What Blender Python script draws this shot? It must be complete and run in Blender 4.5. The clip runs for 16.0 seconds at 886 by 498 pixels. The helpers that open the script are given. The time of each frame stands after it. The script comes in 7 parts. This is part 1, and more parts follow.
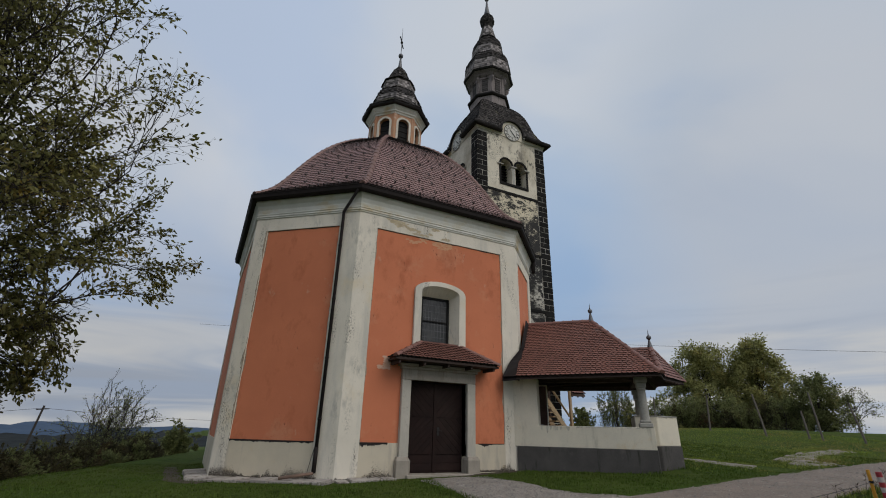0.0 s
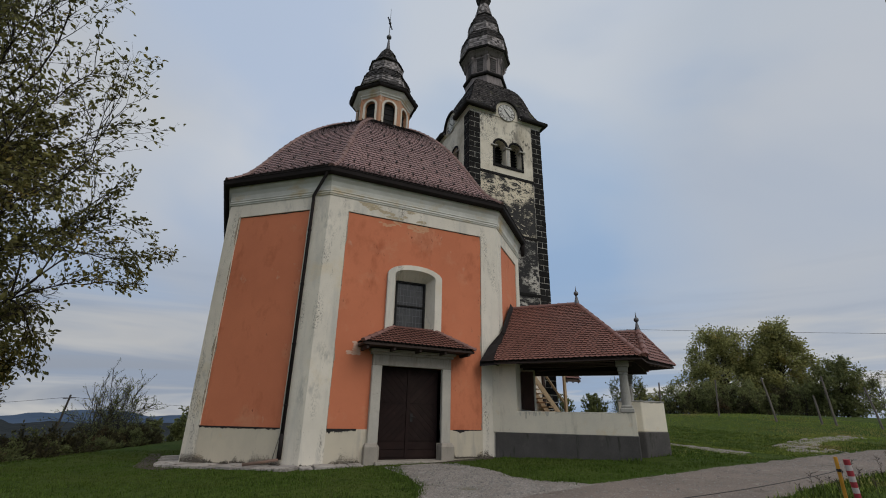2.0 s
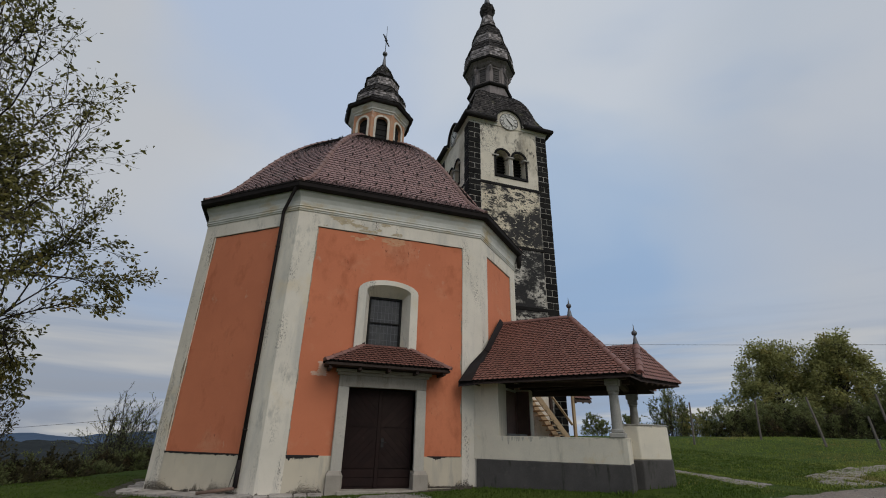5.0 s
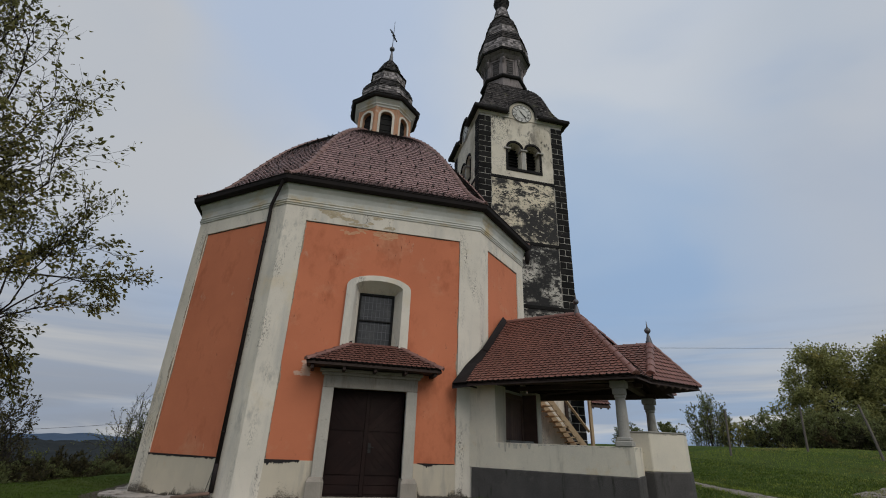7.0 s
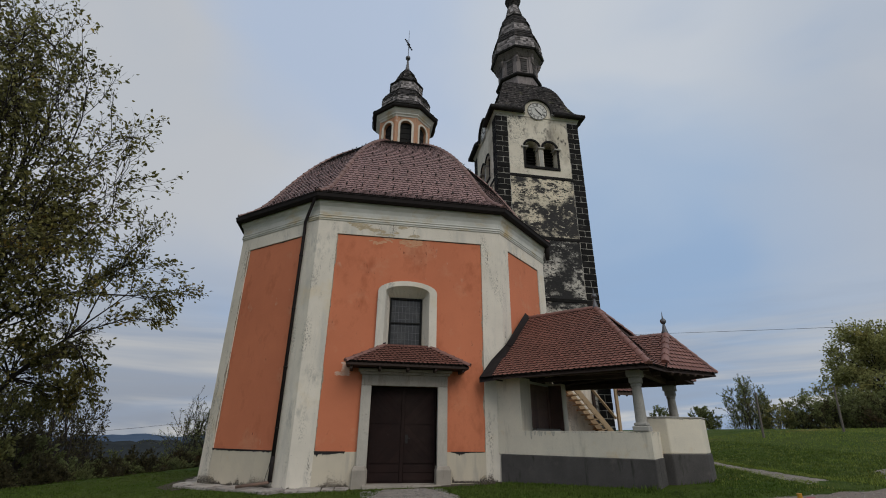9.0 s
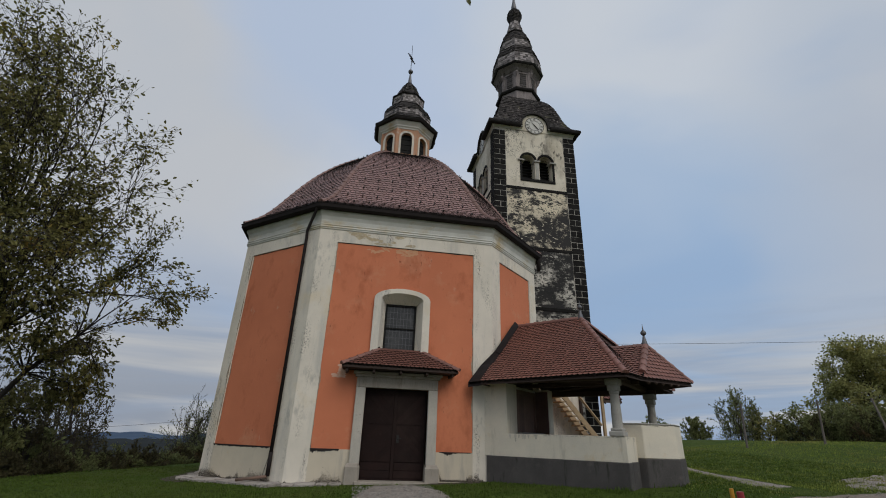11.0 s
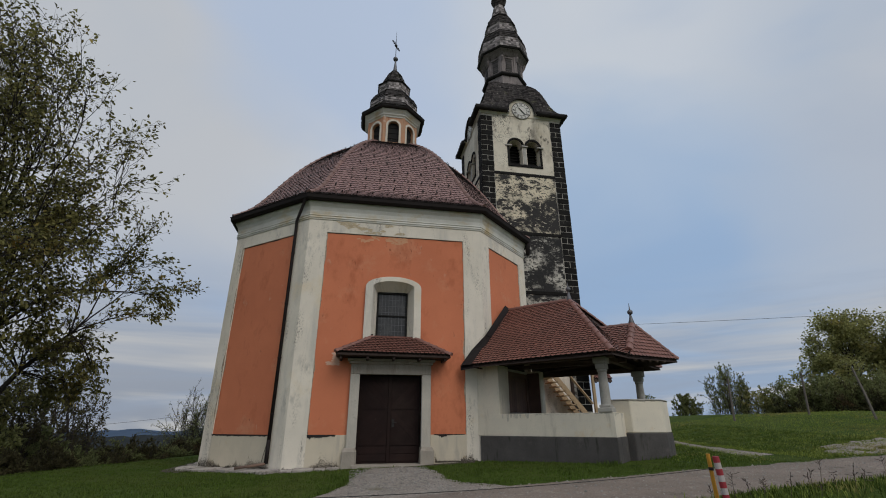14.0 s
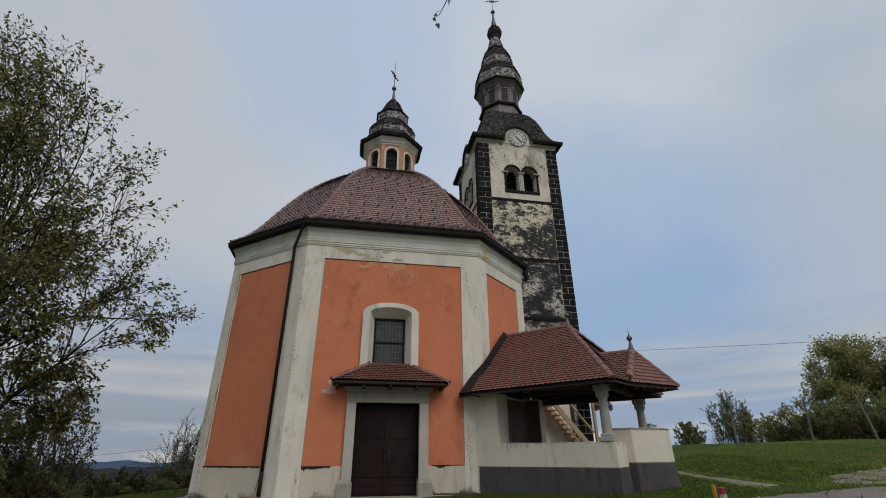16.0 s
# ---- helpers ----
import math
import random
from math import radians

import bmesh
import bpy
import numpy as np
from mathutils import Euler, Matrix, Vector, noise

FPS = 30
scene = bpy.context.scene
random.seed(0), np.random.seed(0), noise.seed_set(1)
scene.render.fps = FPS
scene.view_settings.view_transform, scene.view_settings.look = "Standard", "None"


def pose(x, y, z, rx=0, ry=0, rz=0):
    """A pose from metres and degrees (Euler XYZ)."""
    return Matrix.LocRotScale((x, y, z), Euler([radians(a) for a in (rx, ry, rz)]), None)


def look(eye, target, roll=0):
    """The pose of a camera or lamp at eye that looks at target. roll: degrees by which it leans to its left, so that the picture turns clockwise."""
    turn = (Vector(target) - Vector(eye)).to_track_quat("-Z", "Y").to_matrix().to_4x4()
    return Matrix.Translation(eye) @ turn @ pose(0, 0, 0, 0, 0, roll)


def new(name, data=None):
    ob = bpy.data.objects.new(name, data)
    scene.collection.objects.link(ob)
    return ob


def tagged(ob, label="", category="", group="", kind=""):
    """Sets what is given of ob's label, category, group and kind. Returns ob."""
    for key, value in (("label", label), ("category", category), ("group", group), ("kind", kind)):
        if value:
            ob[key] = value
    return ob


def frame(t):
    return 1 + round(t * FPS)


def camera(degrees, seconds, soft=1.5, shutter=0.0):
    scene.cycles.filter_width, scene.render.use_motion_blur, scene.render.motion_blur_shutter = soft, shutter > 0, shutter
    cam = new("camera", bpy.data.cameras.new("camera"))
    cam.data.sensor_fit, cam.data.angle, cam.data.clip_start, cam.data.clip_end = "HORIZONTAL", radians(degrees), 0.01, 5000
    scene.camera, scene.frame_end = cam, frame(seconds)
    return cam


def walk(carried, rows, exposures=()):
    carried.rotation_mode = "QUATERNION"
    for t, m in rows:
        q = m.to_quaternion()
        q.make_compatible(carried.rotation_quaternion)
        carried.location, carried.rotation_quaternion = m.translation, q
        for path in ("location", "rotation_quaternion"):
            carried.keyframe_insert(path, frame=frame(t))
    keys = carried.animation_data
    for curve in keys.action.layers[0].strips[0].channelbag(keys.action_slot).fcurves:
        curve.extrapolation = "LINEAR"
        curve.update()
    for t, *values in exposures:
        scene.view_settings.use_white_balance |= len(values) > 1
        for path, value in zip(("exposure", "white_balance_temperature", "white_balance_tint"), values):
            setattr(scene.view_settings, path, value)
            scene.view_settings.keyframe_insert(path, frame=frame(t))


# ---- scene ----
cam = camera(89.4, 16.0, soft=1.0)
PATH = [
    (0, (0.124, 0.031, 1.765), (0.949, 1.69, 2.517), 1.4),
    (0.5, (0.502, -0.024, 1.768), (1.312, 1.645, 2.517), 1.7),
    (1, (0.912, -0.089, 1.782), (1.705, 1.591, 2.525), 1.6),
    (1.5, (1.33, -0.168, 1.8), (2.105, 1.531, 2.516), 1.2),
    (2, (1.743, -0.18, 1.773), (2.496, 1.534, 2.476), 1.2),
    (2.5, (2.085, -0.193, 1.814), (2.816, 1.524, 2.535), 0.7),
    (3, (2.411, -0.306, 1.819), (3.103, 1.419, 2.558), 1.0),
    (3.5, (2.743, -0.329, 1.831), (3.388, 1.402, 2.597), 0.8),
    (4, (3.145, -0.211, 1.852), (3.762, 1.52, 2.641), 0.2),
    (4.5, (3.563, -0.2, 1.868), (4.166, 1.537, 2.655), 0.4),
    (4.7, (3.752, -0.23, 1.9), (4.345, 1.516, 2.674), 0.8),
    (7, (5.506, 0.363, 1.943), (5.934, 2.148, 2.736), 2.2),
    (7.5, (5.64, 0.359, 1.958), (6.038, 2.148, 2.758), 1.6),
    (8, (5.638, 0.032, 1.946), (5.995, 1.828, 2.751), 1.2),
    (8.5, (5.515, -0.33, 1.928), (5.849, 1.481, 2.706), 0.7),
    (9, (5.455, -0.726, 1.918), (5.765, 1.098, 2.678), 0.6),
    (11.5, (5.575, -1.629, 1.763), (5.879, 0.187, 2.544), 2.1),
    (12, (5.584, -1.653, 1.739), (5.895, 0.164, 2.513), 1.4),
    (12.5, (5.592, -1.687, 1.737), (5.898, 0.125, 2.526), 0.7),
    (13, (5.611, -1.711, 1.715), (5.915, 0.101, 2.504), -0.2),
    (13.5, (5.636, -1.74, 1.693), (5.949, 0.084, 2.451), -0.5),
    (14, (5.641, -1.737, 1.696), (5.981, 0.094, 2.426), -0.1),
    (14.5, (5.63, -1.716, 1.698), (5.99, 0.11, 2.431), 0.2),
    (15, (5.63, -1.728, 1.697), (5.991, 0.085, 2.46), 0.2),
    (15.5, (5.637, -1.731, 1.714), (5.986, 0.064, 2.524), -0.1),
    (16, (5.632, -1.731, 1.701), (5.975, 0.054, 2.536), -0.3),
]
walk(cam, [(t, look(eye, target, roll)) for t, eye, target, roll in PATH])

# ---- world, sun ----
SUN_DIR = Vector((0.30, -0.76, 0.78)).normalized()
world = bpy.data.worlds.new("overcast_sky")
scene.world = world
world.use_nodes = True
wn, wl = world.node_tree.nodes, world.node_tree.links
wn.clear()
w_out = wn.new("ShaderNodeOutputWorld")
w_bg = wn.new("ShaderNodeBackground")
w_sky = wn.new("ShaderNodeTexSky")
w_sky.sky_type = "NISHITA"
w_sky.sun_disc = False
w_sky.sun_elevation = math.asin(SUN_DIR.z)
w_sky.sun_rotation = math.atan2(SUN_DIR.x, SUN_DIR.y)
w_sky.dust_density = 3.0
w_tc = wn.new("ShaderNodeTexCoord")
def sky_node(kind, **values):
    nd = wn.new(kind)
    for key, value in values.items():
        nd.inputs[key.replace("_", " ")].default_value = value
    return nd


def sky_noise(stretch, turn, size, detail, rough, twist):
    mp = sky_node("ShaderNodeMapping", Scale=stretch, Rotation=turn)
    wl.new(w_tc.outputs["Generated"], mp.inputs["Vector"])
    ns = sky_node("ShaderNodeTexNoise", Scale=size, Detail=detail, Roughness=rough, Distortion=twist)
    wl.new(mp.outputs["Vector"], ns.inputs["Vector"])
    return ns.outputs["Fac"]


def sky_range(sock, lo, hi, a=0.0, b=1.0):
    r = sky_node("ShaderNodeMapRange", From_Min=lo, From_Max=hi, To_Min=a, To_Max=b)
    r.interpolation_type = "SMOOTHSTEP"
    wl.new(sock, r.inputs["Value"])
    return r.outputs["Result"]


def sky_math(op, a, b):
    m = wn.new("ShaderNodeMath")
    m.operation = op
    for k, value in ((0, a), (1, b)):
        if isinstance(value, bpy.types.NodeSocket):
            wl.new(value, m.inputs[k])
        else:
            m.inputs[k].default_value = value
    return m.outputs[0]


def sky_mix(fac, c1, c2):
    m = wn.new("ShaderNodeMixRGB")
    for key, value in (("Fac", fac), ("Color1", c1), ("Color2", c2)):
        if isinstance(value, bpy.types.NodeSocket):
            wl.new(value, m.inputs[key])
        else:
            m.inputs[key].default_value = value if key == "Fac" else (*value, 1)
    return m.outputs["Color"]


w_xyz = wn.new("ShaderNodeSeparateXYZ")
wl.new(w_tc.outputs["Generated"], w_xyz.inputs["Vector"])
height = w_xyz.outputs["Z"]
w_scale = wn.new("ShaderNodeMixRGB")
w_scale.blend_type = "MULTIPLY"
w_scale.inputs["Fac"].default_value = 1.0
w_scale.inputs["Color2"].default_value = (0.085, 0.085, 0.085, 1)
wl.new(w_sky.outputs["Color"], w_scale.inputs["Color1"])
# clearer blue-grey sky, veiled by an uneven cloud sheet that is thinner to the east
clear = sky_mix(0.78, w_scale.outputs["Color"], (0.335, 0.448, 0.640))
sheet = sky_noise((1.0, 1.0, 2.2), (0.06, -0.1, 0.9), 1.3, 4.0, 0.45, 0.5)
thin = sky_range(sky_math("ADD", sky_math("MULTIPLY", w_xyz.outputs["X"], 0.75), sky_math("MULTIPLY", w_xyz.outputs["Y"], 0.25)), 0.20, 0.62, 0.12, -0.12)
high = sky_range(height, 0.40, 0.66, 0.0, 0.24)
cover = sky_range(sky_math("ADD", sky_math("ADD", sheet, thin), high), 0.34, 0.66)
cloud = sky_mix(sky_range(height, 0.0, 0.50), (0.275, 0.312, 0.378), (0.555, 0.59, 0.65))
colour = sky_mix(cover, clear, cloud)
# bluer thin places in the high veil
veil = sky_range(sky_noise((1.0, 1.0, 1.4), (0.3, 0.2, 0.5), 1.7, 4.0, 0.5, 0.7), 0.44, 0.64, 0.0, 0.6)
colour = sky_mix(sky_math("MULTIPLY", veil, sky_range(height, 0.25, 0.5)), colour, (0.405, 0.505, 0.655))


def sky_lobe(toward, lo, hi, amount):
    """A soft-edged tract of the sky round one direction, its rim broken by the cloud noise."""
    d = Vector(toward).normalized()
    dot = wn.new("ShaderNodeVectorMath")
    dot.operation = "DOT_PRODUCT"
    dot.inputs[1].default_value = d
    wl.new(w_tc.outputs["Generated"], dot.inputs[0])
    return sky_range(sky_math("ADD", dot.outputs["Value"], sky_math("MULTIPLY", sky_math("SUBTRACT", sheet, 0.5), 0.22)), lo, hi, 0.0, amount)


# broad tracts: grey cloud to the west, a bluish thin place overhead, a bright veil and clear air to the east
colour = sky_mix(sky_lobe((-0.50, 0.66, 0.56), 0.84, 0.99, 0.75), colour, (0.470, 0.490, 0.520))
colour = sky_mix(sky_lobe((0.04, 0.64, 0.77), 0.92, 0.99, 0.8), colour, (0.405, 0.500, 0.665))
colour = sky_mix(sky_lobe((0.47, 0.54, 0.70), 0.90, 0.985, 0.85), colour, (0.545, 0.585, 0.640))
colour = sky_mix(sky_lobe((0.80, 0.30, 0.52), 0.90, 0.985, 0.6), colour, (0.400, 0.460, 0.545))
colour = sky_mix(sky_lobe((0.52, 0.77, 0.36), 0.92, 0.99, 0.65), colour, (0.285, 0.420, 0.620))
colour = sky_mix(sky_lobe((0.86, 0.36, 0.36), 0.93, 1.0, 0.3), colour, (0.530, 0.530, 0.545))
# long slate-coloured streaks low over the horizon
streak = sky_range(sky_noise((0.9, 0.9, 7.0), (0.05, 0.08, 0.2), 1.5, 5.0, 0.55, 0.8), 0.44, 0.64)
low_mask = sky_range(height, 0.10, 0.34, 0.75, 0.0)
colour = sky_mix(sky_math("MULTIPLY", streak, low_mask), colour, (0.29, 0.345, 0.44))
pale = sky_range(sky_noise((0.8, 0.8, 8.0), (-0.06, 0.05, 1.4), 1.4, 5.0, 0.55, 0.8), 0.45, 0.64)
colour = sky_mix(sky_math("MULTIPLY", pale, sky_range(height, 0.04, 0.30, 0.75, 0.0)), colour, (0.62, 0.60, 0.555))

wl.new(colour, w_bg.inputs["Color"])
w_bg.inputs["Strength"].default_value = 1.0
wl.new(w_bg.outputs["Background"], w_out.inputs["Surface"])

sun = new("sun", bpy.data.lights.new("sun", "SUN"))
sun.data.energy = 1.2
sun.data.angle = radians(40)
sun.data.color = (1.0, 0.93, 0.83)
sun.matrix_world = look(SUN_DIR * 60, (0, 0, 0))

# ---- materials ----
def material(name, base, second, scale=1.5, grain=45.0, grain_amt=0.12, rough=0.85, bump=0.25, depth=0.01,
             spots=(), rnd=0.0, island=0.0, metal=0.0, spec=0.3, stretch=(1, 1, 1), leafy=0.0):
    """Two-scale mottled surface. spots: (colour, scale, low, high, stretch[, mask scale, low, high]) patches laid over it."""
    m = bpy.data.materials.new(name)
    m.use_nodes = True
    nt = m.node_tree
    nd, ln = nt.nodes, nt.links
    bsdf = nd["Principled BSDF"]
    tc = nd.new("ShaderNodeTexCoord")

    def vec(st):
        if st == (1, 1, 1):
            return tc.outputs["Object"]
        mp = nd.new("ShaderNodeMapping")
        mp.inputs["Scale"].default_value = st
        ln.new(tc.outputs["Object"], mp.inputs["Vector"])
        return mp.outputs["Vector"]

    def noise_node(sc, st=(1, 1, 1), detail=6.0, ro=0.6):
        n = nd.new("ShaderNodeTexNoise")
        n.inputs["Scale"].default_value = sc
        n.inputs["Detail"].default_value = detail
        n.inputs["Roughness"].default_value = ro
        ln.new(vec(st), n.inputs["Vector"])
        return n.outputs["Fac"]

    def remap(sock, a, b, lo=0.0, hi=1.0):
        r = nd.new("ShaderNodeMapRange")
        for key, value in (("From Min", a), ("From Max", b), ("To Min", lo), ("To Max", hi)):
            r.inputs[key].default_value = value
        ln.new(sock, r.inputs["Value"])
        return r.outputs["Result"]

    def mix(fac, c1, c2, mode="MIX"):
        x = nd.new("ShaderNodeMixRGB")
        x.blend_type = mode
        for key, value in (("Fac", fac), ("Color1", c1), ("Color2", c2)):
            if isinstance(value, bpy.types.NodeSocket):
                ln.new(value, x.inputs[key])
            else:
                x.inputs[key].default_value = value if key == "Fac" else (*value, 1)
        return x.outputs["Color"]

    col = mix(remap(noise_node(scale, stretch), 0.32, 0.68), base, second)
    for colour, sc, lo, hi, st, *mask in spots:
        fac = remap(noise_node(sc, st, 8.0, 0.65), lo, hi)
        if mask:
            mm = nd.new("ShaderNodeMath")
            mm.operation = "MULTIPLY"
            ln.new(fac, mm.inputs[0])
            ln.new(remap(noise_node(mask[0], mask[3] if len(mask) > 3 else (1, 1, 1), 4.0, 0.55), mask[1], mask[2]), mm.inputs[1])
            fac = mm.outputs[0]
        col = mix(fac, col, colour)
    g = noise_node(grain, stretch, 3.0)
    gv = remap(g, 0.25, 0.75, 1 - grain_amt, 1 + grain_amt)
    if rnd:
        oi = nd.new("ShaderNodeObjectInfo")
        rv = remap(oi.outputs["Random"], 0, 1, 1 - rnd, 1 + rnd)
        mu = nd.new("ShaderNodeMath")
        mu.operation = "MULTIPLY"
        ln.new(gv, mu.inputs[0]), ln.new(rv, mu.inputs[1])
        gv = mu.outputs[0]
    if island:
        ge = nd.new("ShaderNodeNewGeometry")
        rv = remap(ge.outputs["Random Per Island"], 0, 1, 1 - island, 1 + island)
        mu = nd.new("ShaderNodeMath")
        mu.operation = "MULTIPLY"
        ln.new(gv, mu.inputs[0]), ln.new(rv, mu.inputs[1])
        gv = mu.outputs[0]
    cb = nd.new("ShaderNodeCombineXYZ")
    for k in range(3):
        ln.new(gv, cb.inputs[k])
    col = mix(1.0, col, cb.outputs["Vector"], "MULTIPLY")
    ln.new(col, bsdf.inputs["Base Color"])
    bsdf.inputs["Roughness"].default_value = rough
    bsdf.inputs["Metallic"].default_value = metal
    bsdf.inputs["Specular IOR Level"].default_value = spec
    if leafy:
        # thin leaves let part of the light through
        tr = nd.new("ShaderNodeBsdfTranslucent")
        ms = nd.new("ShaderNodeMixShader")
        ms.inputs["Fac"].default_value = leafy
        ln.new(col, tr.inputs["Color"])
        ln.new(bsdf.outputs["BSDF"], ms.inputs[1])
        ln.new(tr.outputs["BSDF"], ms.inputs[2])
        ln.new(ms.outputs["Shader"], nd["Material Output"].inputs["Surface"])
    if bump:
        bp = nd.new("ShaderNodeBump")
        bp.inputs["Strength"].default_value = bump
        bp.inputs["Distance"].default_value = depth
        ln.new(g, bp.inputs["Height"])
        ln.new(bp.outputs["Normal"], bsdf.inputs["Normal"])
    return m


V1 = (1, 1, 1)
STREAK = (2.2, 2.2, 0.35)
M_WHITE = material("white_lime_plaster", (0.75, 0.69, 0.59), (0.64, 0.59, 0.505), 0.9, 60, 0.06, 0.92, 0.35, 0.012,
                   (((0.46, 0.445, 0.405), 0.8, 0.52, 0.76, STREAK), ((0.66, 0.56, 0.40), 0.8, 0.57, 0.76, V1), ((0.36, 0.345, 0.31), 5.0, 0.50, 0.72, (1.4, 1.4, 0.6), 0.6, 0.52, 0.66),
                    ((0.17, 0.155, 0.13), 26.0, 0.50, 0.60, (1.3, 1.3, 0.7), 0.9, 0.54, 0.66, (2.4, 2.4, 0.45)), ((0.22, 0.205, 0.18), 34.0, 0.64, 0.70, V1)))
M_BASE = material("cream_limewash", (0.61, 0.54, 0.42), (0.52, 0.465, 0.37), 1.1, 60, 0.05, 0.92, 0.35, 0.012,
                  (((0.58, 0.43, 0.23), 1.6, 0.62, 0.78, V1), ((0.40, 0.365, 0.31), 1.3, 0.56, 0.74, STREAK), ((0.28, 0.26, 0.22), 12.0, 0.69, 0.75, V1)))
M_GREYWHITE = material("weathered_cornice_plaster", (0.66, 0.65, 0.60), (0.54, 0.53, 0.48), 1.3, 60, 0.06, 0.92, 0.3, 0.01,
                       (((0.52, 0.42, 0.26), 0.9, 0.52, 0.68, (1, 1, 2)), ((0.30, 0.29, 0.26), 4.0, 0.66, 0.76, STREAK)))
M_ORANGE = material("orange_wall_paint", (0.615, 0.207, 0.106), (0.53, 0.172, 0.088), 0.5, 70, 0.05, 0.9, 0.3, 0.01,
                    (((0.60, 0.30, 0.18), 0.7, 0.58, 0.80, V1), ((0.58, 0.37, 0.26), 2.4, 0.62, 0.72, (1, 1, 0.7), 0.5, 0.52, 0.64), ((0.40, 0.115, 0.055), 1.1, 0.54, 0.74, (1.2, 1.2, 0.7)),
                     ((0.22, 0.065, 0.035), 8.0, 0.62, 0.68, (1.5, 1.5, 0.7), 0.7, 0.54, 0.64), ((0.16, 0.06, 0.035), 9.0, 0.71, 0.74, V1)))
M_PEEL = material("peeling_orange_paint", (0.52, 0.25, 0.14), (0.46, 0.30, 0.20), 2.2, 60, 0.1, 0.92, 0.4, 0.012,
                  (((0.30, 0.12, 0.07), 3.0, 0.60, 0.70, STREAK), ((0.58, 0.50, 0.42), 2.5, 0.60, 0.72, V1)))
M_TILE = material("brown_beaver_tail_tile", (0.262, 0.156, 0.142), (0.205, 0.124, 0.116), 0.8, 50, 0.15, 0.6, 0.2, 0.004, (((0.22, 0.17, 0.14), 1.2, 0.58, 0.75, V1), ((0.07, 0.055, 0.045), 2.0, 0.60, 0.72, V1)), rnd=0.16, island=0.18, spec=0.4)
M_TILE_RED = material("red_brown_beaver_tail_tile", (0.205, 0.086, 0.063), (0.165, 0.070, 0.053), 0.9, 50, 0.15, 0.55, 0.2, 0.004, (((0.19, 0.11, 0.09), 1.1, 0.60, 0.76, V1),), rnd=0.14, island=0.14, spec=0.4)
M_TILE_CANOPY = material("aged_red_brown_tile", (0.150, 0.060, 0.044), (0.105, 0.046, 0.036), 1.4, 50, 0.2, 0.6, 0.2, 0.004, (((0.06, 0.034, 0.028), 2.2, 0.56, 0.70, V1),), rnd=0.16, island=0.16, spec=0.35)
M_RIDGE = material("ridge_tile_clay", (0.22, 0.125, 0.105), (0.175, 0.10, 0.086), 2.0, 50, 0.15, 0.55, 0.2, 0.004, (), rnd=0.15, spec=0.4)
M_HIP = material("red_brown_hip_tile", (0.215, 0.100, 0.078), (0.170, 0.080, 0.064), 2.0, 50, 0.15, 0.5, 0.2, 0.004, (((0.10, 0.055, 0.045), 2.5, 0.60, 0.74, V1),), rnd=0.14, spec=0.45)
M_METAL = material("dark_brown_sheet_metal", (0.026, 0.021, 0.020), (0.019, 0.016, 0.016), 3.0, 60, 0.15, 0.7, 0.05, 0.003, (), spec=0.1)
M_LEAD = material("grey_sheet_metal", (0.13, 0.13, 0.14), (0.09, 0.09, 0.095), 3.0, 60, 0.15, 0.5, 0.05, 0.003, (), metal=0.4, spec=0.5)
M_TOWER = material("blackened_tower_plaster", (0.72, 0.64, 0.48), (0.60, 0.535, 0.41), 1.0, 50, 0.14, 0.93, 0.5, 0.02,
                   (((0.034, 0.033, 0.033), 0.45, 0.475, 0.55, (1, 1, 1.5)), ((0.040, 0.038, 0.037), 2.1, 0.50, 0.56, (1, 1, 1.9)), ((0.045, 0.044, 0.042), 7.0, 0.555, 0.60, (1, 1, 1.5)), ((0.60, 0.54, 0.42), 4.0, 0.59, 0.64, (1, 1, 1.8))))
M_TOWER_LOW = material("black_lichen_plaster", (0.56, 0.53, 0.465), (0.36, 0.345, 0.31), 1.0, 50, 0.14, 0.93, 0.5, 0.02,
                       (((0.026, 0.026, 0.026), 0.6, 0.46, 0.55, (1, 1, 1.3)), ((0.030, 0.029, 0.029), 2.4, 0.49, 0.56, (1, 1, 1.9)), ((0.034, 0.033, 0.032), 7.0, 0.53, 0.59, (1, 1, 1.5)), ((0.46, 0.44, 0.39), 4.5, 0.58, 0.63, (1, 1, 1.8), 0.6, 0.46, 0.58)))
M_TOWER_TOP = material("stained_belfry_plaster", (0.73, 0.675, 0.565), (0.63, 0.575, 0.465), 0.8, 50, 0.1, 0.93, 0.4, 0.015,
                       (((0.42, 0.37, 0.28), 0.7, 0.48, 0.68, (1, 1, 0.6)), ((0.25, 0.225, 0.185), 1.5, 0.51, 0.68, (1.2, 1.2, 0.5), 0.5, 0.49, 0.61), ((0.075, 0.068, 0.06), 3.6, 0.54, 0.68, (1.2, 1.2, 0.6), 0.50, 0.49, 0.61), ((0.045, 0.042, 0.038), 18.0, 0.53, 0.60, V1, 0.55, 0.49, 0.61)))
M_JOINT = material("pale_quoin_joint", (0.50, 0.475, 0.425), (0.34, 0.325, 0.29), 2.0, 50, 0.1, 0.93, 0.2, 0.008, (((0.05, 0.048, 0.046), 1.6, 0.53, 0.62, V1),))
M_QUOIN = material("black_painted_quoin", (0.011, 0.0105, 0.0105), (0.020, 0.019, 0.018), 2.5, 40, 0.25, 0.92, 0.4, 0.01, (((0.20, 0.18, 0.155), 5.0, 0.69, 0.73, V1),), rnd=0.25, spec=0.12)
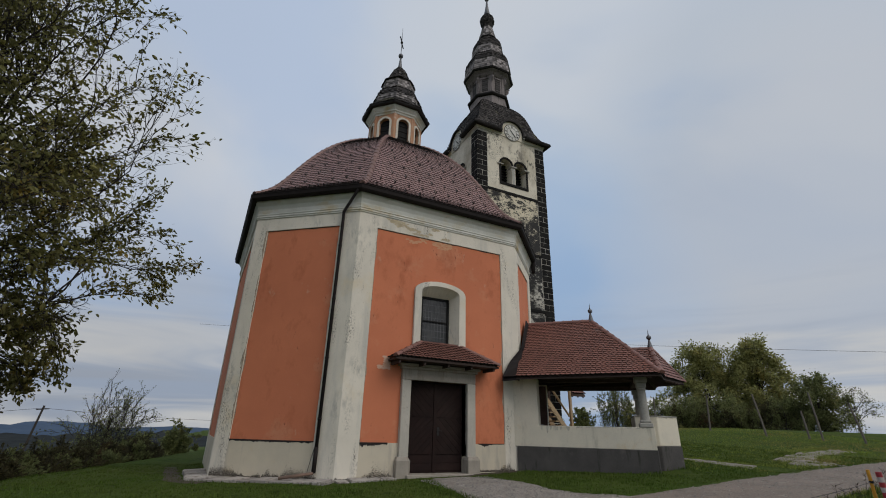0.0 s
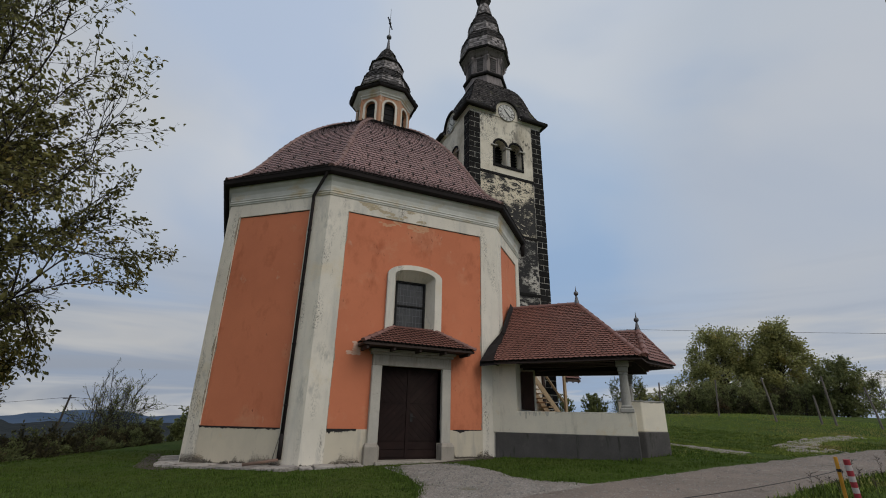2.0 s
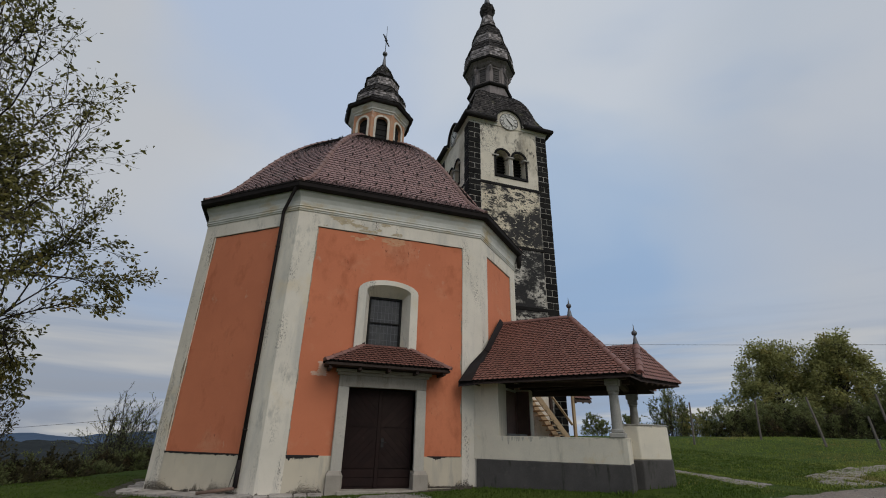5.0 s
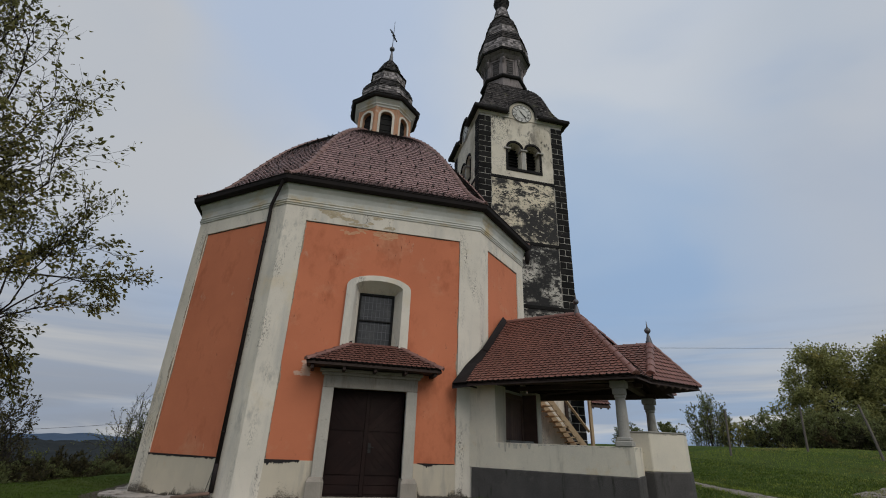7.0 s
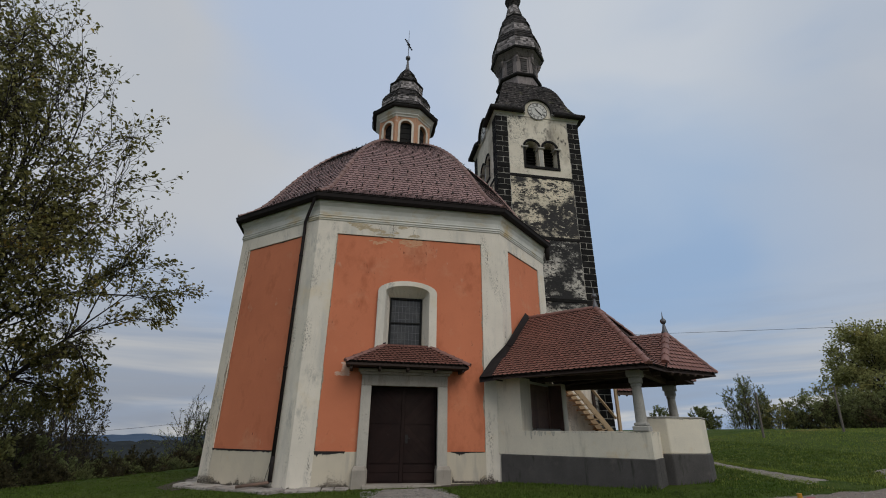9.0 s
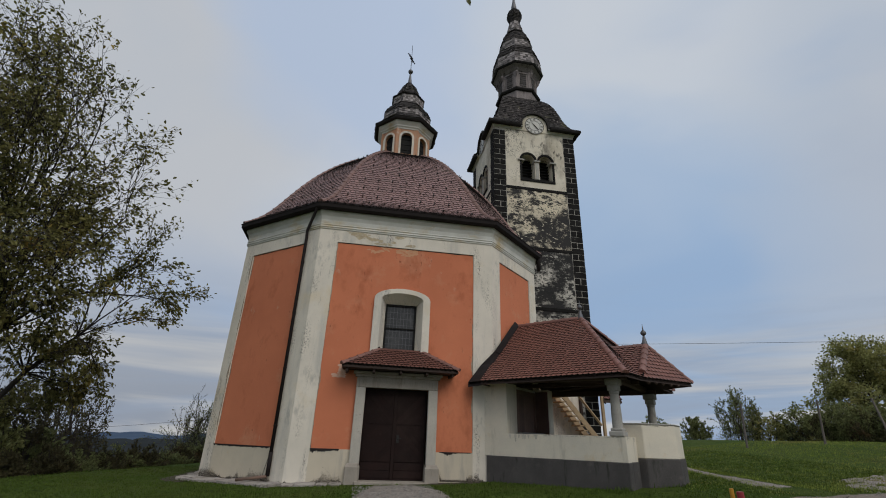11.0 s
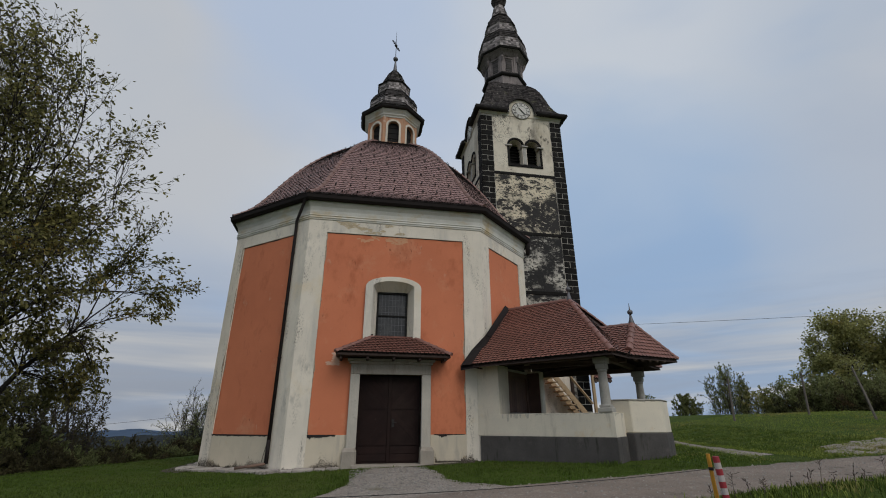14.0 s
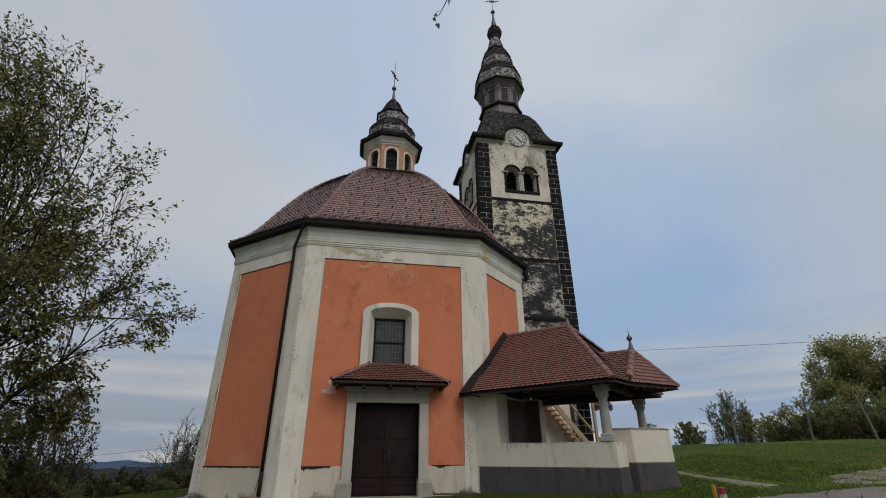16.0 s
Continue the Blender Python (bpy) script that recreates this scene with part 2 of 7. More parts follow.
M_STONE = material("grey_limestone", (0.40, 0.385, 0.35), (0.31, 0.30, 0.27), 2.0, 45, 0.15, 0.85, 0.4, 0.008, (((0.20, 0.19, 0.17), 2.5, 0.58, 0.72, V1),))
M_STONE_PALE = material("pale_lime_washed_stone", (0.49, 0.455, 0.395), (0.40, 0.375, 0.33), 1.6, 45, 0.12, 0.88, 0.4, 0.008, (((0.36, 0.315, 0.26), 1.4, 0.54, 0.72, STREAK), ((0.30, 0.27, 0.23), 6.0, 0.62, 0.72, V1)))
M_LINTEL = material("brownish_limestone", (0.37, 0.33, 0.28), (0.29, 0.26, 0.22), 1.6, 45, 0.15, 0.88, 0.4, 0.008, (((0.20, 0.17, 0.14), 1.8, 0.54, 0.70, STREAK),))
M_SLAB = material("paving_slab_stone", (0.40, 0.365, 0.33), (0.27, 0.245, 0.225), 3.0, 40, 0.2, 0.85, 0.6, 0.012, (((0.12, 0.105, 0.09), 4.0, 0.54, 0.66, V1), ((0.09, 0.10, 0.05), 2.2, 0.60, 0.70, V1)), rnd=0.2)
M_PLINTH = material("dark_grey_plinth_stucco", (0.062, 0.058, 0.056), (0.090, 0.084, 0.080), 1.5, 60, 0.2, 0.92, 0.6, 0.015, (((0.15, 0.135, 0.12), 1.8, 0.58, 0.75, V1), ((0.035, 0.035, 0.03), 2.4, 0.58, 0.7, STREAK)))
M_CREAM = material("cream_parapet_plaster", (0.71, 0.65, 0.53), (0.62, 0.575, 0.48), 1.2, 40, 0.06, 0.92, 0.18, 0.012,
                   (((0.36, 0.33, 0.265), 1.6, 0.55, 0.76, STREAK), ((0.60, 0.46, 0.26), 1.1, 0.60, 0.78, V1), ((0.30, 0.27, 0.22), 11.0, 0.66, 0.74, V1)))
M_DOOR = material("dark_brown_door_paint", (0.022, 0.0115, 0.0100), (0.015, 0.0088, 0.0082), 2.0, 60, 0.15, 0.75, 0.25, 0.004, (((0.06, 0.04, 0.035), 2.5, 0.66, 0.74, V1), ((0.030, 0.019, 0.016), 0.9, 0.50, 0.70, V1)), rnd=0.12, spec=0.15)
M_DOOR_B = material("brown_side_door_paint", (0.200, 0.125, 0.098), (0.150, 0.096, 0.078), 2.0, 60, 0.15, 0.7, 0.25, 0.004, (), rnd=0.15)
# near-black for tile rims, painting the shadow lines between tiles
M_EDGE = material("shadow_and_algae_tile_edge", (0.020, 0.015, 0.014), (0.014, 0.012, 0.011), 3.0, 40, 0.2, 0.9, 0.0, 0.004, ())
M_FRINGE = material("bare_dirty_plaster", (0.46, 0.40, 0.31), (0.26, 0.20, 0.15), 5.0, 60, 0.2, 0.93, 0.4, 0.01, (((0.12, 0.09, 0.07), 9.0, 0.56, 0.64, V1),))
# mould at the wall foot; also paints shade under the panel heads
M_MOULD_SHADE = material("black_mould_and_shade", (0.060, 0.052, 0.043), (0.13, 0.11, 0.088), 4.0, 40, 0.3, 0.95, 0.3, 0.01, ())
M_TIMBER = material("dark_stained_timber", (0.044, 0.028, 0.022), (0.031, 0.020, 0.017), 3.0, 30, 0.2, 0.75, 0.3, 0.006, (), stretch=(1, 1, 1))
M_BEAM = material("brown_stained_beam", (0.085, 0.056, 0.044), (0.060, 0.041, 0.032), 3.0, 30, 0.2, 0.75, 0.3, 0.006, ())
M_PINE = material("new_pine_timber", (0.42, 0.31, 0.19), (0.35, 0.25, 0.15), 3.0, 25, 0.15, 0.75, 0.2, 0.004, ())
M_GREYWOOD = material("weathered_grey_wood", (0.26, 0.228, 0.222), (0.18, 0.155, 0.15), 3.0, 30, 0.3, 0.88, 0.5, 0.01, (((0.07, 0.06, 0.056), 2.0, 0.55, 0.68, (2, 2, 0.5)),), stretch=(3, 3, 0.5))
M_SHINGLE = material("weathered_wood_shingle", (0.32, 0.29, 0.285), (0.20, 0.18, 0.178), 1.2, 30, 0.3, 0.9, 0.5, 0.01, (((0.060, 0.055, 0.053), 2.2, 0.56, 0.66, (1, 1, 0.8)),), island=0.75)
M_SHINGLE_DARK = material("mossy_dark_shingle", (0.050, 0.043, 0.041), (0.032, 0.028, 0.027), 1.2, 30, 0.3, 0.9, 0.5, 0.01, (((0.070, 0.070, 0.032), 1.3, 0.58, 0.72, V1), ((0.30, 0.275, 0.24), 7.0, 0.62, 0.68, V1)), island=0.8)
M_DARK = material("charred_edge_board", (0.018, 0.016, 0.016), (0.026, 0.023, 0.022), 3.0, 30, 0.2, 0.85, 0.3, 0.006, ())
M_GLASS = material("dusty_leaded_glass", (0.016, 0.017, 0.018), (0.026, 0.027, 0.028), 2.5, 40, 0.15, 0.34, 0.1, 0.004, (((0.07, 0.07, 0.068), 3.0, 0.5, 0.75, V1),), spec=0.5)
M_LOUVRE = material("dark_louvre_wood", (0.008, 0.008, 0.008), (0.013, 0.0125, 0.012), 3.0, 30, 0.2, 0.85, 0.3, 0.005, ())
M_SLAT = material("darkened_slat_wood", (0.085, 0.078, 0.076), (0.055, 0.050, 0.049), 3.0, 30, 0.25, 0.88, 0.4, 0.006, (), rnd=0.2)
M_DIAL = material("pale_clock_dial", (0.62, 0.61, 0.57), (0.54, 0.53, 0.49), 3.0, 40, 0.06, 0.8, 0.1, 0.004, ())
M_BLACK = material("black_iron", (0.018, 0.017, 0.017), (0.025, 0.022, 0.021), 5.0, 40, 0.2, 0.6, 0.1, 0.003, ())
M_GRASS = material("meadow_turf", (0.042, 0.070, 0.011), (0.062, 0.082, 0.018), 0.35, 14, 0.45, 0.95, 0.9, 0.05,
                   (((0.085, 0.076, 0.026), 0.22, 0.58, 0.76, V1), ((0.014, 0.026, 0.005), 1.8, 0.55, 0.7, V1)), spec=0.05)
M_BLADE = material("grass_blade", (0.054, 0.094, 0.015), (0.073, 0.100, 0.022), 0.5, 5, 0.2, 0.9, 0.0, 0.01, (((0.12, 0.105, 0.036), 0.25, 0.58, 0.78, V1),), island=0.35, spec=0.08)
# yellower than M_BLADE and about three times as bright
M_BLADE_BRIGHT = material("bright_yellowish_grass_blade", (0.185, 0.245, 0.044), (0.235, 0.255, 0.068), 0.4, 5, 0.2, 0.9, 0.0, 0.01, (((0.30, 0.225, 0.09), 0.3, 0.50, 0.68, V1), ((0.075, 0.11, 0.02), 0.7, 0.55, 0.68, V1)), island=0.28, spec=0.1)
M_ROAD = material("worn_gravel_road", (0.235, 0.192, 0.160), (0.178, 0.147, 0.124), 0.9, 35, 0.35, 0.95, 0.8, 0.025, (((0.28, 0.25, 0.21), 3.0, 0.58, 0.7, V1), ((0.10, 0.085, 0.07), 1.4, 0.60, 0.74, V1)), spec=0.15)
M_APRON = material("loose_grey_gravel", (0.30, 0.265, 0.232), (0.225, 0.198, 0.172), 1.6, 38, 0.5, 0.95, 1.0, 0.03, (((0.40, 0.365, 0.325), 11.0, 0.57, 0.66, V1), ((0.13, 0.11, 0.09), 8.0, 0.60, 0.70, V1), ((0.12, 0.115, 0.06), 1.1, 0.60, 0.74, V1)), spec=0.15)
M_SOIL = material("bare_soil", (0.075, 0.058, 0.042), (0.055, 0.044, 0.034), 2.5, 30, 0.3, 0.95, 0.8, 0.03, ())
M_BARK = material("grey_brown_bark", (0.055, 0.046, 0.040), (0.036, 0.031, 0.028), 3.0, 25, 0.3, 0.95, 0.7, 0.015, (), stretch=(1, 1, 0.4))
M_LEAF = material("autumn_green_leaf", (0.212, 0.190, 0.060), (0.112, 0.114, 0.040), 0.6, 6, 0.15, 0.7, 0.0, 0.01, (((0.38, 0.24, 0.045), 0.8, 0.58, 0.72, V1),), island=0.5, spec=0.3, leafy=0.4)
M_LEAF_B = material("bush_leaf", (0.215, 0.232, 0.092), (0.145, 0.162, 0.070), 0.5, 6, 0.15, 0.75, 0.0, 0.01, (((0.30, 0.245, 0.09), 0.5, 0.58, 0.72, V1),), island=0.45, spec=0.2, leafy=0.6)
M_LEAF_D = material("dull_thicket_leaf", (0.086, 0.076, 0.037), (0.056, 0.056, 0.029), 0.5, 6, 0.2, 0.8, 0.0, 0.01, (((0.16, 0.10, 0.05), 0.5, 0.56, 0.70, V1),), island=0.45, spec=0.15, leafy=0.35)
M_LEAF_Y = material("yellowing_leaf", (0.350, 0.335, 0.125), (0.215, 0.235, 0.095), 0.4, 6, 0.15, 0.75, 0.0, 0.01, (((0.46, 0.37, 0.12), 0.4, 0.54, 0.70, V1),), island=0.45, spec=0.2, leafy=0.6)
# atmospheric haze put into the hills as a blue base colour
M_HILL = material("hazy_blue_wooded_hill", (0.075, 0.105, 0.155), (0.06, 0.088, 0.135), 0.002, 0.02, 0.1, 1.0, 0.0, 1.0, (), spec=0.0)
M_PLAIN = material("distant_valley_forest", (0.038, 0.043, 0.045), (0.028, 0.032, 0.034), 0.004, 0.05, 0.3, 1.0, 0.0, 1.0, (), spec=0.0)
M_MARK_Y = material("yellow_marker_paint", (0.55, 0.27, 0.03), (0.48, 0.22, 0.03), 5, 40, 0.1, 0.6, 0.1, 0.003, ())
M_MARK_R = material("red_marker_paint", (0.33, 0.035, 0.045), (0.27, 0.035, 0.045), 5, 40, 0.1, 0.6, 0.1, 0.003, ())
M_MARK_W = material("white_marker_paint", (0.47, 0.42, 0.41), (0.40, 0.36, 0.35), 5, 40, 0.1, 0.6, 0.1, 0.003, ())


# ---- geometry helpers ----
class Geo:
    """Gathers vertices and faces of one mesh."""

    def __init__(self):
        self.v, self.f = [], []

    def add(self, verts, faces):
        k = len(self.v)
        self.v.extend(tuple(p) for p in verts)
        self.f.extend(tuple(i + k for i in fc) for fc in faces)
        return self

    def quad(self, *pts):
        return self.add(pts, [tuple(range(len(pts)))])

    def box(self, x0, x1, y0, y1, z0, z1, m=None):
        p = [Vector((x, y, z)) for z in (z0, z1) for y in (y0, y1) for x in (x0, x1)]
        if m is not None:
            p = [m @ q for q in p]
        return self.add(p, [(0, 2, 3, 1), (4, 5, 7, 6), (0, 1, 5, 4), (2, 6, 7, 3), (0, 4, 6, 2), (1, 3, 7, 5)])

    def tube(self, pts, radii, n=8, caps=True):
        pts = [Vector(p) for p in pts]
        if not isinstance(radii, (list, tuple)):
            radii = [radii] * len(pts)
        rings, ref = [], None
        for i, p in enumerate(pts):
            d = (pts[min(i + 1, len(pts) - 1)] - pts[max(i - 1, 0)]).normalized()
            if ref is None:
                ref = Vector((0, 0, 1)) if abs(d.z) < 0.9 else Vector((1, 0, 0))
            a = (ref - d * ref.dot(d)).normalized()
            b = d.cross(a)
            ref = a
            rings.append([p + (a * math.cos(2 * math.pi * k / n) + b * math.sin(2 * math.pi * k / n)) * radii[i] for k in range(n)])
        fs = [(i * n + k, i * n + (k + 1) % n, (i + 1) * n + (k + 1) % n, (i + 1) * n + k) for i in range(len(pts) - 1) for k in range(n)]
        if caps:
            fs += [tuple(range(n - 1, -1, -1)), tuple((len(pts) - 1) * n + k for k in range(n))]
        return self.add([q for r in rings for q in r], fs)

    def rings(self, rings, closed=True, cap_top=False, cap_bottom=False):
        """Skin between loops of equal length."""
        n = len(rings[0])
        last = n if closed else n - 1
        fs = [(i * n + k, i * n + (k + 1) % n, (i + 1) * n + (k + 1) % n, (i + 1) * n + k) for i in range(len(rings) - 1) for k in range(last)]
        if cap_bottom:
            fs.append(tuple(range(n - 1, -1, -1)))
        if cap_top:
            fs.append(tuple((len(rings) - 1) * n + k for k in range(n)))
        return self.add([q for r in rings for q in r], fs)

    def lathe(self, c, profile, n=8, turn=None, cap_top=True, cap_bottom=True):
        """profile: (apothem, z). Flats face the axes when n is 4 or 8."""
        turn = math.pi / n if turn is None else turn
        k = 1 / math.cos(math.pi / n) if n <= 12 else 1.0
        return self.rings([[(c[0] + r * k * math.cos(turn + 2 * math.pi * i / n), c[1] + r * k * math.sin(turn + 2 * math.pi * i / n), z) for i in range(n)] for r, z in profile],
                          True, cap_top, cap_bottom)

    def sphere(self, c, r, n=12, m=8, sz=1.0):
        return self.rings([[(c[0] + r * math.sin(math.pi * j / m) * math.cos(2 * math.pi * i / n), c[1] + r * math.sin(math.pi * j / m) * math.sin(2 * math.pi * i / n),
                             c[2] - r * sz * math.cos(math.pi * j / m)) for i in range(n)] for j in range(1, m)], True, True, True)

    def prism(self, loop, off):
        """Closed loop pushed along off."""
        n = len(loop)
        a = [Vector(p) for p in loop]
        return self.add(a + [p + Vector(off) for p in a], [tuple(range(n - 1, -1, -1)), tuple(range(n, 2 * n))] + [(k, (k + 1) % n, n + (k + 1) % n, n + k) for k in range(n)])

    def mesh(self, name, mat, bevel=0.0, smooth=False, normals=True):
        me = bpy.data.meshes.new(name)
        me.from_pydata(self.v, [], self.f)
        if normals or bevel:
            bm = bmesh.new()
            bm.from_mesh(me)
            if normals:
                bmesh.ops.remove_doubles(bm, verts=bm.verts, dist=1e-5)
            if normals:
                bmesh.ops.recalc_face_normals(bm, faces=bm.faces)
            if bevel:
                bmesh.ops.bevel(bm, geom=[e for e in bm.edges if len(e.link_faces) == 2 and e.calc_face_angle(0) > 0.5], offset=bevel, segments=1, affect="EDGES", clamp_overlap=True)
            bm.to_mesh(me)
            bm.free()
        if smooth:
            me.shade_smooth()
        me.materials.append(mat)
        return me


def part(name, geo, mat, parent=None, label="", bevel=0.0, smooth=False, normals=True, kind=""):
    ob = new(name, geo.mesh(name, mat, bevel, smooth, normals))
    if parent is not None:
        keep(ob, parent)
    if label or kind:
        tagged(ob, label, kind=kind)
    return ob


def thing(name, at, label, category, group="", kind=""):
    ob = new(name)
    ob.empty_display_size = 0.2
    ob.location = at
    return tagged(ob, label, category, group, kind)


def keep(ob, parent):
    """Parents ob without moving it."""
    ob.parent = parent
    ob.matrix_parent_inverse = parent_world(parent).inverted()
    return ob


def parent_world(ob):
    m = ob.matrix_basis.copy()
    while ob.parent is not None:
        m = ob.parent.matrix_basis @ ob.matrix_parent_inverse @ m
        ob = ob.parent
    return m


def piece(name, me, m, parent, label=""):
    """A repeat that shares its mesh."""
    ob = new(name, me)
    ob.matrix_basis = m
    keep(ob, parent)
    if label:
        tagged(ob, label)
    return ob


class Face:
    """A wall plane: s along it, z up, d outwards."""

    def __init__(self, p0, p1):
        self.p0, self.p1 = Vector((*p0, 0)), Vector((*p1, 0))
        self.e = (self.p1 - self.p0).normalized()
        self.n = Vector((self.e.y, -self.e.x, 0))
        self.length = (self.p1 - self.p0).length

    def __call__(self, s, z, d=0.0):
        return self.p0 + self.e * s + self.n * d + Vector((0, 0, z))

    def box(self, geo, s0, s1, z0, z1, d0, d1):
        p = [self(s, z, d) for z in (z0, z1) for d in (d0, d1) for s in (s0, s1)]
        return geo.add(p, [(0, 2, 3, 1), (4, 5, 7, 6), (0, 1, 5, 4), (2, 6, 7, 3), (0, 4, 6, 2), (1, 3, 7, 5)])

    def frame_matrix(self, s, z, d=0.0):
        m = Matrix((self.e, -self.n, Vector((0, 0, 1)))).transposed().to_4x4()
        m.translation = self(s, z, d)
        return m


def relief(fc, sb, zb, cell, thick):
    """Wall in cells: cell(s, z) gives (depth, key) or None for a hole. Returns a Geo for each key."""
    ns, nz = len(sb) - 1, len(zb) - 1
    grid = [[cell((sb[i] + sb[i + 1]) / 2, (zb[j] + zb[j + 1]) / 2) for j in range(nz)] for i in range(ns)]
    out = {}

    def at(i, j):
        return grid[i][j] if 0 <= i < ns and 0 <= j < nz else "edge"

    for i in range(ns):
        for j in range(nz):
            c = grid[i][j]
            if c is None:
                continue
            g = out.setdefault(c[1], Geo())
            s0, s1, z0, z1, d = sb[i], sb[i + 1], zb[j], zb[j + 1], c[0]
            g.quad(fc(s0, z0, d), fc(s1, z0, d), fc(s1, z1, d), fc(s0, z1, d))
            out.setdefault("back", Geo()).quad(fc(s0, z0, -thick), fc(s0, z1, -thick), fc(s1, z1, -thick), fc(s1, z0, -thick))
            for di, dj, a, b in ((-1, 0, (s0, z0), (s0, z1)), (1, 0, (s1, z0), (s1, z1)), (0, -1, (s0, z0), (s1, z0)), (0, 1, (s0, z1), (s1, z1))):
                o = at(i + di, j + dj)
                low = -thick if o is None else (d if o == "edge" else o[0])
                if low < d - 1e-6:
                    g.quad(fc(*a, d), fc(*b, d), fc(*b, low), fc(*a, low))
    return out


def arch_fill(geo, fc, sc, half, zs, ztop, d, thick, seg=14, rise=None):
    """Closes the corners above an arch of half-width half and springing zs, with its soffit."""
    rise = half if rise is None else rise
    arc = [(sc - half * math.cos(math.pi * k / seg), zs + rise * math.sin(math.pi * k / seg)) for k in range(seg + 1)]
    for (a, za), (b, zb) in zip(arc, arc[1:]):
        geo.quad(fc(a, za, d), fc(b, zb, d), fc(b, ztop, d), fc(a, ztop, d))
        geo.quad(fc(a, za, d), fc(b, zb, d), fc(b, zb, -thick), fc(a, za, -thick))
    return arc


def arch_band(geo, fc, sc, r0, r1, z0, zs, d0, d1, rise0=None, rise1=None, seg=14):
    """A raised band round an arched opening, from half-width r0 to r1."""
    rise0, rise1 = r0 if rise0 is None else rise0, r1 if rise1 is None else rise1

    def path(r, rise):
        return [(sc - r, z0)] + [(sc - r * math.cos(math.pi * k / seg), zs + rise * math.sin(math.pi * k / seg)) for k in range(seg + 1)] + [(sc + r, z0)]
    a, b = path(r0, rise0), path(r1, rise1)
    geo.rings([[fc(*p, d0) for p in a], [fc(*p, d1) for p in a], [fc(*p, d1) for p in b], [fc(*p, d0) for p in b]], closed=False)
    return geo


def offset_loop(loop, d):
    """Polygon pushed outwards by d, corners mitred."""
    n, out = len(loop), []
    for i in range(n):
        a, b, c = (Vector(loop[(i + k) % n]) for k in (-1, 0, 1))
        e0, e1 = (b - a).normalized(), (c - b).normalized()
        n0, n1 = Vector((e0.y, -e0.x)), Vector((e1.y, -e1.x))
        m = (n0 + n1) / (1 + n0.dot(n1))
        out.append(b + m * d)
    return out


def band(loop, profile, closed_profile=True):
    """Moulding round a polygon; profile: (outward, z)."""
    g = Geo()
    pr = profile + profile[:1] if closed_profile else profile
    return g.rings([[(p.x, p.y, z) for p in offset_loop(loop, d)] for d, z in pr])


def tile_outline(w, length):
    return [(-w / 2, length), (-w / 2, w * 0.42)] + [(-w / 2 * math.cos(math.pi * k / 6), w * 0.42 * (1 - math.sin(math.pi * k / 6))) for k in range(1, 6)] + [(w / 2, w * 0.42), (w / 2, length)]


def tile_geo(w, length, clip=None, thick=0.042, lift=0.046):
    """One beaver-tail tile, its tail at the origin; x across, y up the slope, z off the roof."""
    pts = tile_outline(w, length)
    if clip:
        pts = [(min(max(x, clip[0] + clip[2] * y), clip[1] + clip[3] * y), y) for x, y in pts]
    n = len(pts)
    top = [(x, y, lift * (1 - y / length) + thick) for x, y in pts]
    low = [(x, y, lift * (1 - y / length)) for x, y in pts]
    return top + low, [tuple(range(n))] + [(k, n + k, n + k + 1, k + 1) for k in range(n - 1)]


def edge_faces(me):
    """The narrow rim of every tile is near-black: shadow line and algae painted in."""
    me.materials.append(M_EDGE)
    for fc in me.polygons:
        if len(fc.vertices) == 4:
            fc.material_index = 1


def lay_tiles(courses, w, parent, mat, singles, overlap=2.0, name="roof_tile"):
    """courses: rows of (left, right) points from the eave up. The first `singles` whole tiles are objects, the rest one joined part."""
    rest, shared, made = Geo(), None, 0
    for i in range(len(courses) - 1):
        (l0, r0), (l1, r1) = courses[i], courses[i + 1]
        e = (r0 - l0).normalized()
        up = (l1 + r1) / 2 - (l0 + r0) / 2
        up -= e * up.dot(e)
        step = up.length
        if step < 1e-4:
            continue
        up = up / step
        nrm = e.cross(up)
        width = (r0 - l0).length
        ls, rs = (l1 - l0).dot(e) / step, ((r1 - l0).dot(e) - width) / step
        length = step * overlap
        count = int(width / w) + 2
        x0 = (width - count * w) / 2 + (w / 2 if i % 2 else 0)
        basis = Matrix((e, up, nrm)).transposed()
        if shared is None:
            g = Geo()
            g.add(*tile_geo(w * 0.955, length))
            shared = g.mesh(name, mat, normals=False)
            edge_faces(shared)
        for k in range(-1, count + 1):
            c = x0 + (k + 0.5) * w
            jit = random.uniform(-0.004, 0.004)
            m = basis.to_4x4()
            m.translation = l0 + e * c + up * jit
            if c - w / 2 > ls * length + 0.01 and c - w / 2 > 0 and c + w / 2 < width and c + w / 2 < width + rs * length - 0.01:
                if made < singles:
                    piece(name, shared, m, parent)
                    made += 1
                else:
                    vs, fs = tile_geo(w * 0.955, length)
                    rest.add([m @ Vector(p) for p in vs], fs)
            elif c + w / 2 > 0.02 and c - w / 2 < width - 0.02:
                vs, fs = tile_geo(w * 0.955, length, (-c, width - c, ls, rs))
                rest.add([m @ Vector(p) for p in vs], fs)
    if rest.v:
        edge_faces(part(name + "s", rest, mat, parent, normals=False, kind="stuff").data)


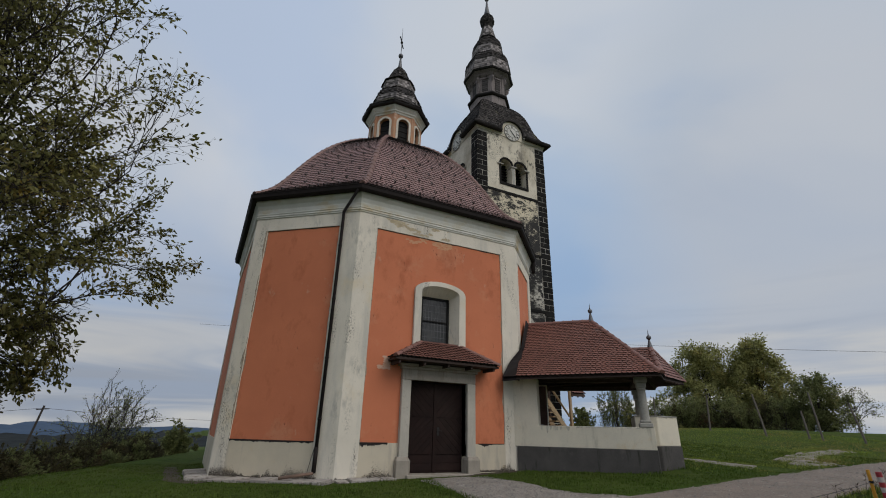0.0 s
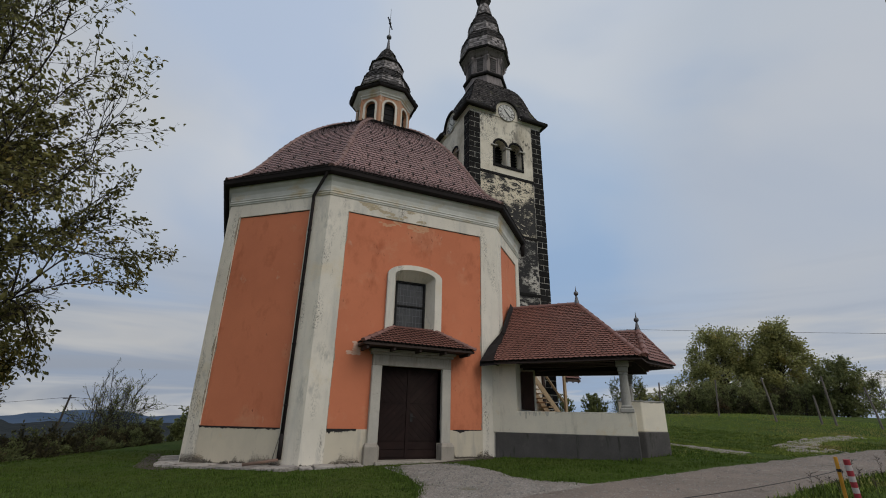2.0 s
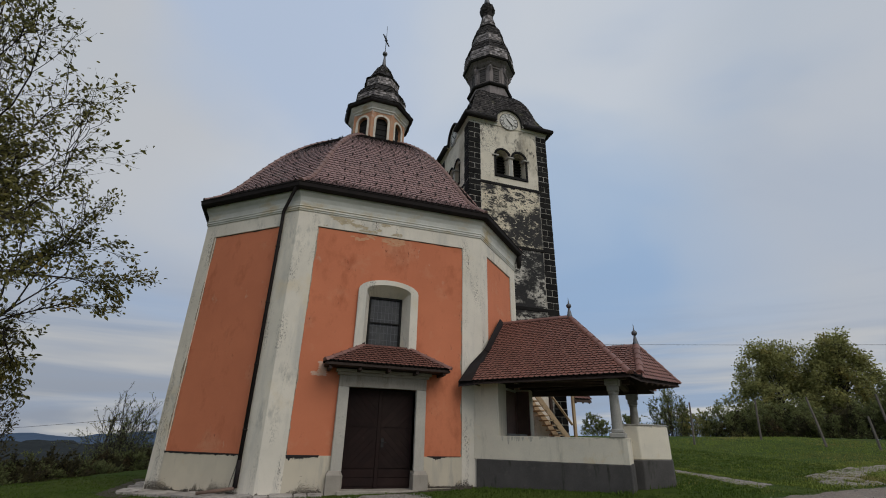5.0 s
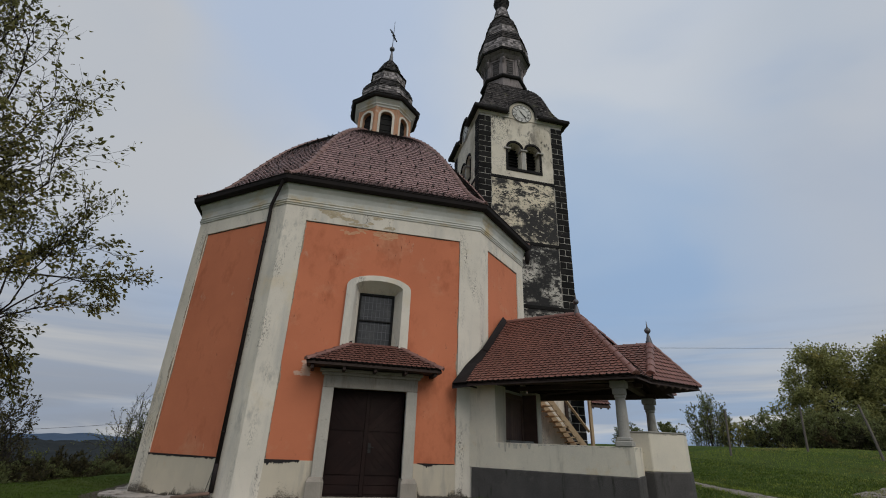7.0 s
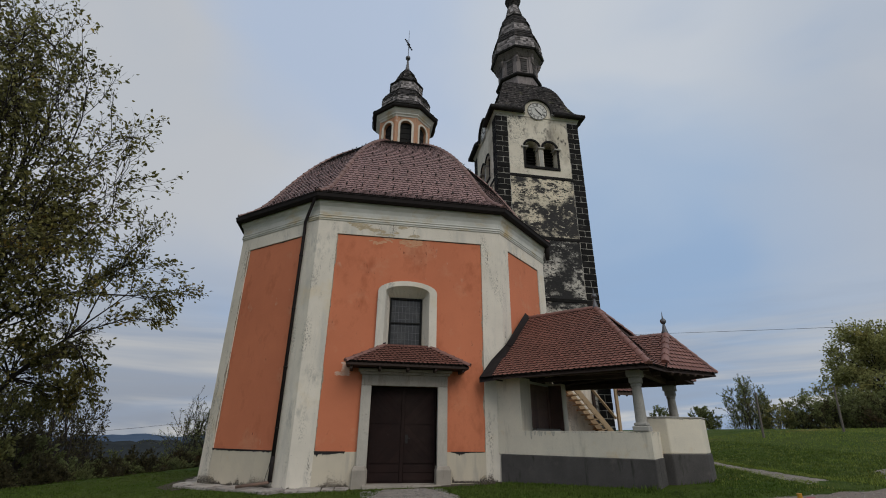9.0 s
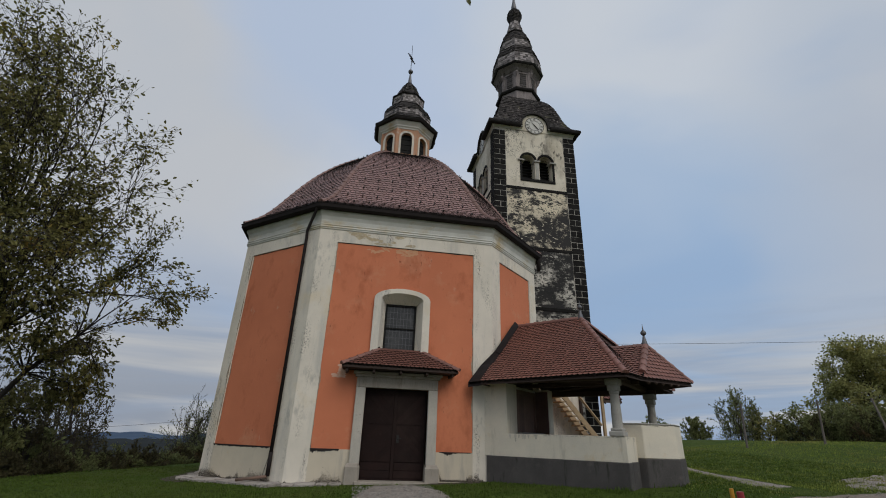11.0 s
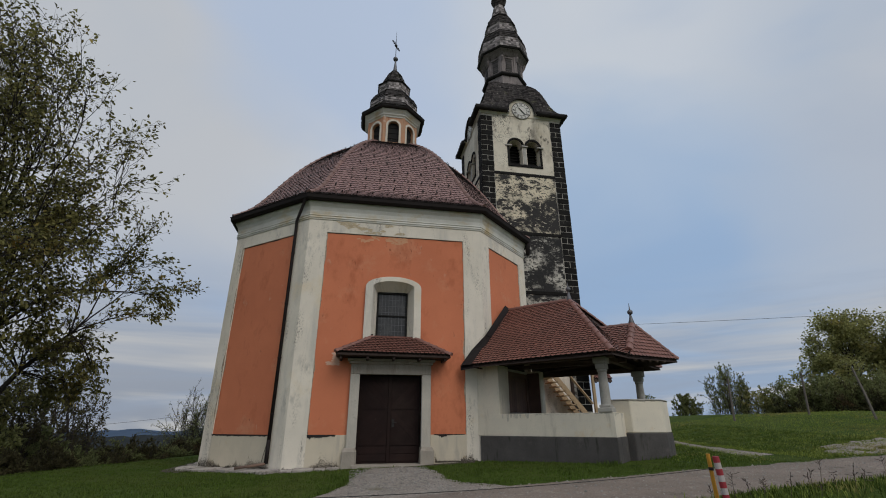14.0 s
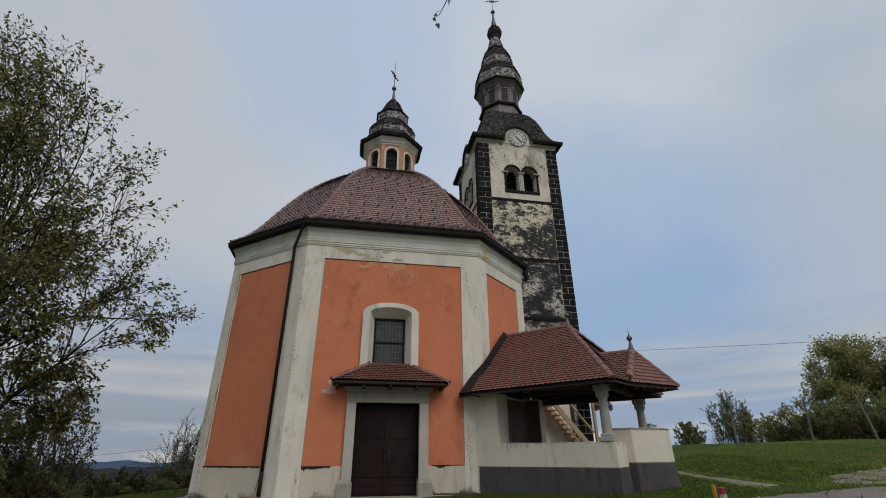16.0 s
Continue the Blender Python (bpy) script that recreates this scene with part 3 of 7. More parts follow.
def ridge_tiles(pts, r, parent, mat, step=0.36, name="ridge_tile"):
    """Half-round tiles laid along a line of points."""
    pts = [Vector(p) for p in pts]
    dist = [0.0]
    for a, b in zip(pts, pts[1:]):
        dist.append(dist[-1] + (b - a).length)

    def at(s):
        for k in range(len(pts) - 1):
            if s <= dist[k + 1] or k == len(pts) - 2:
                return pts[k].lerp(pts[k + 1], (s - dist[k]) / (dist[k + 1] - dist[k]))
    g = Geo()
    n = 8
    prof = [(math.cos(math.pi * k / n), math.sin(math.pi * k / n)) for k in range(n + 1)]
    rg = [[(x * q, y, z * q + 0.0) for x, z in prof] for y, q in ((0, r), (step * 1.06, r * 0.86))]
    g.rings(rg, closed=False)
    g.add([(x * r, 0, z * r) for x, z in prof], [tuple(range(n + 1))])
    g.tube([(0, 0.03, r * 0.9), (0, 0.03, r * 1.12)], 0.014, 5)
    me = g.mesh(name, mat)
    count = max(1, round(dist[-1] / step))
    for k in range(count):
        a, b = at(k * dist[-1] / count), at((k + 1) * dist[-1] / count)
        y = (b - a).normalized()
        x = y.cross(Vector((0, 0, 1))).normalized()
        z = x.cross(y)
        m = Matrix((x, y, z)).transposed().to_4x4()
        m.translation = a
        piece(name, me, m, parent)


# ---- ground ----
def smooth(a, b, x):
    t = min(max((x - a) / (b - a), 0.0), 1.0)
    return t * t * (3 - 2 * t)


def ground(x, y):
    """Height of the ground: a hilltop that rises to one side and falls away to the other."""
    h = 0.50 + 0.033 * max(-6.0, min(x, 36.0) - 6)
    h += 0.062 * max(0.0, min(x, 30.0) - 15) * smooth(7, 23, y)
    h -= 0.030 * max(0.0, 10 - max(y, -8.0))
    edge = -x - (4.6 - 0.27 * max(0.0, min(y, 40.0) - 15))
    if edge > 0:
        h -= 0.30 * min(edge, 8.0) + 0.16 * min(max(edge - 8, 0), 60.0) + 0.05 * min(max(edge - 68, 0), 500)
    h -= 0.10 * min(max(y - 34, 0.0), 40.0) * smooth(34, 18, x)
    far = math.hypot(x - 10, y - 10)
    h -= 0.035 * min(max(far - 90, 0.0), 900.0)
    return h + 0.03 * noise.noise((x * 0.35, y * 0.35, 0)) + 0.012 * noise.noise((x * 1.3, y * 1.3, 3.0))


def spread(lo, hi, fine_lo, fine_hi, step, grow=1.18):
    """Grid lines, dense between fine_lo and fine_hi and ever wider outside."""
    v = [fine_lo + step * k for k in range(int((fine_hi - fine_lo) / step) + 1)]
    d = step
    while v[-1] < hi:
        d *= grow
        v.append(v[-1] + d)
    d = step
    while v[0] > lo:
        d *= grow
        v.insert(0, v[0] - d)
    return v


gx, gy = spread(-4600, 4600, -14, 36, 0.5), spread(-1500, 4600, -8, 34, 0.5)
geo = Geo()
geo.v = [(x, y, ground(x, y)) for y in gy for x in gx]
nx = len(gx)
geo.f = [(j * nx + i, j * nx + i + 1, (j + 1) * nx + i + 1, (j + 1) * nx + i) for j in range(len(gy) - 1) for i in range(nx - 1)]
tagged(part("ground", geo, M_GRASS, smooth=True, normals=False), "green autumn meadow on a hilltop, falling away to one side", "ground", kind="structure")


def drape(name, left, right, mat, lift, label, category, cols=10, wob=0.07, step=0.16, ragged=0.0, ends=(False, False)):
    """A strip laid on the ground between two lines of equal point count."""
    def dense(line):
        out = []
        for (a, b) in zip(line, line[1:]):
            n = max(1, int(math.dist(a, b) / step))
            out += [(a[0] + (b[0] - a[0]) * k / n, a[1] + (b[1] - a[1]) * k / n) for k in range(n)]
        return out + [line[-1]]
    n = max(len(dense(left)), len(dense(right)))

    def resample(line):
        d = [0.0]
        for a, b in zip(line, line[1:]):
            d.append(d[-1] + math.dist(a, b))
        res = []
        for k in range(n):
            s, i = d[-1] * k / (n - 1), 0
            while i < len(d) - 2 and d[i + 1] < s:
                i += 1
            t = (s - d[i]) / (d[i + 1] - d[i])
            res.append((line[i][0] + (line[i + 1][0] - line[i][0]) * t, line[i][1] + (line[i + 1][1] - line[i][1]) * t))
        return res
    l, r = resample(left), resample(right)
    g = Geo()
    for k in range(n):
        for c in range(cols + 1):
            t = c / cols
            x, y = l[k][0] + (r[k][0] - l[k][0]) * t, l[k][1] + (r[k][1] - l[k][1]) * t
            if c in (0, cols):
                q = noise.noise((x * 1.7, y * 1.7, 7.0)) * wob * 2 + noise.noise((x * 5, y * 5, 2.0)) * wob
                dx, dy = r[k][0] - l[k][0], r[k][1] - l[k][1]
                w = math.hypot(dx, dy) or 1.0
                x, y = x + dx / w * q, y + dy / w * q
            edge = -0.02 if c in (0, cols) else 0.0
            if ragged:
                # the gravel thins out unevenly into the turf at its sides and open ends
                wd, run = math.dist(l[k], r[k]), k / (n - 1)
                near = min(t, 1 - t) * wd
                if ends[0]:
                    near = min(near, run * 2.2)
                if ends[1]:
                    near = min(near, (1 - run) * 2.2)
                rough = noise.noise((x * 2.3, y * 2.3, 3.0)) + 0.7 * noise.noise((x * 7.0, y * 7.0, 8.0))
                edge = -(lift + 0.03) * (1 - smooth(0.0, 0.30, near)) + ragged * rough * (1.0 - 0.75 * smooth(0.2, 0.7, near))
            g.v.append((x, y, ground(x, y) + lift + edge))
    g.f = [(k * (cols + 1) + c, k * (cols + 1) + c + 1, (k + 1) * (cols + 1) + c + 1, (k + 1) * (cols + 1) + c) for k in range(n - 1) for c in range(cols)]
    return tagged(part(name, g, mat, smooth=True, normals=False), label, category, kind="structure")


drape("road", [(-12.0, 4.9), (0.0, 6.2), (6.0, 7.4), (8.4, 7.95), (10.4, 8.2), (13.2, 8.5), (16.0, 8.75), (19.0, 8.88), (26.0, 9.0), (40.0, 8.8)],
      [(-12.0, 1.6), (0.0, 2.9), (6.0, 4.3), (9.5, 5.35), (11.0, 5.65), (12.2, 5.85), (14.2, 6.15), (17.0, 6.5), (26.0, 6.2), (40.0, 5.5)], M_ROAD, 0.02,
      "worn grey gravel road running past the church", "road", cols=12)
drape("gravel_apron", [(5.95, 12.4), (5.50, 10.5), (5.36, 9.2), (4.75, 8.0), (4.0, 6.7)], [(7.55, 12.45), (8.06, 10.7), (7.95, 9.6), (8.25, 8.8), (9.3, 7.6)], M_APRON, 0.035,
      "pale gravel apron leading from the road to the church door", "gravel path", cols=34, wob=0.10, step=0.08, ragged=0.022, ends=(False, True))
drape("footpath", [(18.25, 16.2), (17.4, 14.0), (16.80, 11.9), (16.40, 10.6), (16.2, 9.4)], [(18.75, 16.0), (18.02, 13.6), (17.78, 12.1), (17.60, 11.1), (17.5, 9.9)], M_APRON, 0.03,
      "narrow trodden gravel footpath through the grass", "footpath", cols=16, wob=0.10, step=0.08, ragged=0.022, ends=(False, True))
drape("track", [(18.0, 8.7), (18.9, 10.2), (20.0, 11.3), (22.5, 12.0), (27.0, 12.3)], [(20.3, 8.7), (20.7, 9.8), (21.5, 10.3), (23.2, 10.9), (27.2, 11.2)], M_APRON, 0.026,
      "half-overgrown gravel track branching off the road", "track", cols=24, wob=0.2, step=0.1, ragged=0.060, ends=(True, True))


# ---- church nave: an octagon with an onion-bell roof ----
NAVE = [(3.62, 13.35), (9.88, 13.35), (12.55, 15.95), (12.55, 22.95), (9.88, 25.55), (3.62, 25.55), (0.57, 23.1), (0.63, 15.86)]
AXIS = Vector((6.65, 19.45))
church = thing("church_nave", (6.65, 19.45, 0.45), "octagonal orange and white plastered church nave with a brown tiled dome", "church")
PANEL0, PANEL1, WALL0, WALL1 = 1.40, 8.07, -0.5, 8.56

DOOR = (2.11, 4.10, 3.20)            # along the front wall, and the head
WIN = (2.33, 3.82, 4.38, 6.42)


def nave_wall(i):
    fc = Face(NAVE[i], NAVE[(i + 1) % 8])
    L = fc.length
    m0, m1 = {0: (0.64, L - 0.68), 1: (0.60, L - 0.58), 7: (0.48, L - 0.70)}.get(i, (0.62, L - 0.62))
    sb, zb = [0, m0, m1, L], [WALL0, PANEL0, PANEL1, WALL1]
    if i == 0:
        sb = [0, m0, DOOR[0], WIN[0], WIN[1], DOOR[1], m1, L]
        zb = [WALL0, PANEL0, DOOR[2], WIN[2], WIN[3], PANEL1, WALL1]

    def cell(s, z):
        if i == 0 and DOOR[0] < s < DOOR[1] and z < DOOR[2] or i == 0 and WIN[0] < s < WIN[1] and WIN[2] < z < WIN[3]:
            return None
        return (-0.035, "panel") if m0 < s < m1 and PANEL0 < z < PANEL1 else (0.0, ("base_b" if i == 0 and s > DOOR[1] else "base") if z < PANEL0 and m0 < s < m1 else "wall")
    gs = relief(fc, sb, zb, cell, 0.7)
    part("wall", gs["wall"], M_WHITE, church, "weathered white plastered wall with pilaster strips")
    for key in ("base", "base_b"):
        if key in gs:
            part("wall_base", gs[key], M_BASE, church, "cream limewashed foot of the wall")
    part("wall_core", gs["back"], M_WHITE, church, "plastered inner face of the wall")
    part("wall_panel", gs["panel"], M_ORANGE, church, "recessed orange painted plaster panel")
    # paint broken away along the upright edges of the panel
    if i in (0, 1, 7):
        rr = random.Random(70 + i)
        for edge, sgn in ((m0, 1), (m1, -1)):
            g = Geo()
            n = 150
            zz = [PANEL0 + (PANEL1 - PANEL0) * q / n for q in range(n + 1)]
            ww = [max(0.0, 0.016 + 0.050 * noise.noise((z * 1.6, i * 4.0, edge)) + rr.uniform(-0.008, 0.014)) for z in zz]
            for q in range(n):
                if ww[q] > 0.004 or ww[q + 1] > 0.004:
                    g.quad(fc(edge, zz[q], -0.032), fc(edge, zz[q + 1], -0.032), fc(edge + sgn * ww[q + 1], zz[q + 1], -0.032), fc(edge + sgn * ww[q], zz[q], -0.032))
                    if i == 7 and sgn == 1:
                        g.quad(fc(edge, zz[q], 0.003), fc(edge, zz[q + 1], 0.003), fc(edge - 1.6 * ww[q + 1] - 0.008, zz[q + 1], 0.003), fc(edge - 1.6 * ww[q] - 0.008, zz[q], 0.003))
            if g.v:
                part("bare_plaster", g, M_FRINGE, church, "bare plaster where the paint has broken away", normals=False, kind="stuff")
        # ragged black strip: shade of the recess head, painted together with grime
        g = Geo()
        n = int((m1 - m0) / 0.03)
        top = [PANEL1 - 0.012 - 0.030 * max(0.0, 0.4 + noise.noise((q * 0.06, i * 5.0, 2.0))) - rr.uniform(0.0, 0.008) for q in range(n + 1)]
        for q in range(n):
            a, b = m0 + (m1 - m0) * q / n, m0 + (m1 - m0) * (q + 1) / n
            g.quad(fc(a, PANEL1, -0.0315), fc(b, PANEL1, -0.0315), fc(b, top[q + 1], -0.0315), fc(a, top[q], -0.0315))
        part("grime_line", g, M_MOULD_SHADE, church, "black strip of painted shade and grime under the upper edge of the panel", normals=False, kind="stuff")
    # broken dark ledge at the foot of the panel
    random.seed(40 + i)
    spans = [(m0, DOOR[0] - 0.62, lambda q: 0.040 + 0.060 * math.exp(-((q - m0 - 0.15) / 0.42) ** 2)),
             (DOOR[1] + 0.42, m1 - 0.05, lambda q: 0.010 + 0.075 * math.exp(-((q - DOOR[1] - 0.72) / 0.17) ** 2))] if i == 0 else [(m0, m1, lambda q: 0.045 + 0.05 * max(0.0, noise.noise((q * 1.3, i * 3.1, 0))))]
    for a, b, deep in spans:
        g = Geo()
        n = max(4, int((b - a) / 0.022))
        along = [a + (b - a) * q / n for q in range(n + 1)]
        lows = [PANEL0 - deep(q) * (0.62 + 0.55 * random.random() ** 2 + 0.5 * noise.noise((q * 9.0, i, 4.0))) for q in along]
        lows[0] = lows[-1] = PANEL0 - 0.006
        g.rings([[fc(q, PANEL0 + 0.012, -0.02) for q in along], [fc(q, PANEL0 + 0.012, 0.008) for q in along], [fc(q, z, 0.005) for q, z in zip(along, lows)], [fc(q, z + 0.003, -0.02) for q, z in zip(along, lows)]], closed=False)
        if i in (0, 1, 7):
            part("ledge", g, M_DARK, church, "blackened broken plaster ledge under the panel")
    return fc


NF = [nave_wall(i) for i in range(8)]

# cornice and gutter
cor = [(-0.3, 8.54), (0.025, 8.54), (0.03, 8.585), (0.05, 8.60), (0.05, 8.635), (0.022, 8.66), (0.022, 8.68), (0.045, 8.69), (0.045, 8.71), (0.022, 8.73), (0.03, 8.88), (0.07, 9.02), (0.15, 9.13), (0.15, 9.24), (-0.3, 9.24)]
part("cornice", band(NAVE, cor), M_GREYWHITE, church, "stained white moulded eaves cornice")
gut = [(0.12, 9.215), (0.20, 9.185), (0.29, 9.19), (0.345, 9.25), (0.362, 9.375), (0.382, 9.385), (0.378, 9.40), (0.335, 9.395), (0.32, 9.27), (0.22, 9.23), (0.12, 9.26)]
part("gutter", band(NAVE, gut), M_METAL, church, "dark brown sheet metal gutter")

# bell-shaped roof
EAVE = offset_loop(NAVE, 0.27)
PROFILE = [(1.0, 9.40), (0.975, 9.52), (0.945, 9.69), (0.90, 9.98), (0.84, 10.55), (0.775, 11.28), (0.703, 12.05), (0.623, 12.81), (0.528, 13.56), (0.42, 14.26), (0.304, 14.88), (0.20, 15.27)]


def dome_point(i, s, z):
    p = AXIS + (Vector(EAVE[i % 8]) - AXIS) * s
    return Vector((p.x, p.y, z))


def dome_profile():
    """The roof's line, in even steps along the slope."""
    fine = []
    n = len(PROFILE)
    for k in range(n - 1):
        p0, p1, p2, p3 = PROFILE[max(k - 1, 0)], PROFILE[k], PROFILE[k + 1], PROFILE[min(k + 2, n - 1)]
        for q in range(8):
            t = q / 8
            fine.append(tuple(0.5 * (2 * b + (c - a) * t + (2 * a - 5 * b + 4 * c - d) * t * t + (3 * b - a - 3 * c + d) * t ** 3) for a, b, c, d in zip(p0, p1, p2, p3)))
    fine.append(PROFILE[-1])
    out, need, run = [fine[0]], 0.168, 0.0
    for a, b in zip(fine, fine[1:]):
        d = math.hypot((b[0] - a[0]) * 6.2, b[1] - a[1])
        while run + d >= need:
            t = (need - run) / d
            out.append((a[0] + (b[0] - a[0]) * t, a[1] + (b[1] - a[1]) * t))
            need += 0.168
        run += d
    return out


COURSES = dome_profile()
geo = Geo()
geo.rings([[dome_point(i, s - 0.004, z - 0.012) for i in range(8)] for s, z in PROFILE], True, True)
roof = part("roof", geo, M_TILE, church, "bell-shaped roof of brown beaver-tail tiles")
for i, singles in ((0, 300), (7, 0), (1, 0), (6, 0)):
    random.seed(60 + i)
    lay_tiles([(dome_point(i, s, z), dome_point(i + 1, s, z)) for s, z in COURSES], 0.185, roof, M_TILE, singles)
    # snow guards, every fourth course, staggered
    if i in (0, 7, 1):
        g = Geo()
        g.box(-0.016, 0.016, -0.06, 0.16, 0.070, 0.086)
        g.box(-0.024, 0.024, -0.072, -0.06, 0.060, 0.155)
        guard = g.mesh("snow_guard", M_BLACK)
        for k in range(3, len(COURSES) - 4, 4):
            s, z = COURSES[k]
            l, r = dome_point(i, s, z), dome_point(i + 1, s, z)
            up = ((dome_point(i, *COURSES[k + 1]) + dome_point(i + 1, *COURSES[k + 1])) - (l + r))
            e = (r - l).normalized()
            up = (up - e * up.dot(e)).normalized()
            w = (r - l).length
            n = max(1, int((w - 0.5) / 0.56))
            for q in range(n + 1):
                c = w / 2 + (q - n / 2) * 0.56 + (0.14 if (k // 4) % 2 else -0.14)
                if 0.3 < c < w - 0.3:
                    m = Matrix((e, up, e.cross(up))).transposed().to_4x4()
                    m.translation = l + e * c
                    piece("snow_guard", guard, m, roof)
for i in (0, 1, 7, 2):
    ridge_tiles([dome_point(i, s, z) + Vector((0, 0, 0.03)) for s, z in COURSES[:-2]], 0.118, roof, M_RIDGE)

# downpipe on the left front corner
fl = NF[7]
s_p = fl.length - 0.56
pipe = Geo()
corner = Vector(NAVE[0])
a = Vector((*EAVE[0], 9.30))
pipe.tube([a + Vector((-0.10, 0.06, 0)), a + Vector((-0.12, 0.1, -0.12)), fl(s_p, 8.52, 0.09), fl(s_p, 8.2, 0.075), fl(s_p, 1.25, 0.075)], 0.052, 10)
pipe.tube([fl(s_p, 1.27, 0.075), fl(s_p, 0.62, 0.075)], 0.060, 10)
for z in (7.3, 5.5, 3.7, 2.0):
    pipe.tube([fl(s_p, z - 0.02, 0.075), fl(s_p, z + 0.02, 0.075)], 0.064, 10)
part("downpipe", pipe, M_METAL, church, "dark brown metal downpipe", smooth=True)
pipe = Geo()
fr = NF[1]
a = Vector((*EAVE[2], 9.28))
pipe.tube([a + Vector((-0.06, 0, 0.02)), a + Vector((-0.08, 0, -0.22)), a + Vector((-0.10, -0.02, -0.62))], [0.13, 0.12, 0.075], 10)
part("rain_hopper", pipe, M_METAL, church, "short dark metal rainwater hopper", smooth=True)

# window over the door
f0 = NF[0]
win = thing("window", f0(3.06, 4.38, 0), "arched window with dusty leaded glass in a white surround", "window")
win["label"] = "arched window with dusty leaded glass in a white surround"
wc = 3.075
g = Geo()
arch_band(g, f0, wc, 0.715, 0.96, 4.30, 6.14, -0.05, 0.06, 0.22, 0.38)
part("window_surround", g, M_WHITE, win, "white plaster window surround")
g = Geo()
o = [(wc - 0.715, 4.30)] + [(wc - 0.715 * math.cos(math.pi * k / 14), 6.14 + 0.22 * math.sin(math.pi * k / 14)) for k in range(15)] + [(wc + 0.715, 4.30)]
q = [(wc - 0.53, 4.42)] + [(wc - 0.53 * math.cos(math.pi * k / 14), 6.04) for k in range(15)] + [(wc + 0.53, 4.42)]
g.rings([[f0(*p, 0.055) for p in o], [f0(*p, -0.42) for p in q]], closed=False)
g.quad(f0(wc - 0.75, 4.36, 0.05), f0(wc + 0.75, 4.36, 0.05), f0(wc + 0.53, 4.42, -0.42), f0(wc - 0.53, 4.42, -0.42))
part("window_reveal", g, M_WHITE, win, "splayed white window reveal")
g = Geo()
for s0, s1, z0, z1 in ((-0.53, -0.47, 4.42, 6.06), (0.47, 0.53, 4.42, 6.06), (-0.47, 0.47, 4.42, 4.47), (-0.47, 0.47, 6.0, 6.06), (-0.47, 0.47, 5.20, 5.24)):
    f0.box(g, wc + s0, wc + s1, z0, z1, -0.44, -0.37)
part("window_frame", g, M_LOUVRE, win, "dark iron window frame")
for z0, z1 in ((4.47, 5.20), (5.24, 6.0)):
    g = Geo()
    f0.box(g, wc - 0.47, wc + 0.47, z0, z1, -0.435, -0.425)
    part("pane", g, M_GLASS, win, "dusty dark leaded pane")
g = Geo()
for k in range(1, 8):
    f0.box(g, wc - 0.47 + k * 0.1175 - 0.006, wc - 0.47 + k * 0.1175 + 0.006, 4.47, 6.0, -0.424, -0.415)
for k in range(1, 7):
    z = 4.47 + k * 0.22
    f0.box(g, wc - 0.47, wc + 0.47, z - 0.006, z + 0.006, -0.423, -0.416)
part("lead_cames", g, M_LEAD, win, "grey lead lattice")

# door with stone surround
door = thing("church_door", f0(3.1, 0.6, 0), "dark brown double door of diagonal planks in a stone surround", "door")
g = Geo()
f0.box(g, DOOR[0] - 0.30, DOOR[0], 1.02, DOOR[2], -0.36, 0.10)
part("door_jamb", g, M_STONE_PALE, door, "pale limestone jamb", bevel=0.015)
g = Geo()
f0.box(g, DOOR[1], DOOR[1] + 0.30, 1.02, DOOR[2], -0.36, 0.10)
part("door_jamb", g, M_STONE_PALE, door, "pale limestone jamb", bevel=0.015)
for a, b in ((DOOR[0] - 0.40, DOOR[0] + 0.03), (DOOR[1] - 0.03, DOOR[1] + 0.40)):
    g = Geo()
    f0.box(g, a, b, 0.3, 0.94, -0.2, 0.20)
    g.add([f0(a, 0.94, 0.2), f0(b, 0.94, 0.2), f0(b - 0.05, 1.04, 0.12), f0(a + 0.05, 1.04, 0.12), f0(a, 0.94, -0.2), f0(b, 0.94, -0.2), f0(b - 0.05, 1.04, -0.2), f0(a + 0.05, 1.04, -0.2)],
          [(0, 1, 2, 3), (1, 5, 6, 2), (4, 0, 3, 7), (3, 2, 6, 7)])
    part("plinth_block", g, M_LINTEL, door, "worn limestone plinth block", bevel=0.012)
g = Geo()
f0.box(g, DOOR[0] - 0.30, DOOR[1] + 0.30, DOOR[2], 3.52, -0.36, 0.10)
f0.box(g, DOOR[0] - 0.36, DOOR[1] + 0.36, 3.52, 3.60, -0.1, 0.16)
f0.box(g, DOOR[0] - 0.42, DOOR[1] + 0.42, 3.60, 3.68, -0.1, 0.24)
part("lintel", g, M_LINTEL, door, "brownish limestone lintel with a small cornice", bevel=0.012)
g = Geo()
f0.box(g, DOOR[0] - 0.1, DOOR[1] + 0.1, 0.42, 0.575, -0.3, 0.32)
part("threshold", g, M_LINTEL, door, "worn stone threshold", bevel=0.015)


def clip_poly(poly, axis, value, sign):
    out = []
    for a, b in zip(poly, poly[1:] + poly[:1]):
        ia, ib = sign * (a[axis] - value) >= 0, sign * (b[axis] - value) >= 0
        if ia:
            out.append(a)
        if ia != ib:
            t = (value - a[axis]) / (b[axis] - a[axis])
            out.append((a[0] + (b[0] - a[0]) * t, a[1] + (b[1] - a[1]) * t))
    return out


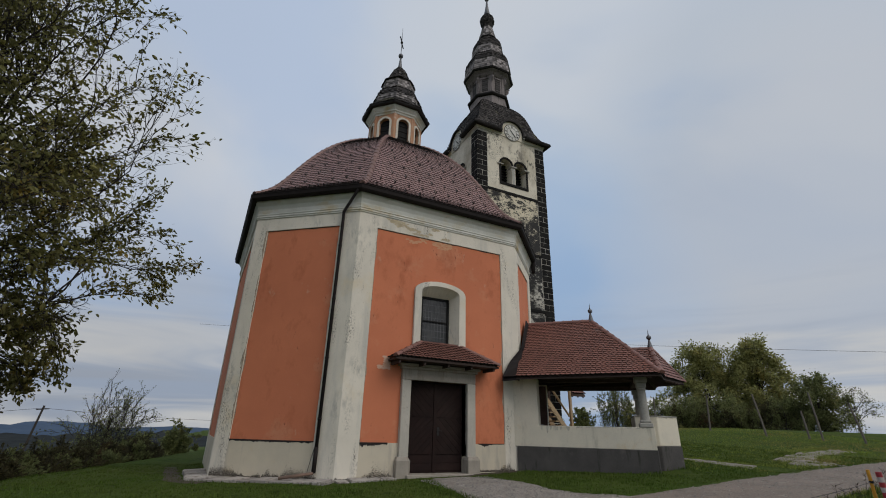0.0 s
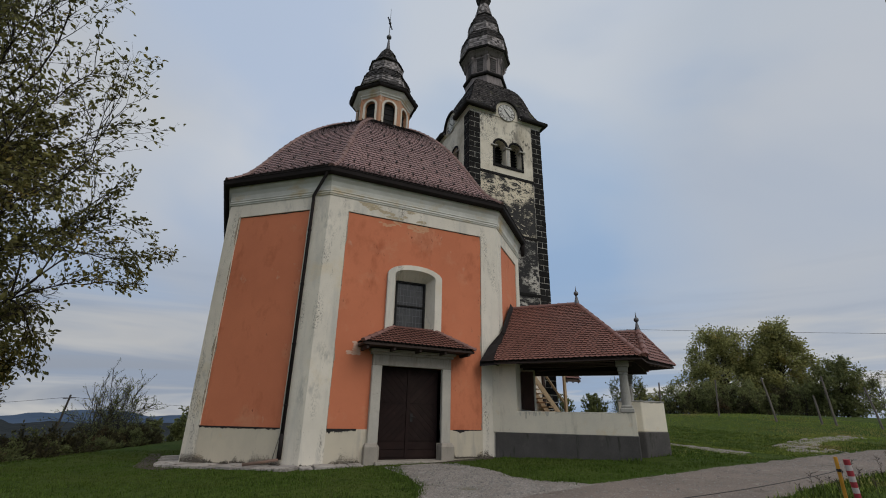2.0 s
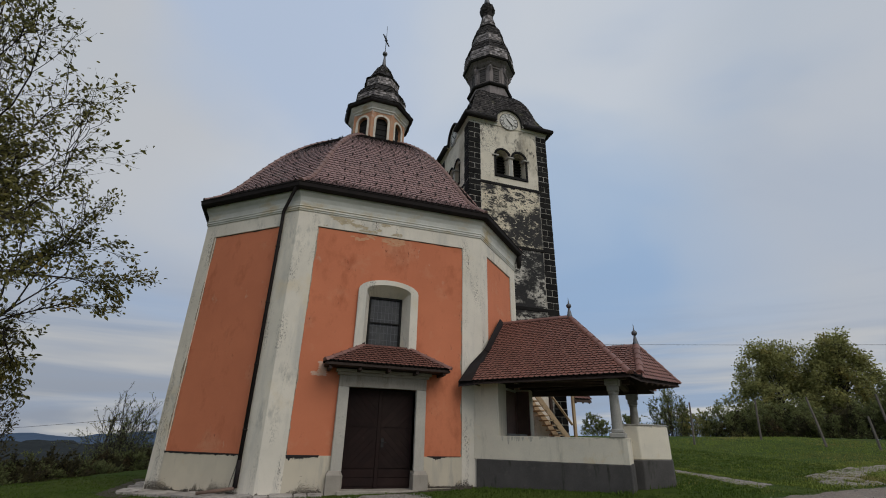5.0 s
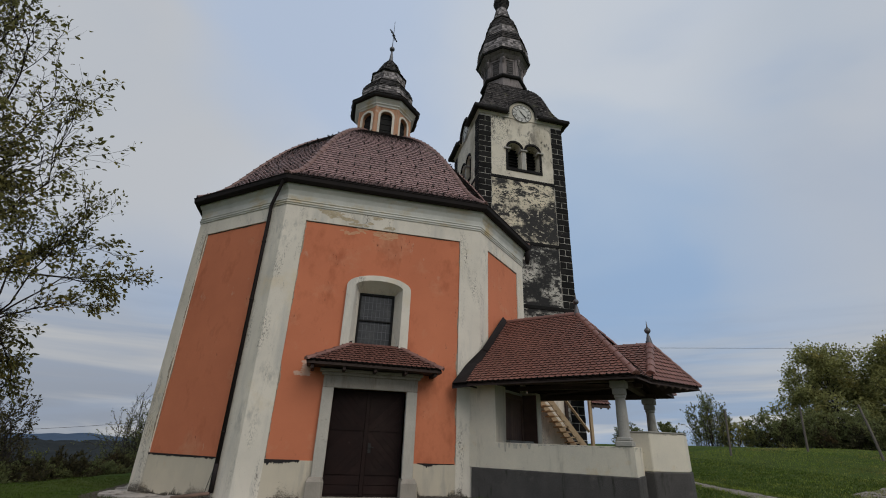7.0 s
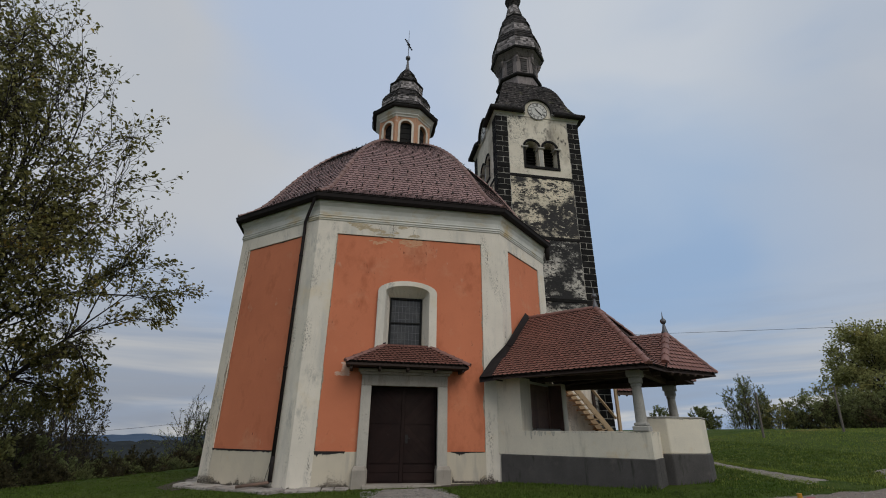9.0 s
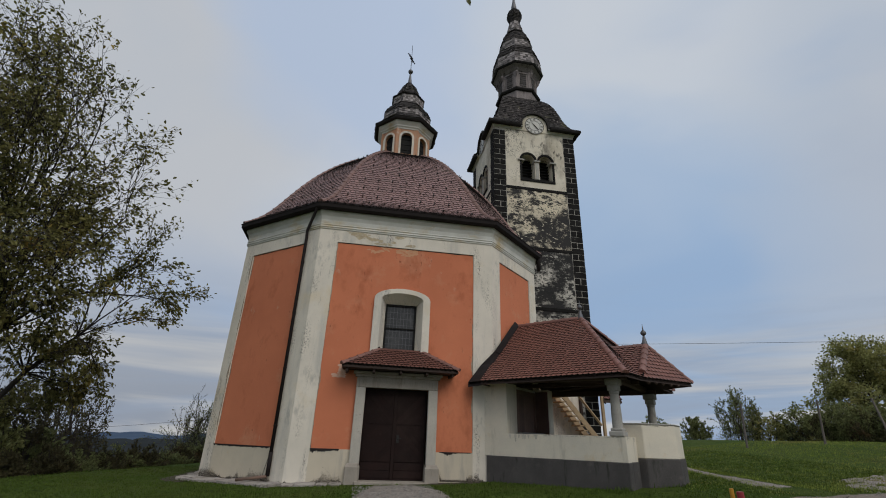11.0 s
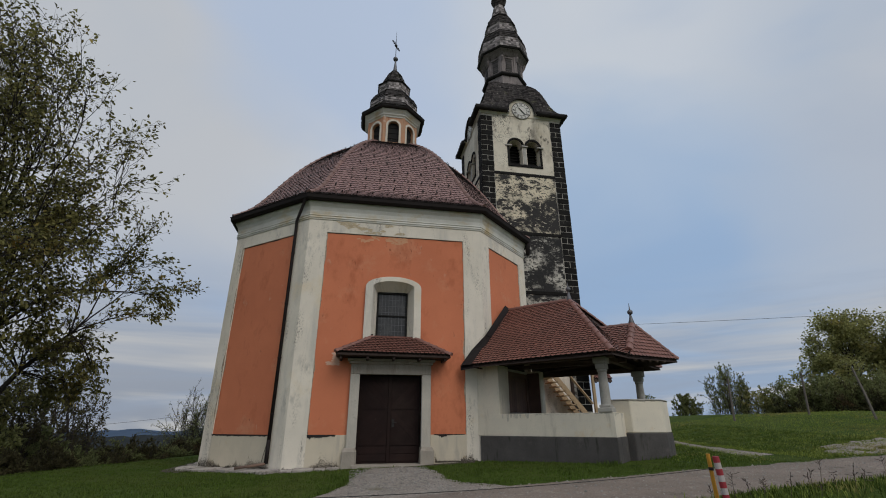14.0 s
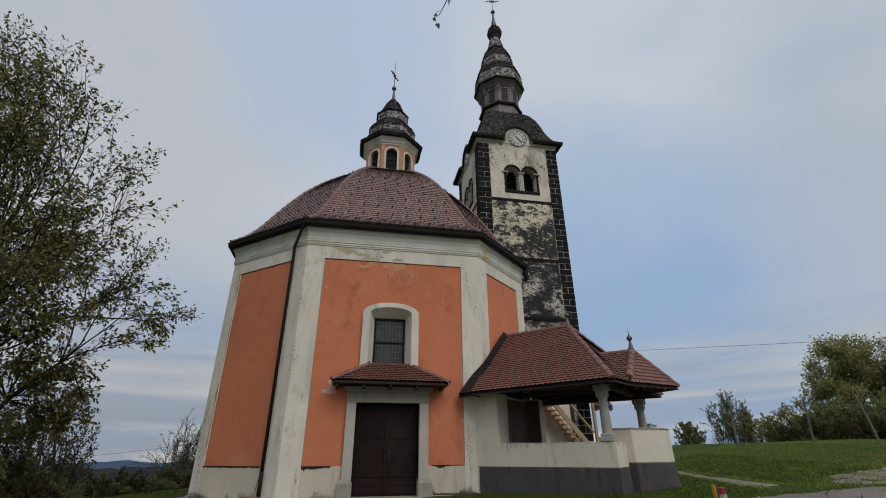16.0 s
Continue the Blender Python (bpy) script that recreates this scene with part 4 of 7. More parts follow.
mid = (DOOR[0] + DOOR[1]) / 2
for side, (a, b) in ((1, (DOOR[0], mid - 0.006)), (-1, (mid + 0.006, DOOR[1]))):
    g = Geo()
    f0.box(g, a, b, 0.58, DOOR[2], -0.34, -0.28)
    leaf = part("door_leaf", g, M_DOOR, door, "dark brown painted door leaf")
    fields = ((0.64, 1.05, 0), (1.09, 2.12, 1), (2.16, 3.16, -1))
    for z0, z1, slope in fields:
        if slope == 0:
            for r in range(2):
                g = Geo()
                f0.box(g, a + 0.05, b - 0.05, z0 + r * 0.21, z0 + r * 0.21 + 0.2, -0.28, -0.262)
                part("plank", g, M_DOOR, leaf, bevel=0.005)
            continue
        w = 0.152
        for k in range(-12, 14):
            base = k * w * 1.4142
            pl = [(a - 2, base - 2 * slope * side), (b + 2, base + (b - a + 2) * slope * side), (b + 2, base + (b - a + 2) * slope * side + w * 1.36), (a - 2, base - 2 * slope * side + w * 1.36)]
            pl = [(s, z + (z0 + z1) / 2) for s, z in pl]
            for ax, val, sg in ((0, a + 0.05, 1), (0, b - 0.05, -1), (1, z0, 1), (1, z1, -1)):
                pl = clip_poly(pl, ax, val, sg) if len(pl) > 2 else []
            if len(pl) > 2:
                g = Geo()
                g.prism([f0(s, z, -0.28) for s, z in pl], f0.n * 0.02)
                part("plank", g, M_DOOR, leaf)
g = Geo()
f0.box(g, mid - 0.05, mid + 0.05, 0.6, DOOR[2] - 0.02, -0.27, -0.235)
part("cover_strip", g, M_DOOR, door, bevel=0.006)
g = Geo()
f0.box(g, mid + 0.09, mid + 0.17, 1.62, 1.86, -0.262, -0.25)
g.tube([f0(mid + 0.13, 1.76, -0.26), f0(mid + 0.13, 1.76, -0.2), f0(mid + 0.24, 1.755, -0.2)], 0.011, 8)
part("door_handle", g, M_BLACK, door, "black iron door handle")

# tiled canopy over the door
canopy = thing("door_canopy", f0(3.1, 3.7, 0.3), "small hipped canopy of red-brown tiles over the church door", "canopy")
E0, E1, T0, T1 = (4.95, 12.66, 3.77), (8.56, 12.66, 3.74), (6.05, 13.36, 4.37), (7.47, 13.36, 4.36)
B0, B1 = (4.95, 13.36, 3.77), (8.56, 13.36, 3.74)
E0, E1, T0, T1, B0, B1 = (Vector(p) for p in (E0, E1, T0, T1, B0, B1))
g = Geo()
dn = Vector((0, 0, -0.055))
g.add([E0, E1, T1, T0, B0, B1, E0 + dn, E1 + dn, B0 + dn, B1 + dn], [(0, 1, 2, 3), (4, 0, 3), (1, 5, 2), (6, 8, 9, 7), (0, 6, 7, 1), (4, 8, 6, 0), (1, 7, 9, 5)])
croof = part("canopy_roof", g, M_TIMBER, canopy, "dark boarded canopy roof")
random.seed(5)
n = 9
lay_tiles([(E0.lerp(T0, k / n), E1.lerp(T1, k / n)) for k in range(n + 1)], 0.135, croof, M_TILE_CANOPY, 160)
lay_tiles([(B0.lerp(T0, k / n), E0.lerp(T0, k / n)) for k in range(n + 1)], 0.135, croof, M_TILE_CANOPY, 0)
lay_tiles([(E1.lerp(T1, k / n), B1.lerp(T1, k / n)) for k in range(n + 1)], 0.135, croof, M_TILE_CANOPY, 0)
ridge_tiles([E0 + Vector((-0.02, -0.02, 0.02)), T0 + Vector((0, 0, 0.02))], 0.092, croof, M_HIP, 0.30)
ridge_tiles([E1 + Vector((0.02, -0.02, 0.02)), T1 + Vector((0, 0, 0.02))], 0.092, croof, M_HIP, 0.30)
for x in np.linspace(5.1, 8.4, 5):
    g = Geo()
    g.box(x - 0.04, x + 0.04, 12.72, 13.36, 3.60, 3.70)
    part("rafter", g, M_TIMBER, canopy, bevel=0.006)
for a, b in ((T0 + Vector((-0.28, -0.02, 0)), T0 + Vector((0.02, -0.02, 0))), (T1 + Vector((-0.02, -0.02, 0)), T1 + Vector((0.28, -0.02, 0)))):
    g = Geo()
    hi = a if a.x < 6 else b
    g.add([a + Vector((0, -0.02, -0.1 if a is hi else 0.05)), b + Vector((0, -0.02, 0.05 if b is not hi else -0.1)), b + Vector((0, -0.02, 0.14 if b is not hi else 0.0)), a + Vector((0, -0.02, 0.0 if a is hi else 0.14)),
           a + Vector((0, 0.06, -0.1 if a is hi else 0.05)), b + Vector((0, 0.06, 0.05 if b is not hi else -0.1)), b + Vector((0, 0.06, 0.14 if b is not hi else 0.0)), a + Vector((0, 0.06, 0.0 if a is hi else 0.14))],
          [(0, 1, 2, 3), (4, 7, 6, 5), (3, 2, 6, 7), (0, 4, 5, 1), (0, 3, 7, 4), (1, 5, 6, 2)])
    part("flashing", g, M_METAL, canopy, "dark sheet metal flashing")

# ---- lantern on the roof ----
LC = (6.68, 19.45)
lantern = thing("roof_lantern", (LC[0], LC[1], 15.3), "small octagonal orange lantern turret with arched windows and a shingled cap", "turret")
LA = 1.28
corners = [(LC[0] + LA / math.cos(math.pi / 8) * math.cos(math.pi / 8 + math.pi / 4 * i - math.pi * 0.75), LC[1] + LA / math.cos(math.pi / 8) * math.sin(math.pi / 8 + math.pi / 4 * i - math.pi * 0.75)) for i in range(8)]
for i in range(8):
    fc = Face(corners[i], corners[(i + 1) % 8])
    L = fc.length
    g = Geo()
    w = 0.30
    zs, z0, zt = 16.48, 15.45, 17.03
    for s0, s1, za, zb in ((0, L / 2 - w, 15.0, zt), (L / 2 + w, L, 15.0, zt), (L / 2 - w, L / 2 + w, 15.0, z0)):
        g.quad(fc(s0, za), fc(s1, za), fc(s1, zb), fc(s0, zb))
    for s in (L / 2 - w, L / 2 + w):
        g.quad(fc(s, z0), fc(s, zs), fc(s, zs, -0.25), fc(s, z0, -0.25))
    arch_fill(g, fc, L / 2, w, zs, zt, 0, 0.25)
    part("lantern_wall", g, M_PEEL, lantern, "peeling orange plastered turret wall")
    g = Geo()
    arch_band(g, fc, L / 2, w - 0.01, w + 0.10, z0 - 0.05, zs, -0.02, 0.03)
    part("window_surround", g, M_WHITE, lantern, "white band round the turret window")
    g = Geo()
    for q in range(8):
        fc.box(g, L / 2 - w, L / 2 + w, z0 + q * 0.165, z0 + q * 0.165 + 0.15, -0.2 - 0.02 * (q % 2), -0.16 - 0.02 * (q % 2))
    part("louvre", g, M_LOUVRE, lantern, "dark wooden window board")
    g = Geo()
    fc.box(g, -0.03, 0.10, 15.0, zt, -0.02, 0.03)
    fc.box(g, L - 0.10, L + 0.03, 15.0, zt, -0.02, 0.03)
    part("pilaster_strip", g, M_PEEL, lantern)
part("lantern_cornice", band(corners, [(-0.2, 17.00), (0.03, 17.00), (0.05, 17.07), (0.11, 17.12), (0.11, 17.18), (0.19, 17.27), (0.24, 17.35), (0.24, 17.44), (-0.2, 17.44)]), M_GREYWHITE, lantern, "grey-white moulded turret cornice")


def shingled(name, c, profile, n, mat, parent, label, course=0.16, width=0.14, seed=3, turn=None, skip=None, core_max=None):
    """A many-sided spire skin laid in lapped courses of single shingles."""
    turn = math.pi / n if turn is None else turn
    kk = 1 / math.cos(math.pi / n)
    line = [profile[0]]
    run, need = 0.0, course
    for a, b in zip(profile, profile[1:]):
        d = math.hypot(b[0] - a[0], b[1] - a[1])
        while run + d >= need:
            t = (need - run) / d
            line.append((a[0] + (b[0] - a[0]) * t, a[1] + (b[1] - a[1]) * t))
            need += course
        run += d
    line.append(profile[-1])
    rnd = random.Random(seed)
    g = Geo()
    core = Geo()
    core.lathe(c, [(min(r, core_max), z) for r, z in profile] if core_max else profile, n, turn)
    body = part(name, core, mat, parent, label)
    for q in range(len(line) - 1):
        (r0, z0), (r1, z1) = line[q], line[q + 1]
        for i in range(n):
            a0, a1 = turn + 2 * math.pi * i / n, turn + 2 * math.pi * (i + 1) / n
            mid_a = (a0 + a1) / 2
            if math.sin(mid_a) > 0.75 and n > 4:
                continue
            L0, R0 = (Vector((c[0] + r0 * kk * math.cos(a), c[1] + r0 * kk * math.sin(a), z0)) for a in (a0, a1))
            L1, R1 = (Vector((c[0] + r1 * kk * math.cos(a), c[1] + r1 * kk * math.sin(a), z1)) for a in (a0, a1))
            e = R0 - L0
            m = max(1, round(e.length / width))
            off = Vector((math.cos(mid_a), math.sin(mid_a), 0))
            if (z1 - z0) < 0.3 * abs(r1 - r0):
                off = Vector((0, 0, 1))
            for k in range(m):
                t0, t1 = k / m + 0.004, (k + 1) / m - 0.004
                lo = rnd.uniform(-0.09, 0.03)
                p = [L0.lerp(R0, t0), L0.lerp(R0, t1), L1.lerp(R1, t1), L1.lerp(R1, t0)]
                d = (p[3] - p[0])
                if skip and skip((p[0] + p[2]) / 2):
                    continue
                p[0] = p[0] + d * (lo - 0.25)
                p[1] = p[1] + d * (lo - 0.25 + rnd.uniform(-0.05, 0.05))
                out = rnd.uniform(0.022, 0.055)
                a_, b_ = p[0] + off * out, p[1] + off * out
                g.add([a_, b_, p[2] + off * 0.012, p[3] + off * 0.012, p[0], p[1]], [(0, 1, 2, 3), (4, 5, 1, 0)])
    part("shingles", g, mat, body, "", normals=False, kind="stuff")
    return body


foot = [Vector((LC[0] + 1.40 / math.cos(math.pi / 8) * math.cos(math.pi / 8 + math.pi / 4 * q), LC[1] + 1.40 / math.cos(math.pi / 8) * math.sin(math.pi / 8 + math.pi / 4 * q), 15.17)) for q in range(9)]
for a, b in zip(foot, foot[1:]):
    ridge_tiles([a, b], 0.075, lantern, M_RIDGE, 0.28)
g = Geo()
g.lathe(LC, [(1.40, 17.40), (1.66, 17.40), (1.70, 17.46), (1.68, 17.60), (1.45, 17.66)], 8)
part("eaves_board", g, M_DARK, lantern, "dark projecting eaves of the turret")
shingled("turret_skirt", LC, [(1.67, 17.56), (1.46, 17.78), (1.33, 17.98), (1.27, 18.12)], 8, M_SHINGLE_DARK, lantern, "dark flared shingle skirt of the turret", 0.15, 0.15, 6)
shingled("turret_roof", LC, [(1.27, 18.12), (1.25, 18.52)], 8, M_SHINGLE, lantern, "grey weathered shingle roof of the turret", 0.15, 0.15, 8)
shingled("turret_shoulder", LC, [(1.27, 18.50), (1.21, 18.70), (1.08, 18.96), (0.88, 19.20)], 8, M_SHINGLE_DARK, lantern, "dark mossy shingle shoulder of the turret", 0.15, 0.15, 10)
shingled("turret_neck", LC, [(0.85, 19.20), (0.83, 19.4), (0.83, 19.82)], 8, M_SHINGLE, lantern, "grey weathered shingle neck of the turret", 0.15, 0.15, 11)
g = Geo()
g.lathe(LC, [(0.80, 19.78), (0.88, 19.81), (0.90, 19.88), (0.80, 19.93)], 8)
part("ledge_board", g, M_DARK, lantern, "dark ledge under the turret cap")
shingled("turret_cap", LC, [(0.87, 19.88), (0.68, 20.12), (0.56, 20.40), (0.46, 20.68), (0.37, 20.92), (0.25, 21.10), (0.15, 21.28)], 8, M_SHINGLE_DARK, lantern, "dark mossy shingle cap", 0.14, 0.14, 9)
g = Geo()
g.lathe(LC, [(0.17, 21.15), (0.11, 21.45), (0.06, 21.9), (0.045, 22.15)], 12)
part("spike", g, M_LEAD, lantern, "grey metal spike", smooth=True)
g = Geo()
g.sphere((*LC, 22.27), 0.145, 14, 9)
part("ball", g, M_LEAD, lantern, "grey metal ball", smooth=True)


def iron_cross(c, z, size, parent, turn=0.5):
    g = Geo()
    ca, sa = math.cos(turn), math.sin(turn)
    g.tube([(c[0], c[1], z), (c[0], c[1], z + size * 2.2)], [0.022, 0.010], 6)
    zc = z + size * 1.0
    g.tube([(c[0] - ca * size * 0.42, c[1] - sa * size * 0.42, zc), (c[0] + ca * size * 0.42, c[1] + sa * size * 0.42, zc)], 0.026, 6)
    for k in (-1, 1):
        g.tube([(c[0] - ca * size * 0.2, c[1] - sa * size * 0.2, zc - k * size * 0.18), (c[0] + ca * size * 0.2, c[1] + sa * size * 0.2, zc + k * size * 0.18)], 0.02, 6)
        g.sphere((c[0] + k * ca * size * 0.44, c[1] + k * sa * size * 0.44, zc), 0.045, 8, 6)
        g.tube([(c[0] + k * ca * size * 0.30, c[1] + k * sa * size * 0.30, zc - 0.09), (c[0] + k * ca * size * 0.30, c[1] + k * sa * size * 0.30, zc + 0.09)], 0.018, 6)
    g.sphere((c[0], c[1], zc), 0.08, 10, 7)
    return part("cross", g, M_BLACK, parent, "rusty wrought iron cross")


iron_cross(LC, 22.38, 0.95, lantern, 1.0)


# ---- bell tower ----
TX0, TX1, TY0, TY1 = 11.83, 16.81, 19.30, 24.28
TC = ((TX0 + TX1) / 2, (TY0 + TY1) / 2)
TOWER = [(TX0, TY0), (TX1, TY0), (TX1, TY1), (TX0, TY1)]
tower = thing("bell_tower", (TC[0], TC[1], 0.8), "tall blackened bell tower with painted quoins and a shingled onion spire", "tower")
BELL0, BELL1 = 15.02, 19.05


def tower_wall(i):
    fc = Face(TOWER[i], TOWER[(i + 1) % 4])
    L = fc.length
    c = 2.58 if i == 0 else L / 2
    ws = [c - 0.53, c + 0.53]
    w, z0, zs, zt = 0.40, 15.62, 16.90, 17.6
    g = Geo()
    g.quad(fc(0, 11.3), fc(L, 11.3), fc(L, BELL0), fc(0, BELL0))
    part("wall", g, M_TOWER, tower, "cream plaster wall blotched black by damp")
    g = Geo()
    g.quad(fc(0, -0.5), fc(L, -0.5), fc(L, 11.3), fc(0, 11.3))
    part("wall", g, M_TOWER_LOW, tower, "plaster wall blackened by lichen and damp")
    g = Geo()
    edges = [0, ws[0] - w, ws[0] + w, ws[1] - w, ws[1] + w, L]
    for a, b in ((0, 1), (2, 3), (4, 5)):
        g.quad(fc(edges[a], z0), fc(edges[b], z0), fc(edges[b], zt), fc(edges[a], zt))
    g.quad(fc(0, BELL0), fc(L, BELL0), fc(L, z0), fc(0, z0))
    g.quad(fc(0, zt), fc(L, zt), fc(L, BELL1), fc(0, BELL1))
    for s in ws:
        for q in (s - w, s + w):
            g.quad(fc(q, z0), fc(q, zs), fc(q, zs, -0.7), fc(q, z0, -0.7))
        g.quad(fc(s - w, z0), fc(s + w, z0), fc(s + w, z0, -0.7), fc(s - w, z0, -0.7))
        arch_fill(g, fc, s, w, zs, zt, 0, 0.7)
    part("belfry_wall", g, M_TOWER_TOP, tower, "stained cream plaster belfry wall")
    for s in ws:
        g = Geo()
        arch_band(g, fc, s, w - 0.005, w + 0.12, zs - 0.02, zs, -0.02, 0.035)
        part("window_arch", g, M_QUOIN, tower, "black painted arch round the belfry opening")
        g = Geo()
        for q in range(9):
            fc.box(g, s - w, s + w, z0 + q * 0.19, z0 + q * 0.19 + 0.03, -0.62, -0.5)
        fc.box(g, s - w, s + w, z0, zs + w, -0.68, -0.66)
        part("louvre", g, M_LOUVRE, tower, "dark wooden louvre")
    for a, b in ((ws[0] - w - 0.12, ws[0] - w), (ws[1] + w, ws[1] + w + 0.12)):
        g = Geo()
        fc.box(g, a, b, z0 - 0.14, zs - 0.1, -0.02, 0.035)
        part("window_jamb", g, M_QUOIN, tower)
    for s in (ws[0] - w - 0.04, (ws[0] + ws[1]) / 2, ws[1] + w + 0.04):
        g = Geo()
        fc.box(g, s - 0.20, s + 0.20, zs - 0.1, zs, -0.3, 0.09)
        part("impost", g, M_STONE, tower, "grey stone impost", bevel=0.02)
    g = Geo()
    fc.box(g, c - 0.125, c + 0.125, z0, zs - 0.1, -0.28, 0.02)
    part("mullion", g, M_STONE, tower, "pale stone mullion between the bell openings", bevel=0.04)
    g = Geo()
    fc.box(g, ws[0] - w - 0.12, ws[1] + w + 0.12, z0 - 0.16, z0, -0.3, 0.06)
    part("sill", g, M_QUOIN, tower, "black stone sill", bevel=0.015)
    # painted string courses
    for z in (BELL0 - 0.06, 11.30, 8.0):
        g = Geo()
        fc.box(g, 0.66, L - 0.66, z - 0.09, z + 0.09, -0.02, 0.03)
        part("string_course", g, M_QUOIN, tower, "black painted string course", bevel=0.012)
    # quoins: long and paired short blocks in turn
    if i in (0, 3):
        h = 0.345
        rows = int((18.85 - 1.2) / h)
        for end in (0, 1):
            g = Geo()
            fc.box(g, 0.0 if end == 0 else L - 0.70, 0.70 if end == 0 else L, 1.2, 18.9, -0.02, 0.010)
            part("quoin_bed", g, M_JOINT, tower, "pale mortar bed between the quoins")
            for r in range(rows):
                z = 1.2 + r * h
                spans = [(0.0, 0.68)] if r % 2 else [(0.0, 0.32), (0.35, 0.665)]
                for a, b in spans:
                    s0, s1 = (a, b) if end == 0 else (L - b, L - a)
                    d = 0.022 + 0.008 * ((r * 7 + i) % 3)
                    g = Geo()
                    fc.box(g, s0, s1, z + 0.016, z + h - 0.014, -0.02, d)
                    part("quoin", g, M_QUOIN, tower, bevel=0.012)
    return fc


TF = [tower_wall(i) for i in range(4)]
for i in range(4):
    fc = TF[i]
    c = {0: 2.54, 3: fc.length / 2}.get(i)
    for s0, s1 in ([(-0.18, c - 0.80), (c + 0.80, fc.length + 0.18)] if c else [(-0.18, fc.length + 0.18)]):
        g = Geo()
        prof = [(-0.1, 18.95), (0.04, 18.95), (0.05, 19.05), (0.16, 19.13), (0.18, 19.2), (-0.1, 19.2)]
        g.rings([[fc(s0 + (0.18 - d if s0 < 0 else 0), z, d) for d, z in prof], [fc(s1 - (0.18 - d if s1 > fc.length else 0), z, d) for d, z in prof]], True)
        g.f += [tuple(range(6)), tuple(range(6, 12))]
        part("tower_cornice", g, M_GREYWHITE, tower, "pale moulded tower cornice")

# bell-shaped square roof
BELLROOF = [(2.83, 19.20), (2.64, 19.38), (2.45, 19.64), (2.26, 20.02), (2.12, 20.42), (2.00, 20.85), (1.88, 21.28), (1.73, 21.74), (1.52, 22.18), (1.28, 22.52), (1.14, 22.68)]
g = Geo()
CLOCK = ((0, 2.54), (3, (TY1 - TY0) / 2))
gaps = dict(CLOCK)
for i in range(4):
    fc = Face(TOWER[i], TOWER[(i + 1) % 4])
    spans = [(-0.38, gaps[i] - 0.93), (gaps[i] + 0.93, fc.length + 0.38)] if i in gaps else [(-0.38, fc.length + 0.38)]
    for s0, s1 in spans:
        g = Geo()
        m0, m1 = (0.4 if s0 < 0 else 0.0), (0.4 if s1 > fc.length else 0.0)
        prof = [(-0.02, 19.10), (0.35, 19.06), (0.39, 19.12), (0.375, 19.27), (0.1, 19.42), (-0.02, 19.42)]
        g.rings([[fc(s0 + (0.38 - d if m0 else 0), z, d) for d, z in prof], [fc(s1 - (0.38 - d if m1 else 0), z, d) for d, z in prof]], True)
        g.f += [tuple(range(6)), tuple(range(6, 12))]
        part("eaves_board", g, M_DARK, tower, "dark projecting eaves board")


def near_clock(p):
    for i, c in CLOCK:
        fc = Face(TOWER[i], TOWER[(i + 1) % 4])
        q = p - fc.p0
        if q.dot(fc.n) > -0.35 and math.hypot(q.dot(fc.e) - c, p.z - 19.4) < 0.9 or q.dot(fc.n) > -0.35 and abs(q.dot(fc.e) - c) < 0.9 and p.z < 19.45:
            return True
    return False


shingled("tower_roof", TC, BELLROOF, 4, M_SHINGLE_DARK, tower, "dark mossy shingle bell roof", 0.2, 0.17, 12, skip=near_clock, core_max=2.47)

